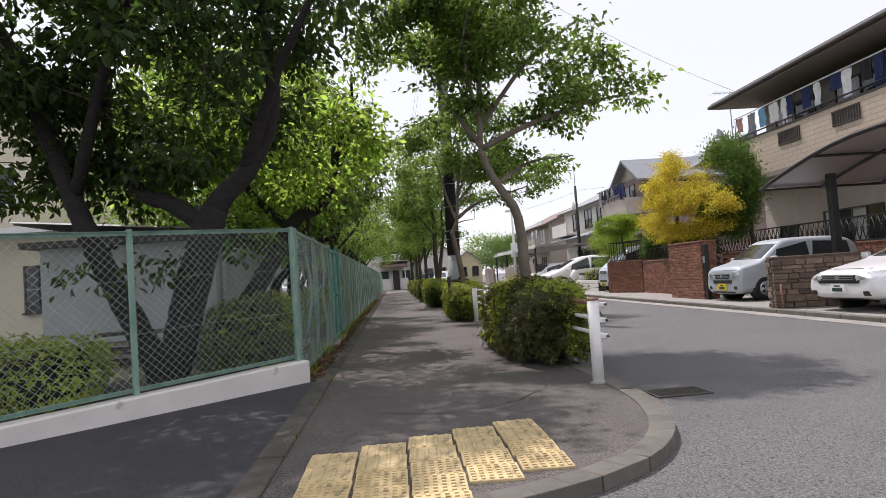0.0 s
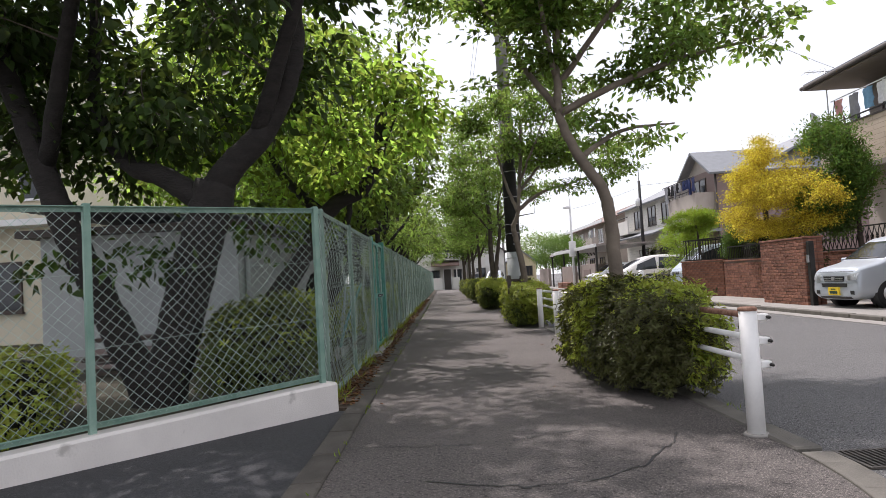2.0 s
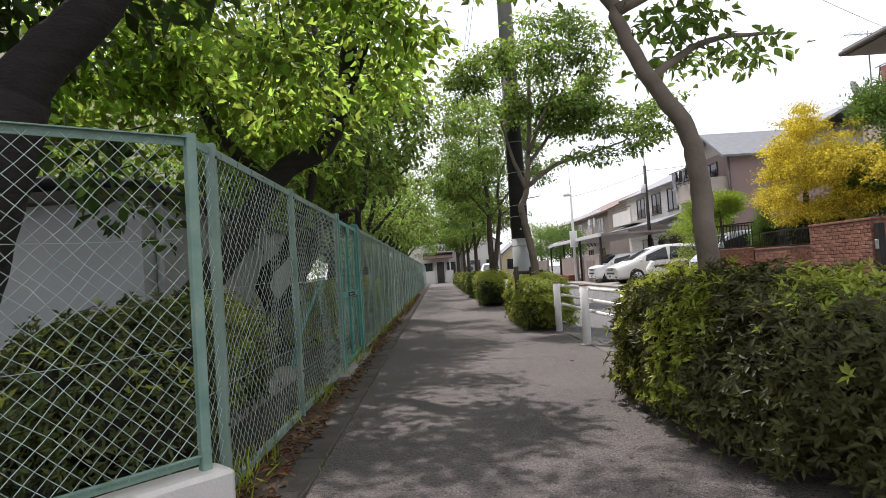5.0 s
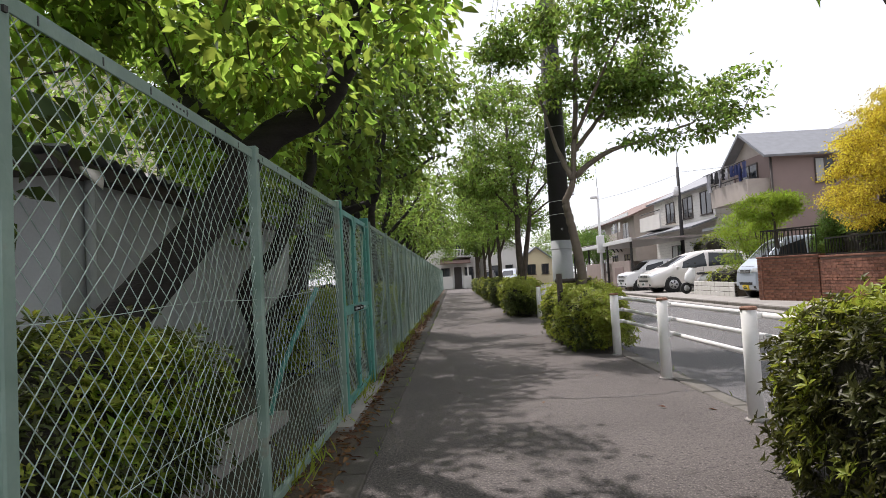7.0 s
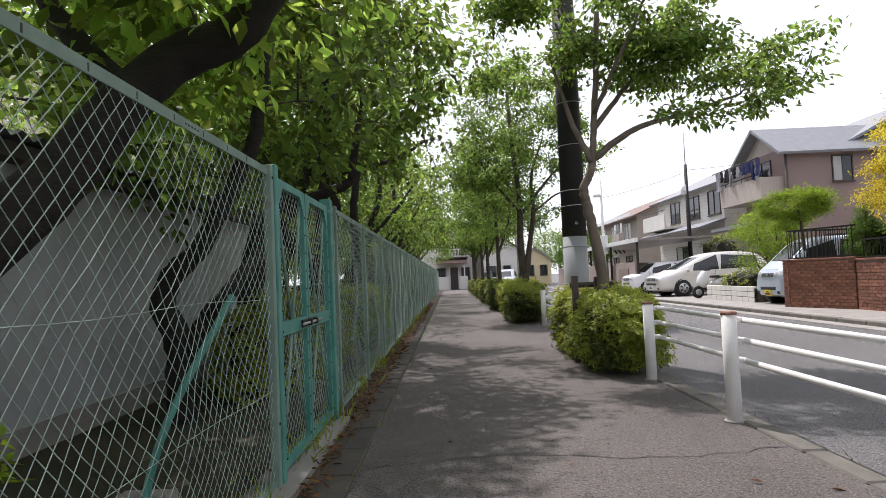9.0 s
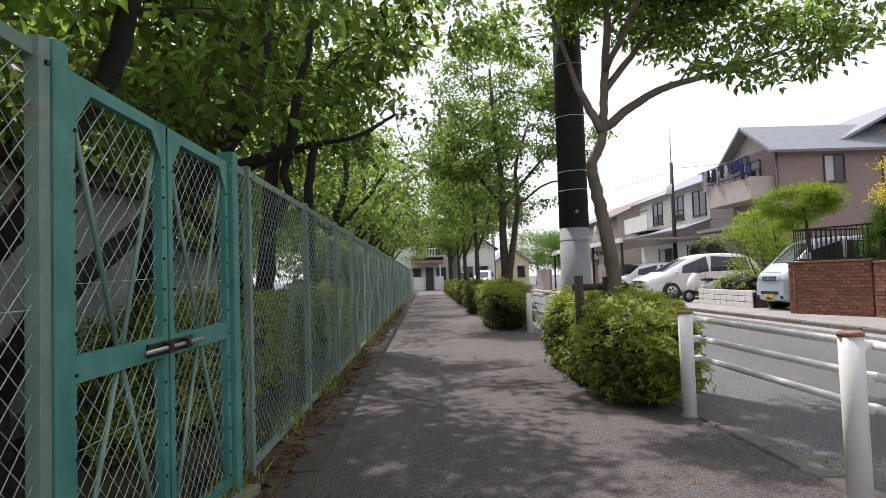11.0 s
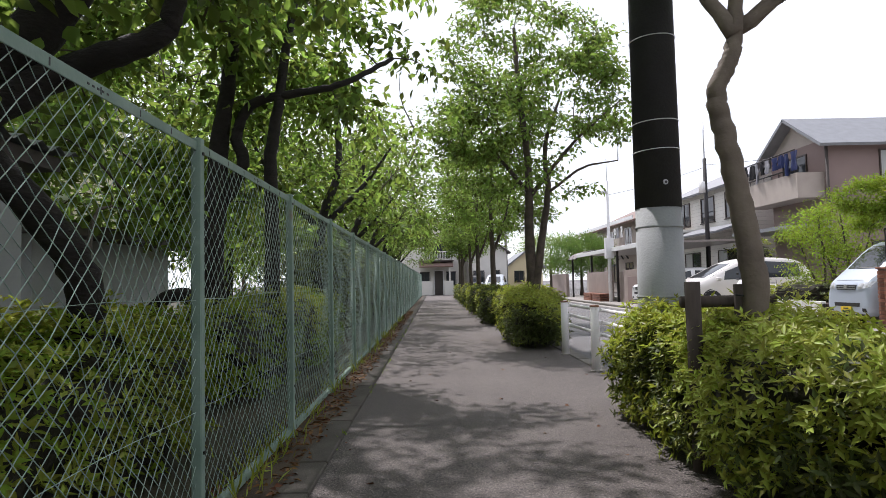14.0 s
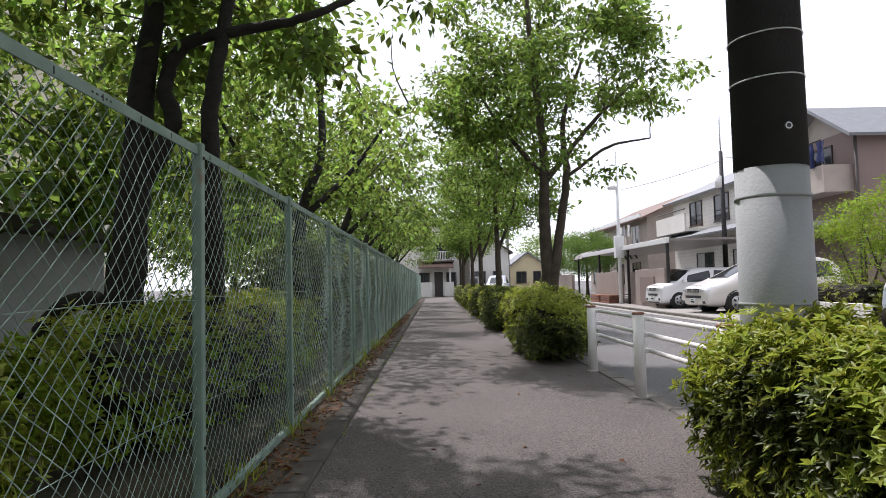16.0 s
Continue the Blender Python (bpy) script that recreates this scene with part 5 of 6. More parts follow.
def iron_fence(label, origin, rz, w, h, z0, lattice=False):
    root = thing("iron_fence", label, "fence", at=(*origin, z0), rz=rz)
    part("top_rail", B(0, -0.02, h - 0.04, w, 0.02, h), M_DARKMETAL, root)
    part("bottom_rail", B(0, -0.02, 0.0, w, 0.02, 0.04), M_DARKMETAL, root)
    n = int(w / 0.12)
    if lattice:
        for i in range(int(w / 0.22)):
            x = i * 0.22
            for a, b in ((x, x + 0.22), (x + 0.22, x)):
                tube("lattice_bar", [(a, 0, 0.04), (b, 0, h - 0.04)], 0.014, M_DARKMETAL, root, 5)
            tube("ring", [(x + 0.11 + 0.06 * math.cos(k), 0, h / 2 + 0.06 * math.sin(k)) for k in np.linspace(0, 6.28, 13)], 0.012, M_DARKMETAL, root, 5, caps=False)
    else:
        for i in range(n + 1):
            part("bar", B(i * 0.12 - 0.008, -0.008, 0.04, i * 0.12 + 0.008, 0.008, h - 0.04), M_DARKMETAL, root)
    return root


iron_fence("black iron lattice fence above the drive wall", (12.1, 25.0), -90, 10.3, 0.66, 1.29, True)
iron_fence("black iron railing on the brick garden wall", (8.72, 27.4), -70, 1.9, 0.75, 1.24)
iron_fence("black iron railing along the garden side wall", (8.8, 27.45), 0, 3.0, 0.75, 1.24)
iron_fence("black iron railing under the golden tree", (9.45, 25.5), -90, 4.2, 0.45, 1.19)
gp = thing("gate_post", "black metal drive gate post beside the brick wall", "gate post", at=(8.5, 19.08, 0))
part("post_body", B(-0.06, -0.06, 0, 0.06, 0.06, 1.5, bev=0.006), M_DARKMETAL, gp)
part("mail_slot", B(-0.09, -0.04, 1.0, -0.06, 0.04, 1.18, bev=0.004), M_STEEL, gp)

# ---------------------------------------------------------------- vehicles
def wheel(parent, x, y, r, sgn):
    w = tube("wheel", [(x, y - 0.09, r), (x, y - 0.075, r), (x, y + 0.075, r), (x, y + 0.09, r)], [r * 0.9, r, r, r * 0.9], M_TYRE, parent, 22)
    tube("rim", [(x, y + sgn * 0.07, r), (x, y + sgn * 0.096, r)], [r * 0.62, r * 0.62], M_STEEL, w, 20)
    for k in range(5):
        a = k * 2 * math.pi / 5 + 0.3
        ob = part("spoke_gap", B(-0.03, -0.004, r * 0.22, 0.03, 0.004, r * 0.5, bev=0.003), M_BLACK, w)
        ob.matrix_basis = pose(x, y + sgn * 0.099, r) @ pose(0, 0, 0, 0, math.degrees(a), 0)
    return w


def car(name, label, at, rz, L, W, stations, paint, plate, wheels, r, glass, grille="bar", lampz=0.66, category="car", platez=0.3):
    """A parked car. Local x runs from the nose (0) to the tail; stations are (x, low, belt, top, half width, half roof width)."""
    root = thing(name, label, category, "parked vehicles", at=at, rz=rz)
    bm = bmesh.new()
    rings = []
    first, last = stations[0], stations[-1]
    for x, lo, be, to, w, wt in [first, (0.02, first[1] - 0.02, first[2], first[3] + 0.01, first[4] * 1.03, first[5] * 1.03)] + stations[1:-1] + [(last[0] - 0.02, *last[1:]), last]:
        h = [(0, lo), (w * 0.8, lo), (w * 0.985, lo + 0.1), (w, (lo + be) / 2), (w * 0.97, be), (wt, to - 0.05), (wt * 0.82, to), (0, to + 0.015)]
        ring = [bm.verts.new((x, -a, z)) for a, z in h] + [bm.verts.new((x, a, z)) for a, z in h[-2:0:-1]]
        rings.append(ring)
    for a, b in zip(rings, rings[1:]):
        n = len(a)
        for i in range(n):
            bm.faces.new((a[i], a[(i + 1) % n], b[(i + 1) % n], b[i]))
    bm.faces.new(rings[0][::-1]), bm.faces.new(rings[-1])
    bmesh.ops.recalc_face_normals(bm, faces=bm.faces)
    body = part("body", bm, paint, root, smooth=True)
    sub = body.modifiers.new("round", "SUBSURF")
    sub.levels = sub.render_levels = 2
    bpy.context.view_layer.update()
    tree_of = BVHTree.FromObject(body, bpy.context.evaluated_depsgraph_get())
    st = np.array(stations)
    at_x = lambda x: [np.interp(x, st[:, 0], st[:, k]) for k in range(1, 6)]
    wx0, wx1, wx2, side = glass

    def lay(nm, quad, way, material, par=None, off=0.008, n=7):
        """A panel with thickness laid on the body: quad is four corners of (y, z) seen from the nose, or of (x, z) seen from a side."""
        d = Vector(way)
        rows = ([], [])
        for i in range(n + 1):
            for j in range(n + 1):
                u, w = i / n, j / n
                a, b = (Vector(quad[0]) * (1 - u) + Vector(quad[1]) * u) * (1 - w) + (Vector(quad[3]) * (1 - u) + Vector(quad[2]) * u) * w
                o = Vector((-3, a, b)) if abs(d.x) > 0.5 else Vector((a, -4 * d.y, b))
                hit = tree_of.ray_cast(o, d)[0]
                if hit is None:
                    hit = tree_of.find_nearest(o + d * (3.1 if abs(d.x) > 0.5 else 3.3))[0]
                rows[0].append(hit - d * off)
                rows[1].append(hit + d * 0.012)
        bm2 = bmesh.new()
        f0, f1 = ([bm2.verts.new(p) for p in r] for r in rows)
        q = lambda i, j: i * (n + 1) + j
        for i in range(n):
            for j in range(n):
                k4 = (q(i, j), q(i + 1, j), q(i + 1, j + 1), q(i, j + 1))
                bm2.faces.new([f0[k] for k in k4])
                bm2.faces.new([f1[k] for k in k4[::-1]])
        ring = [q(i, 0) for i in range(n)] + [q(n, j) for j in range(n)] + [q(i, n) for i in range(n, 0, -1)] + [q(0, j) for j in range(n, 0, -1)]
        for a, b in zip(ring, ring[1:] + ring[:1]):
            bm2.faces.new((f0[a], f1[a], f1[b], f0[b]))
        bmesh.ops.recalc_face_normals(bm2, faces=bm2.faces)
        return part(nm, bm2, material, par or root)

    front = (1, 0, 0)
    _, _, to0, w0, _ = at_x(wx0)
    _, _, to1, _, wt1 = at_x(wx1)
    lay("windscreen", [(-w0 * 0.8, to0 + 0.02), (w0 * 0.8, to0 + 0.02), (wt1 * 0.86, to1 - 0.06), (-wt1 * 0.86, to1 - 0.06)], front, M_PANE)
    lay("wiper", [(-w0 * 0.6, to0 + 0.03), (w0 * 0.1, to0 + 0.035), (w0 * 0.1, to0 + 0.055), (-w0 * 0.6, to0 + 0.05)], front, M_BLACK, None, 0.02)
    mid = (wheels[0] + wheels[1]) / 2
    for sgn in (-1, 1):
        inward = (0, -sgn, 0)
        for xa, xb in side:
            qs = [(x, (at_x(x)[1] + 0.05) if low else at_x(x)[2] - 0.12) for x, low in ((xa, 1), (xb, 1), (xb, 0), (xa + 0.12, 0))]
            lay("side_window", qs, inward, M_PANE)
        w = at_x(0.1)[3]
        lamp = lay("headlight", [(sgn * w * 0.5, lampz), (sgn * w * 0.9, lampz + 0.03), (sgn * w * 0.93, lampz + 0.17), (sgn * w * 0.54, lampz + 0.12)], front, M_LAMP, None, 0.012)
        lay("lamp_bowl", [(sgn * w * 0.6, lampz + 0.03), (sgn * w * 0.72, lampz + 0.035), (sgn * w * 0.72, lampz + 0.12), (sgn * w * 0.6, lampz + 0.11)], front, M_STEEL, lamp, 0.018, 3)
        lay("fog_lamp", [(sgn * w * 0.66, 0.3), (sgn * w * 0.8, 0.3), (sgn * w * 0.8, 0.38), (sgn * w * 0.66, 0.38)], front, M_BLACK, None, 0.012, 3)
        for xd in (mid - 0.02, mid + 0.9):
            lay("door_seam", [(xd, 0.35), (xd + 0.014, 0.35), (xd + 0.014, at_x(xd)[1]), (xd, at_x(xd)[1])], inward, M_BLACK, None, 0.003, 4)
        part("sill_trim", B(wheels[0] + r * 1.2, sgn * (W / 2 - 0.08), 0.2, wheels[1] - r * 1.2, sgn * (W / 2 - 0.005), 0.29, bev=0.01), M_BLACK, root)
        _, be, _, w, _ = at_x(wx0 + 0.25)
        part("mirror", B(wx0 + 0.2, sgn * (w - 0.02), be + 0.02, wx0 + 0.32, sgn * (w + 0.17), be + 0.16, bev=0.03), paint, root)
        be, w = at_x(mid)[1], at_x(mid)[3]
        for xd in (mid + 0.2, mid + 1.1):
            lay("door_handle", [(xd - 0.4, be - 0.13), (xd - 0.24, be - 0.13), (xd - 0.24, be - 0.1), (xd - 0.4, be - 0.1)], inward, M_STEEL, None, 0.025, 3)
        for x in wheels:
            wheel(root, x, sgn * (W / 2 - 0.08), r, sgn)
            tube("wheel_arch", [(x, sgn * (W / 2 - 0.2), r), (x, sgn * (W / 2 - 0.02), r)], [r * 1.14, r * 1.14], M_BLACK, root, 22)
    gr = lay("grille", [(-W * 0.2, lampz - 0.01), (W * 0.2, lampz - 0.01), (W * 0.22, lampz + 0.1), (-W * 0.22, lampz + 0.1)], front, M_BLACK, None, 0.012)
    for k in range(3 if grille == "bars" else 2):
        z = lampz + 0.01 + k * 0.035
        lay("chrome_bar", [(-W * 0.2, z), (W * 0.2, z), (W * 0.2, z + 0.014), (-W * 0.2, z + 0.014)], front, M_STEEL, gr, 0.022, 4)
    lay("badge", [(-0.045, lampz + 0.01), (0.045, lampz + 0.01), (0.045, lampz + 0.085), (-0.045, lampz + 0.085)], front, M_STEEL, None, 0.03, 3)
    lay("lower_intake", [(-W * 0.26, platez + 0.17), (W * 0.26, platez + 0.17), (W * 0.27, platez + 0.25), (-W * 0.27, platez + 0.25)], front, M_BLACK, None, 0.01)
    lay("bumper_slot", [(-W * 0.32, 0.2), (W * 0.32, 0.2), (W * 0.33, 0.25), (-W * 0.33, 0.25)], front, M_BLACK, None, 0.01)
    lay("bonnet_seam", [(-W * 0.38, lampz + 0.19), (W * 0.38, lampz + 0.19), (W * 0.38, lampz + 0.2), (-W * 0.38, lampz + 0.2)], front, M_BLACK, None, 0.003)
    pl = lay("licence_plate", [(-0.165, platez), (0.165, platez), (0.165, platez + 0.165), (-0.165, platez + 0.165)], front, M_PLATEY if plate == "y" else M_PLATEW, None, 0.035, 3)
    lay("plate_marks", [(-0.12, platez + 0.03), (0.12, platez + 0.03), (0.12, platez + 0.09), (-0.12, platez + 0.09)], front, M_INK, pl, 0.038, 3)
    lay("plate_marks", [(-0.07, platez + 0.115), (0.07, platez + 0.115), (0.07, platez + 0.14), (-0.07, platez + 0.14)], front, M_INK, pl, 0.038, 3)
    return root


SEDAN = [(0, 0.3, 0.55, 0.66, 0.72, 0.6), (0.12, 0.2, 0.66, 0.74, 0.86, 0.7), (0.8, 0.18, 0.78, 0.86, 0.91, 0.76), (1.25, 0.18, 0.86, 0.93, 0.92, 0.78), (2.1, 0.18, 0.92, 1.36, 0.92, 0.64), (2.8, 0.18, 0.93, 1.45, 0.92, 0.64), (3.7, 0.18, 0.95, 1.33, 0.91, 0.64), (4.3, 0.2, 0.95, 1.02, 0.89, 0.72), (4.75, 0.28, 0.9, 0.95, 0.82, 0.66)]
KEI = [(0, 0.24, 0.52, 0.76, 0.68, 0.62), (0.06, 0.18, 0.66, 0.84, 0.725, 0.67), (0.14, 0.17, 0.74, 0.88, 0.74, 0.68), (0.58, 0.17, 0.88, 0.97, 0.745, 0.68), (0.7, 0.17, 0.9, 1.03, 0.745, 0.67), (1.25, 0.17, 0.92, 1.44, 0.745, 0.6), (1.4, 0.17, 0.92, 1.49, 0.745, 0.6), (2.8, 0.17, 0.93, 1.51, 0.745, 0.6), (3.25, 0.2, 0.93, 1.42, 0.735, 0.58), (3.4, 0.28, 0.9, 1.28, 0.69, 0.55)]
VAN = [(0, 0.3, 0.6, 0.85, 0.62, 0.54), (0.08, 0.2, 0.78, 1.0, 0.71, 0.62), (0.4, 0.18, 1.0, 1.2, 0.74, 0.64), (0.95, 0.18, 1.02, 1.78, 0.74, 0.62), (1.4, 0.18, 1.02, 1.87, 0.74, 0.62), (3.0, 0.18, 1.02, 1.87, 0.74, 0.62), (3.35, 0.2, 1.02, 1.75, 0.72, 0.6), (3.4, 0.28, 1.0, 1.6, 0.7, 0.58)]
MINI = [(0, 0.3, 0.58, 0.76, 0.74, 0.62), (0.12, 0.2, 0.7, 0.86, 0.86, 0.72), (0.85, 0.18, 0.92, 1.04, 0.9, 0.76), (1.9, 0.18, 0.98, 1.6, 0.9, 0.68), (2.5, 0.18, 0.98, 1.74, 0.9, 0.68), (3.9, 0.18, 1.0, 1.74, 0.9, 0.68), (4.5, 0.2, 1.02, 1.55, 0.88, 0.66), (4.7, 0.28, 0.98, 1.3, 0.82, 0.62)]
car("sedan", "clean white saloon car parked nose to the road", (7.85, 13.1, 0), 3, 4.75, 1.84, SEDAN, M_CARWHITE, "w", (0.92, 3.75), 0.33, (1.2, 2.15, 2.8, ((1.75, 2.75), (2.82, 3.7))), "bars", 0.56, platez=0.34)
car("kei_wagon", "silver compact wagon with yellow plate parked in the drive", (8.3, 17.95, 0), 4, 3.4, 1.48, KEI, M_CARSILVER, "y", (0.68, 2.85), 0.29, (0.64, 1.24, 1.7, ((1.0, 1.95), (2.02, 3.1))), "bar", 0.58, platez=0.28)
car("kei_van", "pale blue compact van with yellow plate beside the brick wall", (8.9, 28.95, 0), 2, 3.4, 1.48, VAN, M_CARBLUE, "y", (0.6, 2.75), 0.29, (0.4, 0.97, 1.4, ((0.7, 1.6), (1.66, 3.1))), "bar", 0.78, platez=0.24)
car("minivan", "champagne minivan parked on the forecourt", (8.15, 37.1, 0), 6, 4.7, 1.8, MINI, M_CARBEIGE, "w", (0.95, 3.75), 0.33, (0.88, 1.95, 2.5, ((1.4, 2.5), (2.58, 4.2))), "bar", 0.66)
car("hatchback", "small white car parked behind the minivan", (8.2, 41.0, 0), 5, 3.6, 1.5, KEI, M_CARWHITE, "w", (0.68, 2.85), 0.3, (0.62, 1.32, 1.7, ((0.98, 1.95), (2.02, 3.1))), "bar", 0.66)
car("distant_car", "silver car parked far along the street", (4.6, 66.0, -0.05), 80, 4.7, 1.8, MINI, M_CARSILVER, "w", (0.95, 3.75), 0.33, (0.88, 1.95, 2.5, ((1.4, 2.5), (2.58, 4.2))), "bar", 0.66)
car("distant_car", "dark car parked far along the street", (2.9, 68.0, -0.05), 85, 4.7, 1.8, MINI, M_BLACK, "w", (0.95, 3.75), 0.33, (0.88, 1.95, 2.5, ((1.4, 2.5), (2.58, 4.2))), "bar", 0.66)

sc = thing("scooter", "white motor scooter with black seat on its stand", "scooter", "parked vehicles", at=(8.75, 34.2, 0), rz=10)
for x in (0.2, 1.35):
    w = tube("wheel", [(x, -0.05, 0.22), (x, -0.04, 0.22), (x, 0.04, 0.22), (x, 0.05, 0.22)], [0.19, 0.22, 0.22, 0.19], M_TYRE, sc, 18)
    tube("rim", [(x, -0.055, 0.22), (x, 0.055, 0.22)], 0.12, M_STEEL, w, 14)
tube("front_shield", smooth_line([(0.3, 0, 0.42), (0.42, 0, 0.7), (0.5, 0, 0.98)], 3), [0.12, 0.18, 0.2, 0.2, 0.18, 0.14, 0.1], M_CARWHITE, sc, 12)
tube("rear_body", smooth_line([(0.8, 0, 0.45), (1.2, 0, 0.62), (1.6, 0, 0.78)], 3), [0.14, 0.17, 0.18, 0.17, 0.15, 0.12, 0.08], M_CARWHITE, sc, 12)
part("footboard", B(0.4, -0.16, 0.3, 0.9, 0.16, 0.38, bev=0.02), M_BLACK, sc)
part("seat", B(0.75, -0.13, 0.72, 1.5, 0.13, 0.82, bev=0.03), M_BLACK, sc)
tube("handlebar", [(0.52, -0.32, 1.02), (0.48, 0, 1.0), (0.52, 0.32, 1.02)], 0.018, M_BLACK, sc, 6)
for sgn in (-1, 1):
    part("mirror", B(0.5, sgn * 0.26 - 0.05, 1.15, 0.52, sgn * 0.26 + 0.05, 1.22, bev=0.008), M_BLACK, sc)

# ---------------------------------------------------------------- houses across the street
def garment(parent_label, x, y, z, w, h, m, seed):
    """One hanging garment: a folded, sagging sheet with thickness."""
    rng = np.random.default_rng(seed)
    nu, nv = 7, 6
    u, v = np.meshgrid(np.linspace(0, 1, nu), np.linspace(0, 1, nv))
    X = x + 0.04 * np.sin(u * 9 + rng.random() * 6) * (0.3 + v) + 0.02 * rng.normal(size=u.shape)
    Y = y + (u - 0.5) * w * (1 - 0.15 * v * rng.random())
    Z = z - v * h - 0.05 * np.abs(u - 0.5) * (v < 0.1)
    p = np.stack([X, Y, Z], -1).reshape(-1, 3)
    q = p + np.array([0.015, 0, 0])
    i, j = np.meshgrid(np.arange(nv - 1), np.arange(nu - 1), indexing="ij")
    a = (i * nu + j).ravel()
    f = np.stack([a, a + 1, a + nu + 1, a + nu], 1)
    n = len(p)
    ob = np_part("hanging_laundry", np.concatenate([p, q]), np.concatenate([f, f[:, ::-1] + n]), m, None, "", True)
    return tagged(ob, parent_label, "laundry", "laundry on the balcony lines")


h1 = thing("house_tiled", "beige tiled two-storey house with long balcony and dark eaves", "house")
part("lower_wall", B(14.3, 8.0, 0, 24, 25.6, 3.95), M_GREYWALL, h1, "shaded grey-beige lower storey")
part("bay_wall", B(13.25, 8.0, 0, 14.3, 16.4, 3.9), M_TILEWALL, h1)
part("balcony_wall", B(13.0, 8.0, 3.9, 13.18, 25.85, 5.25), M_TILEWALL, h1)
part("balcony_side", B(13.18, 25.65, 3.9, 14.5, 25.85, 5.25), M_TILEWALL, h1)
part("balcony_floor", B(13.0, 8.0, 3.75, 14.5, 25.85, 3.9), M_SOFFIT, h1)
part("balcony_coping", B(12.97, 8.0, 5.25, 13.22, 25.88, 5.3), M_DARKROOF, h1)
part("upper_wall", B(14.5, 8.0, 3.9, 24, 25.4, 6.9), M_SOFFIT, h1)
part("eave", B(12.7, 7.0, 6.86, 24.5, 26.0, 7.0), M_DARKROOF, h1)
part("eave_soffit", B(12.75, 7.0, 6.82, 24.4, 25.9, 6.86), M_SOFFIT, h1)
tube("eave_gutter", [(12.66, 7.0, 6.93), (12.66, 26.05, 6.93)], 0.07, M_DARKROOF, h1, 8)
bm = bmesh.new()
for k in range(14):
    x0 = 12.7 + k * 0.45
    box(bm, x0, 7.0, 6.99 + k * 0.16, x0 + 0.55, 26.0 - k * 0.2, 7.06 + k * 0.16)
part("roof", bm, M_ROOF, h1)
for y in (24.7, 21.8, 19.2, 16.4, 13.6):
    fr = part("balcony_slot", box(box(box(B(12.96, y - 0.55, 4.66, 13.0, y + 0.55, 4.7), 12.96, y - 0.55, 5.06, 13.0, y + 0.55, 5.1), 12.96, y - 0.55, 4.7, 13.0, y - 0.5, 5.06), 12.96, y + 0.5, 4.7, 13.0, y + 0.55, 5.06), M_WINFRAME, h1)
    part("slot_opening", B(12.985, y - 0.5, 4.7, 12.996, y + 0.5, 5.06), M_DARKROOF, fr)
    for k in range(9):
        part("slot_bar", B(12.965, y - 0.45 + k * 0.11, 4.7, 12.98, y - 0.43 + k * 0.11, 5.06), M_WINFRAME, fr)
for y in (23.6, 20.4, 17.2, 13.5):
    window(h1, (14.5, y, 4.5), -90, 2.2, 1.9, M_WINFRAME, M_CURTAIN)
window(h1, (14.3, 21.0, 0.3), -90, 2.6, 2.1, M_WINFRAME, M_CURTAIN, 3)
window(h1, (14.3, 24.2, 0.9), -90, 1.0, 1.2)
window(h1, (13.25, 14.0, 1.3), -90, 1.9, 1.3, M_WINFRAME, M_CURTAIN)
tube("balcony_rail", [(13.1, 8, 5.48), (13.1, 25.75, 5.48)], 0.025, M_DARKMETAL, h1, 8)
for y in np.arange(9.5, 26, 1.8):
    tube("rail_stay", [(13.1, y, 5.28), (13.1, y, 5.48)], 0.015, M_DARKMETAL, h1, 6)
for z in (6.3,):
    tube("drying_pole", [(13.3, 14, z), (13.3, 25.5, z)], 0.018, M_WHITEMETAL, h1, 6)
for y in (14.2, 18.0, 21.8, 25.3):
    tube("pole_stay", [(13.15, y, 5.3), (13.3, y, 6.3)], 0.016, M_DARKMETAL, h1, 6)
rl = random.Random(3)
y = 16.2
k = 0
while y < 25.2:
    w = rl.uniform(0.25, 0.55)
    garment("washing hung to dry on the balcony pole", 13.3, y, 6.27, w, rl.uniform(0.45, 0.95), CLOTHS[rl.choice([0, 1, 2, 3, 4, 5, 1, 0])], 100 + k)
    y += w + rl.uniform(0.02, 0.3)
    k += 1
dish = thing("satellite_dish", "grey satellite dish on the balcony corner", "dish", at=(13.1, 26.1, 5.6), rz=0)
bm = bmesh.new()
bmesh.ops.create_uvsphere(bm, u_segments=20, v_segments=10, radius=0.6)
bmesh.ops.delete(bm, geom=[v for v in bm.verts if v.co.z > -0.44], context="VERTS")
bmesh.ops.solidify(bm, geom=bm.faces[:], thickness=0.012)
bmesh.ops.transform(bm, matrix=pose(0, 0, 0.2, 70, 0, 35) @ pose(0, 0, 0.5), verts=bm.verts)
part("reflector", bm, M_STEEL, dish, smooth=True)
tube("arm", [(0, 0, -0.3), (0, 0, 0.2), (-0.25, -0.35, 0.1)], 0.015, M_DARKMETAL, dish, 6)


def antenna(at, h, label="thin rooftop television antenna"):
    r = thing("tv_antenna", label, "antenna", "antennas", at=at)
    tube("mast", [(0, 0, 0), (0, 0, h)], 0.02, M_STEEL, r, 6)
    tube("boom", [(-0.7, 0, h - 0.1), (0.7, 0, h - 0.1)], 0.014, M_STEEL, r, 6)
    for k in range(8):
        tube("element", [(-0.65 + k * 0.18, -0.3 + k * 0.02, h - 0.1), (-0.65 + k * 0.18, 0.3 - k * 0.02, h - 0.1)], 0.007, M_STEEL, r, 4)
    return r


antenna((13.5, 26.0, 5.3), 2.3)
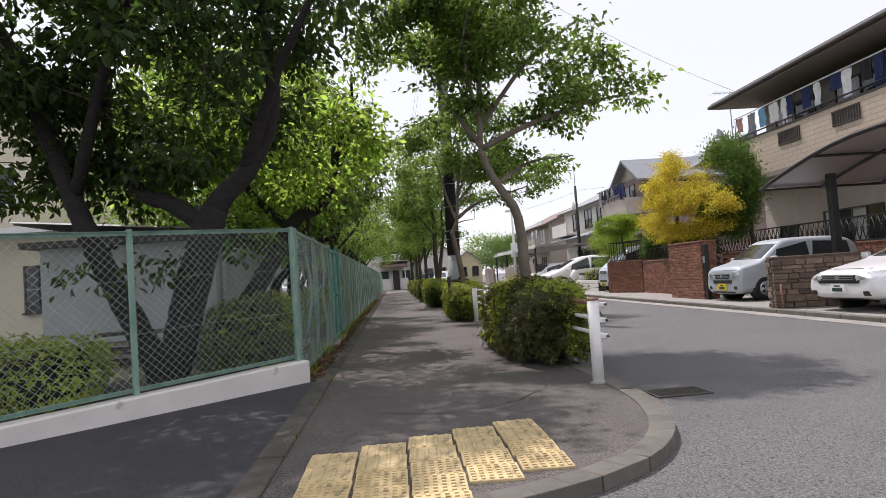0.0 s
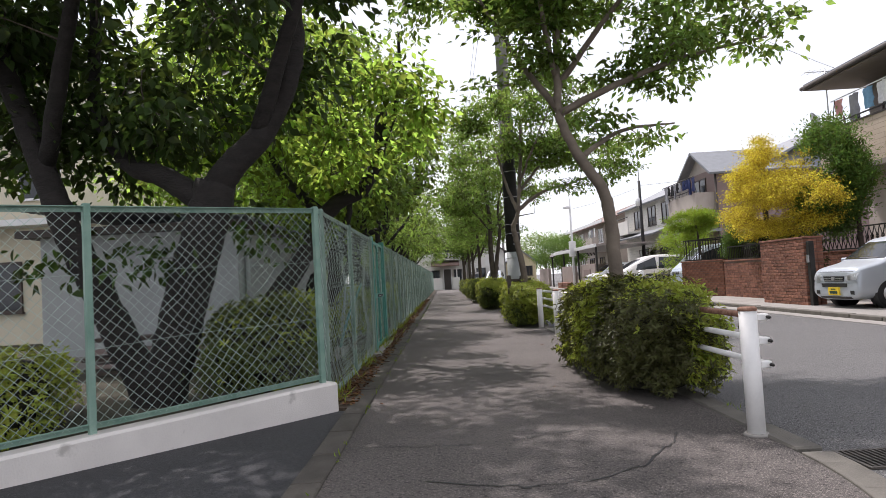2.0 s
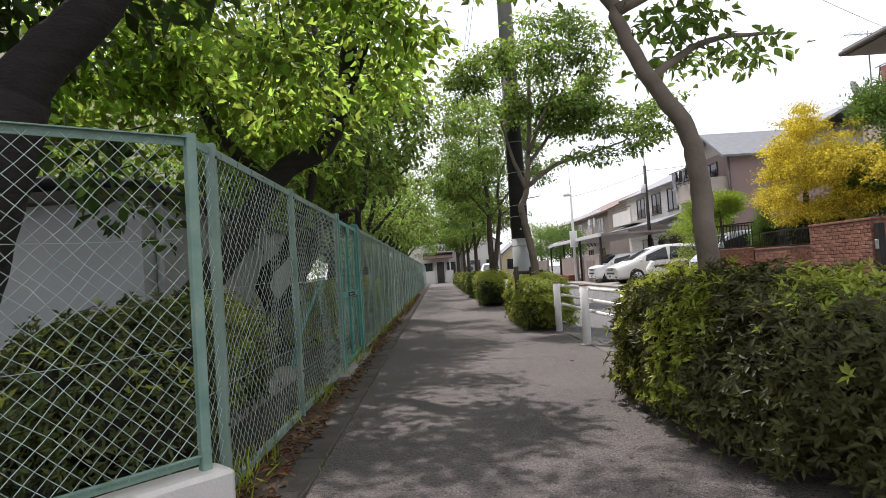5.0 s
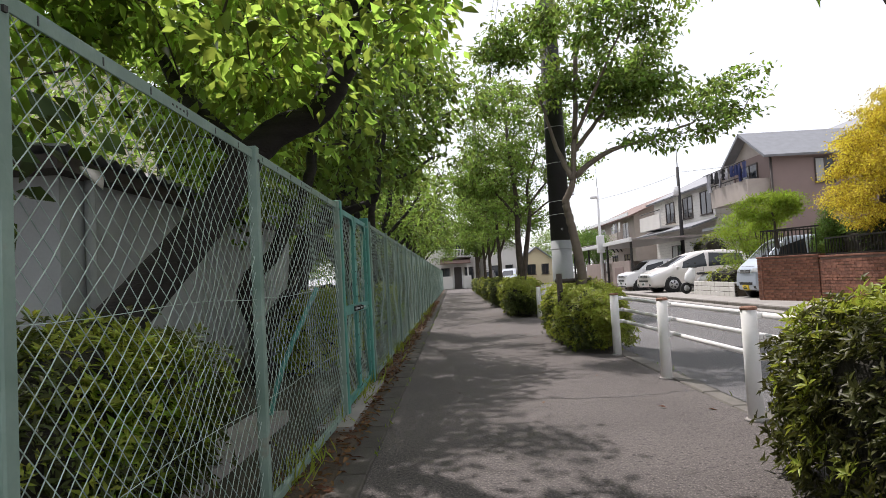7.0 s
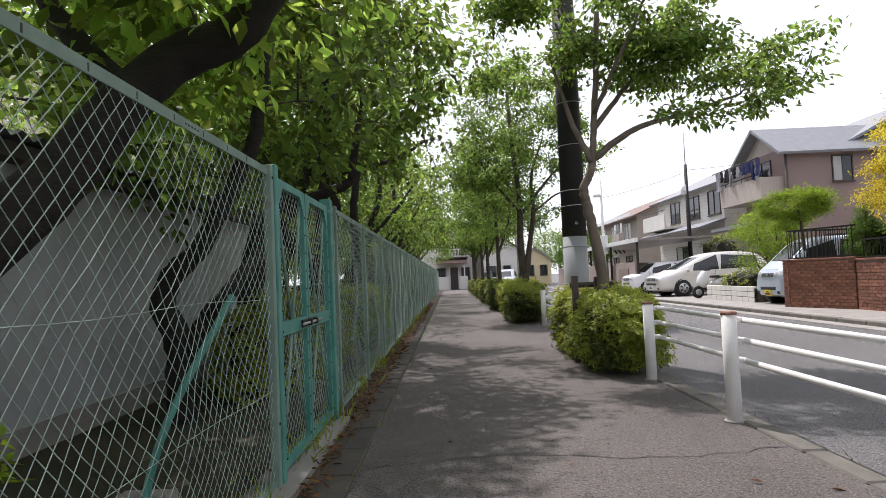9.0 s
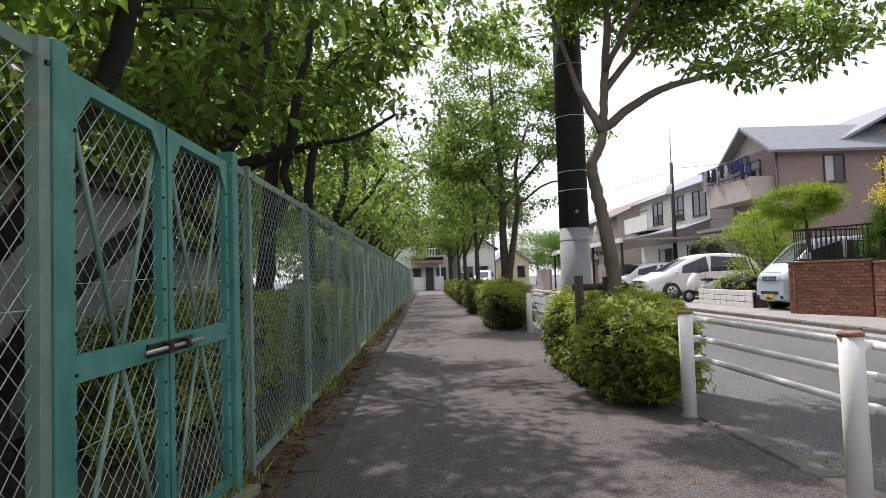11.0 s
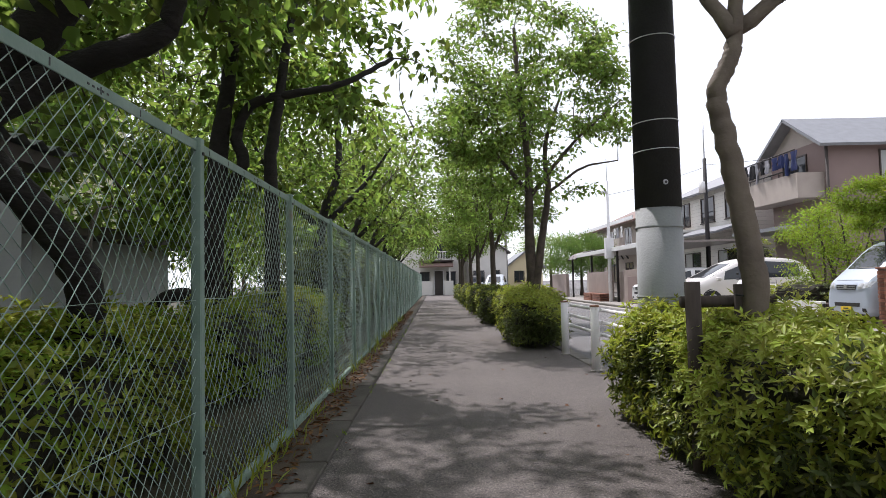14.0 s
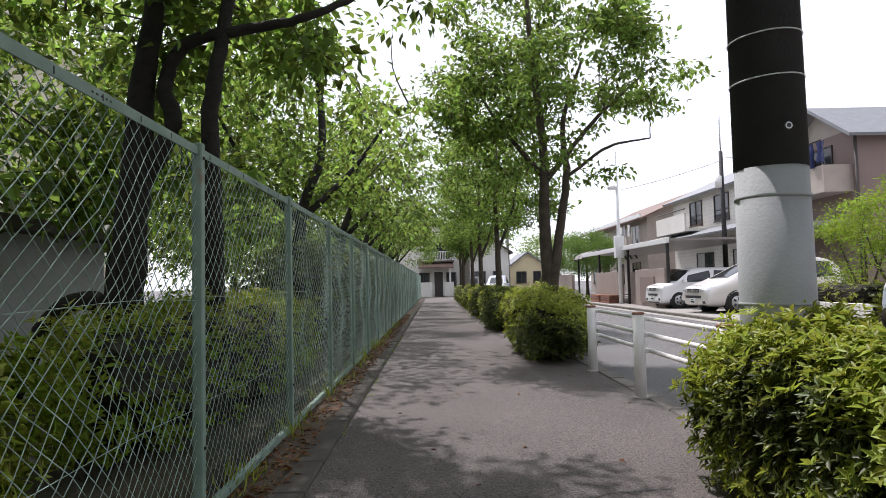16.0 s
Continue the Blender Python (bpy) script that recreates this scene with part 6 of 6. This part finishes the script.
# carport over the white saloon
cp = thing("carport", "carport with curved smoky roof panels on dark metal frame", "carport")
part("post", B(9.25, 14.98, 0, 9.4, 15.13, 2.72, bev=0.01), M_DARKMETAL, cp)
part("post", B(12.4, 14.98, 0, 12.55, 15.13, 2.72, bev=0.01), M_DARKMETAL, cp)
arch = [(16.6 - 0.62 * k, 2.62 + 0.62 * math.sin(min(1, k / 6) * math.pi / 2)) for k in range(10)]
for x in (8.7, 10.2, 11.7, 13.0):
    tube("rafter", [(x, y, z) for y, z in arch], 0.045, M_DARKMETAL, cp, 6)
for k in (0, 3, 6, 9):
    tube("purlin", [(8.7, arch[k][0], arch[k][1]), (13.0, arch[k][0], arch[k][1])], 0.03, M_DARKMETAL, cp, 6)
for xa, xb in ((8.72, 10.18), (10.22, 11.68), (11.72, 12.98)):
    v = np.array([(x, y, z + 0.05 + t) for t in (0, 0.008) for x in (xa, xb) for y, z in arch])
    n = len(arch)
    f = [(i, i + 1, i + 1 + n, i + n) for i in range(n - 1)] + [(2 * n + i, 2 * n + i + n, 2 * n + i + 1 + n, 2 * n + i + 1) for i in range(n - 1)]
    np_part("roof_panel", v, np.array(f), M_POLYC, cp, "smoky translucent panel")

h2 = thing("house_brown", "mauve-brown two-storey house with grey gabled roof and balcony", "house", at=(0.45, 0, 0))
part("wall", B(15.0, 39.8, 0, 24.0, 43.9, 6.45), M_BROWNWALL, h2)
gable_end("gable", h2, 15.0, 24.0, 39.8, 43.9, 6.45, 1.2, M_GREYWALL)
pitched("roof", h2, 15.0, 24.0, 39.8, 43.9, 6.5, 1.25, 0.55, M_ROOF)
part("rear_wing", B(18.5, 41.0, 0, 26, 49, 6.8), M_BROWNWALL, h2)
pitched("wing_roof", h2, 18.5, 26, 40.6, 49, 6.9, 1.9, 0.5, M_ROOF, "y")
window(h2, (17.55, 39.8, 4.78), 0, 0.95, 1.2, M_WINFRAME, M_CURTAIN)
window(h2, (20.5, 39.8, 4.6), 0, 1.6, 1.3, M_WINFRAME, M_CURTAIN)
window(h2, (17.5, 39.8, 1.0), 0, 1.8, 1.4, M_WINFRAME, M_PANE)
window(h2, (15.0, 42.0, 4.5), -90, 1.8, 1.6)
part("balcony", box(box(B(13.9, 40.0, 4.15, 15.0, 44.4, 4.3), 13.9, 40.0, 4.3, 14.02, 44.4, 5.15), 14.02, 40.0, 4.3, 15.0, 40.12, 5.15), M_GREYWALL, h2)
tube("balcony_rail", [(13.95, 40.05, 5.35), (13.95, 44.4, 5.35)], 0.03, M_DARKMETAL, h2, 6)
for y in np.arange(40.2, 44.5, 0.6):
    tube("rail_stay", [(13.95, y, 5.15), (13.95, y, 5.35)], 0.015, M_DARKMETAL, h2, 5)
tube("drying_pole", [(13.8, 39.9, 6.05), (13.8, 45.0, 6.05)], 0.025, M_DARKMETAL, h2, 6)
for y in (40.1, 44.5):
    tube("pole_stay", [(14.0, y, 5.2), (13.8, y, 6.05)], 0.02, M_DARKMETAL, h2, 6)
tube("downpipe", [(14.95, 39.72, 0.2), (14.95, 39.72, 6.3)], 0.06, M_DARKROOF, h2, 8)
part("porch_roof", B(13.2, 39.5, 2.9, 15.0, 44.2, 3.05), M_ROOF, h2)
y, k = 39.95, 0
while y < 44.6:
    w = rl.uniform(0.25, 0.5)
    garment("dark washing drying on the balcony pole", 14.25, y, 6.02, w, rl.uniform(0.5, 1.0), CLOTHS[0] if y < 41.4 else CLOTHS[rl.choice([1, 2, 4, 1, 2])], 200 + k)
    y += w + rl.uniform(0.02, 0.15)
    k += 1

h3 = thing("house_white", "white two-storey house with grey roof and dark windows", "house")
part("wall", B(15.2, 46.0, 0, 23, 57.0, 5.95), M_SIDING, h3)
pitched("roof", h3, 15.2, 23, 46.0, 57.0, 6.0, 1.7, 0.5, M_ROOF, "y")
gable_end("gable", h3, 15.2, 23, 46.0, 57.0, 5.95, 1.65, M_SIDING, "y")
for y in (47.2, 50.2, 53.5):
    window(h3, (15.2, y, 4.1), -90, 1.7, 1.4)
for y in (48.0, 52.5):
    window(h3, (15.2, y, 0.8), -90, 2.2, 1.7, M_WINFRAME, M_CURTAIN)
bm = bmesh.new()
box(bm, 0, 0, 0, 1.6, 11.4, 0.1)
ob = part("canopy", bm, M_ROOF, h3)
ob.matrix_basis = pose(13.7, 45.8, 3.25, 0, -17, 0)
part("balcony", box(B(13.9, 52.0, 3.7, 15.2, 56.5, 3.85), 13.9, 52.0, 3.85, 14.0, 56.5, 4.7), M_WHITERENDER, h3)
tube("balcony_rail", [(13.95, 52.0, 4.95), (13.95, 56.5, 4.95)], 0.03, M_DARKMETAL, h3, 6)
h4 = thing("house_far", "grey-beige house with brown hipped roof further along", "house")
part("wall", B(14.5, 60.0, 0, 24, 76, 5.5), M_GREYWALL, h4)
pitched("roof", h4, 14.5, 24, 60, 76, 5.5, 2.0, 0.7, M_ROOFBR, "y")
gable_end("gable", h4, 14.5, 24, 60.0, 76.0, 5.5, 1.95, M_GREYWALL, "y")
part("fascia", B(13.75, 59.2, 5.25, 13.83, 76.8, 5.5), M_WHITEMETAL, h4)
part("balcony", box(B(13.2, 60.5, 2.9, 14.5, 66.0, 3.05), 13.2, 60.5, 3.05, 13.3, 66.0, 4.0), M_GREYWALL, h4)
for y in (62.5, 66.5, 70.5, 74):
    window(h4, (14.5, y, 3.6), -90, 1.6, 1.3, M_WHITEMETAL, M_CURTAIN)
    window(h4, (14.5, y, 0.8), -90, 1.8, 1.5, M_WINFRAME, M_PANE)
for i, (x, y) in enumerate(((14.9, 61.2), (14.9, 62.2), (14.9, 63.0))):
    garment("pale washing hung on the far balcony", 13.6, y, 4.9, 0.5, 0.8, CLOTHS[(1, 4, 1)[i]], 300 + i)

# forecourt of the far houses: walls, planter, carport, lamp pole
gwall = thing("forecourt_wall", "brown-grey rendered forecourt wall with gateway", "wall", kind="structure")
for ya, yb, hh in ((40.8, 44.3, 1.5), (46.6, 51.0, 1.48), (57.1, 62.0, 1.5)):
    part("wall_panel", B(8.6, ya, 0, 8.8, yb, hh, bev=0.01), M_BLOCKGREY, gwall)
part("wall_panel", B(8.8, 44.3, 0, 11.5, 44.5, 1.5, bev=0.01), M_BLOCKGREY, gwall)
part("wall_panel", B(9.0, 44.5, 0, 9.2, 46.6, 1.45, bev=0.01), M_BLOCKGREY, gwall)
part("gate_panel", B(8.56, 41.9, 0.15, 8.6, 43.6, 1.2, bev=0.006), M_BROWNWALL, gwall, "dark brown gate panel")
for y in (46.7, 48.6):
    pl = thing("brick_planter", "low red-brown brick planter before the wall", "planter", "brick planters")
    for k in range(4):
        part("brick_course", B(8.1, y, k * 0.1, 8.58, y + 1.6, k * 0.1 + 0.085, bev=0.008), M_BRICK, pl)
cp2 = thing("carport", "white-edged carport with dark arched roof over the forecourt", "carport")
part("fascia", B(8.5, 40.2, 2.42, 8.62, 53.5, 2.62, bev=0.01), M_WHITEMETAL, cp2)
part("roof", B(8.62, 40.2, 2.5, 12.5, 53.5, 2.58), M_POLYC, cp2)
arch2 = [(8.5 + 1.6 * (1 - math.cos(a)), 2.3 + 0.55 * math.sin(a)) for a in np.linspace(0, math.pi, 9)]
for y in (53.6, 54.6, 55.6):
    tube("arch", [(x, y, z) for x, z in arch2], 0.05, M_DARKMETAL, cp2, 6)
v = np.array([(x, y, z + 0.06) for y in (53.6, 55.8) for x, z in arch2])
np_part("arch_roof", v, np.array([(i, i + 1, i + 10, i + 9) for i in range(8)]), M_POLYC, cp2)
for y in (40.6, 45.5, 50.5, 55.4):
    part("post", B(8.65, y, 0, 8.75, y + 0.1, 2.45), M_DARKMETAL, cp2)
lamp = thing("street_lamp", "slim pale street lamp pole with junction box", "street lamp", at=(8.45, 46.0, 0))
tube("pole", [(0, 0, 0), (0, 0, 3.0), (0, 0, 5.9)], [0.09, 0.08, 0.06], M_WHITEMETAL, lamp, 10)
part("box", B(-0.2, -0.16, 2.1, 0.2, 0.16, 3.1, bev=0.02), M_WHITEMETAL, lamp)
tube("lamp_head", [(0, 0, 5.3), (-0.2, -0.1, 5.35), (-0.45, -0.2, 5.3)], [0.06, 0.12, 0.08], M_WHITEMETAL, lamp, 8)
tube("finial", [(0, 0, 5.9), (0, 0, 7.0)], 0.015, M_STEEL, lamp, 5)
dp = thing("utility_pole", "thin dark wooden pole before the white house", "utility pole", at=(12.6, 44.4, 0))
tube("shaft", [(0, 0, 0), (0, 0, 6.6)], [0.12, 0.08], M_POLEDARK, dp, 10)
tube("mast", [(0, 0, 6.6), (0, 0, 8.3)], 0.025, M_STEEL, dp, 6)
tube("meter", [(-0.2, -0.1, 5.0), (-0.2, -0.1, 5.5)], 0.14, M_WHITEMETAL, dp, 10)
# low white block wall with planting
bw = thing("block_wall", "low white hollow-block planter wall", "wall", kind="structure")
mesh = None
for r in range(3):
    for k in range(9):
        if mesh is None:
            ob = part("block", B(0, 0, 0, 0.12, 0.368, 0.148, bev=0.006), M_WHITERENDER, bw)
            mesh = ob.data
        else:
            ob = new("block", mesh)
            ob.parent = bw
        ob.matrix_basis = pose(9.0 + random.uniform(-0.003, 0.003), 30.05 + k * 0.39, r * 0.165)
part("soil_bed", B(9.03, 30.05, 0, 12, 33.5, 0.42), M_SOIL, bw)

# garden plants across the street
tree("golden_conifer", "golden yellow clipped conifer tree above the brick wall", [([(10.2, 24.3, 0), (10.2, 24.3, 1.6), (10.15, 24.2, 3.2), (10.1, 24.0, 4.6)], 0.12, 0.03)],
     [(9.9, 23.0, 2.7, 1.2, 2.5, 1.0), (9.9, 23.3, 3.6, 1.1, 1.6, 0.9), (9.8, 23.1, 4.4, 0.6, 0.8, 0.5)], 360, 150, 0.075, M_LEAF_YE, M_BARK3, 91, 0.15, 0.42, 0.35, "", 8, 0.4, 0.006, 0.04)
tree("conifer", "dark green feathery conifer beside the golden tree", [([(11.4, 21.7, 0), (11.4, 21.7, 2.0), (11.3, 21.8, 5.0)], 0.1, 0.02)],
     [(10.9, 22.3, 2.5, 0.7, 1.1, 0.8), (11.1, 21.9, 3.2, 0.6, 1.0, 0.9), (11.1, 22.1, 4.2, 0.55, 0.8, 0.8), (11.0, 22.4, 5.0, 0.32, 0.4, 0.5)], 300, 90, 0.11, M_LEAF_CO, M_BARK3, 92, 0.16, 0.9, -0.4, "", 8, 0.35)
tree("garden_pine", "layered bright green garden tree above the railing", [([(9.7, 28.4, 0), (9.7, 28.4, 1.6), (9.6, 28.4, 2.6)], 0.07, 0.03)],
     [(9.5, 28.3, 2.75, 0.95, 1.0, 0.38), (9.7, 28.9, 2.3, 0.7, 0.7, 0.3)], 170, 70, 0.09, M_LEAF_LT, M_BARK3, 93, 0.12, 0.5, -0.2, "", 8, 0.3)
tree("small_conifer", "small dense cone-shaped dark green conifer", [([(9.86, 25.95, 0), (9.86, 25.95, 1.2), (9.86, 25.95, 2.4)], 0.05, 0.02)],
     [(9.86, 25.95, 1.45, 0.44, 0.44, 0.4), (9.86, 25.95, 1.8, 0.33, 0.33, 0.35), (9.86, 25.95, 2.15, 0.2, 0.2, 0.35)], 150, 80, 0.06, M_LEAF_CO, M_BARK3, 94, 0.08, 0.9, -0.2, "", 8, 0.35, 0.006, -0.4)
hedge("dark leafy shrubs filling the garden behind the brick wall", 9.85, 10.7, 21.9, 27.0, 1.95, 9000, 0.09, 34, 0.2, 0.0, "garden shrubs", (M_LEAF_CH, M_LEAF_CO), "shrub")
for i, (x, y, hh) in enumerate(((10.4, 31.2, 2.7), (10.9, 33.0, 3.0))):
    tree("garden_maple", "airy light green multi-stem garden tree", [([(x, y, 0.3), (x + 0.05, y, 1.4), (x - 0.1, y, hh)], 0.045, 0.015), ([(x, y, 0.4), (x - 0.3, y + 0.2, 1.4), (x - 0.5, y + 0.3, 2.2)], 0.035, 0.012), ([(x, y, 0.4), (x + 0.3, y - 0.2, 1.4), (x + 0.5, y - 0.3, 2.3)], 0.035, 0.012)],
         [(x, y, hh - 0.5, 1.0, 1.1, 0.8), (x - 0.2, y, 1.3, 0.8, 0.9, 0.5)], 110, 38, 0.08, M_LEAF_LT, M_BARK3, 95 + i, 0.18, 0.5, 0.1, "garden trees", 8)
tree("garden_tree", "rounded olive green garden tree by the carport", [([(10.3, 60.0, 0), (10.3, 60.0, 2.0), (10.4, 60, 3.4)], 0.12, 0.04)],
     [(10.2, 60.0, 2.9, 2.2, 2.4, 1.3)], 300, 60, 0.12, M_LEAF_CO, M_BARK3, 98, 0.28, 0.7, 0.1, "garden trees", 8)
hedge("dark red-leaved shrub by the house door", 12.4, 13.4, 42.5, 43.6, 1.1, 1500, 0.08, 31, 0.0, 0.0, "garden shrubs", (M_RED, M_RED), "shrub")
hedge("green shrub in front of the brown house", 11.6, 13.0, 38.8, 41.0, 2.4, 2600, 0.1, 32, 0.3, 0.0, "garden shrubs", None, "shrub")
hedge("low green shrub on the white planter", 9.2, 10.2, 30.4, 33.2, 0.5, 2600, 0.07, 33, 0.5, 0.4, "garden shrubs", None, "shrub")

# houses at the end of the street
end = thing("house_end", "white house with dark door, balcony and sloping brown canopy", "house", at=(0, 12.6, 0))
part("wall", B(-3.4, 60.5, 0, 2.4, 68, 5.6), M_WHITERENDER, end)
pitched("roof", end, -3.4, 2.4, 60.5, 68, 5.6, 1.5, 0.6, M_ROOF, "y")
gable_end("gable", end, -3.4, 2.4, 60.5, 68, 5.6, 1.45, M_WHITERENDER, "y")
for x0, x1 in ((-1.35, -0.25), (0.8, 1.6)):
    part("front_wall", B(x0, 58.8, 0, x1, 59.0, 1.25, bev=0.01), M_WHITERENDER, end)
ob = part("canopy", B(-1.5, 0, 0, 1.5, 1.9, 0.09), M_ROOFBR, end, "brown sloping canopy over the door")
ob.matrix_basis = pose(0.1, 58.7, 2.45, 16)
part("door", B(-0.05, 60.4, 0, 0.7, 60.5, 2.15), M_DARKROOF, end, "dark brown front door")
part("door_frame", box(box(B(-0.13, 60.38, 0, -0.05, 60.52, 2.23), 0.7, 60.38, 0, 0.78, 60.52, 2.23), -0.05, 60.38, 2.15, 0.7, 60.52, 2.23), M_WHITEMETAL, end)
for x in (-1.4, 1.3):
    part("porch_post", B(x - 0.06, 58.85, 0, x + 0.06, 58.97, 2.45), M_WHITERENDER, end)
window(end, (1.45, 60.5, 0.9), 0, 0.9, 1.2)
window(end, (-1.0, 60.5, 0.9), 0, 1.1, 1.2)
window(end, (0.3, 60.5, 3.35), 0, 2.4, 1.5, M_WINFRAME, M_PANE, 2)
part("balcony_floor", B(-1.1, 59.6, 3.0, 1.7, 60.5, 3.12), M_DARKROOF, end)
part("balcony_handrail", B(-1.1, 59.6, 3.85, 1.7, 59.68, 3.92), M_WHITEMETAL, end)
for k in range(20):
    part("baluster", B(-1.08 + k * 0.145, 59.62, 3.12, -1.03 + k * 0.145, 59.67, 3.85), M_WHITEMETAL, end)
for lab, x0, x1, y0, y1, z, rise, wm, rm in (("white house with dark tiled roof beyond the trees", 2.6, 6.4, 72, 80, 3.9, 1.3, M_WHITERENDER, M_DARKROOF), ("pale yellow gabled house far down the street", 7.2, 10.6, 78, 86, 2.7, 1.3, M_YELLOWWALL, M_ROOF), ("white two-storey house beyond the street end", 1.6, 4.6, 84, 92, 6.0, 1.6, M_WHITERENDER, M_ROOF)):
    hh = thing("house_distant", lab, "house", "distant houses")
    part("wall", B(x0, y0, 0, x1, y1, z), wm, hh)
    gable_end("gable", hh, x0, x1, y0, y1, z, rise, wm, "y")
    pitched("roof", hh, x0, x1, y0, y1, z + 0.03, rise, 0.4, rm, "y")
    window(hh, ((x0 + x1) / 2 - 0.6, y0, 1.0), 0, 1.0, 1.1, M_WINFRAME, M_PANE)
    window(hh, ((x0 + x1) / 2 + 0.9, y0, 1.0), 0, 0.8, 1.1, M_WINFRAME, M_PANE)
for i, (x, y, r) in enumerate(((-8, 75, 4), (14, 92, 4), (-14, 62, 4))):
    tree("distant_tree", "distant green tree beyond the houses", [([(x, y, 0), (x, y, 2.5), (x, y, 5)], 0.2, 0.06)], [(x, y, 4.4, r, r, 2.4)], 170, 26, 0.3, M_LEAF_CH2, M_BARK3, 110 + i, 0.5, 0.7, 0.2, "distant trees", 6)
fp = thing("utility_pole", "tall grey concrete pole far along the path", "utility pole", at=(2.1, 58.5, 0))
tube("shaft", [(0, 0, 0), (0, 0, 14)], [0.2, 0.13], M_POLETOP, fp, 12)
for z in (12.6, 13.4):
    part("cross_arm", B(-0.9, -0.05, z, 0.9, 0.05, z + 0.1), M_STEEL, fp)
fp2 = thing("utility_pole", "far concrete pole beside the yellow house", "utility pole", at=(6.6, 74, 0))
tube("shaft", [(0, 0, 0), (0, 0, 9)], [0.15, 0.1], M_POLETOP, fp2, 10)


def cable(a, b, sag, r=0.007):
    a, b = np.array(a), np.array(b)
    t = np.linspace(0, 1, 15)[:, None]
    p = a + (b - a) * t
    p[:, 2] -= sag * 4 * (t[:, 0] * (1 - t[:, 0]))
    return tagged(tube("overhead_cable", p, r, M_POLETOP, None, 4), "thin black overhead cable", "cable", "overhead cables")


cable((1.74, 20.2, 11.0), (14.9, 25.0, 6.6), 0.5)
cable((1.74, 20.2, 8.6), (24.0, 6.0, 8.6), 0.5)
cable((1.74, 20.2, 9.6), (26.0, 10.0, 9.2), 0.4)
cable((1.74, 20.2, 10.4), (2.1, 58.5, 12.6), 0.7)
cable((1.74, 20.2, 11.2), (2.1, 58.5, 13.4), 0.7)
cable((8.45, 46.0, 5.2), (12.6, 44.4, 6.2), 0.1, 0.01)
cable((12.6, 44.4, 6.3), (24.0, 40.0, 7.4), 0.3, 0.01)
cable((6.6, 74, 8.4), (2.1, 58.5, 11.0), 0.5)
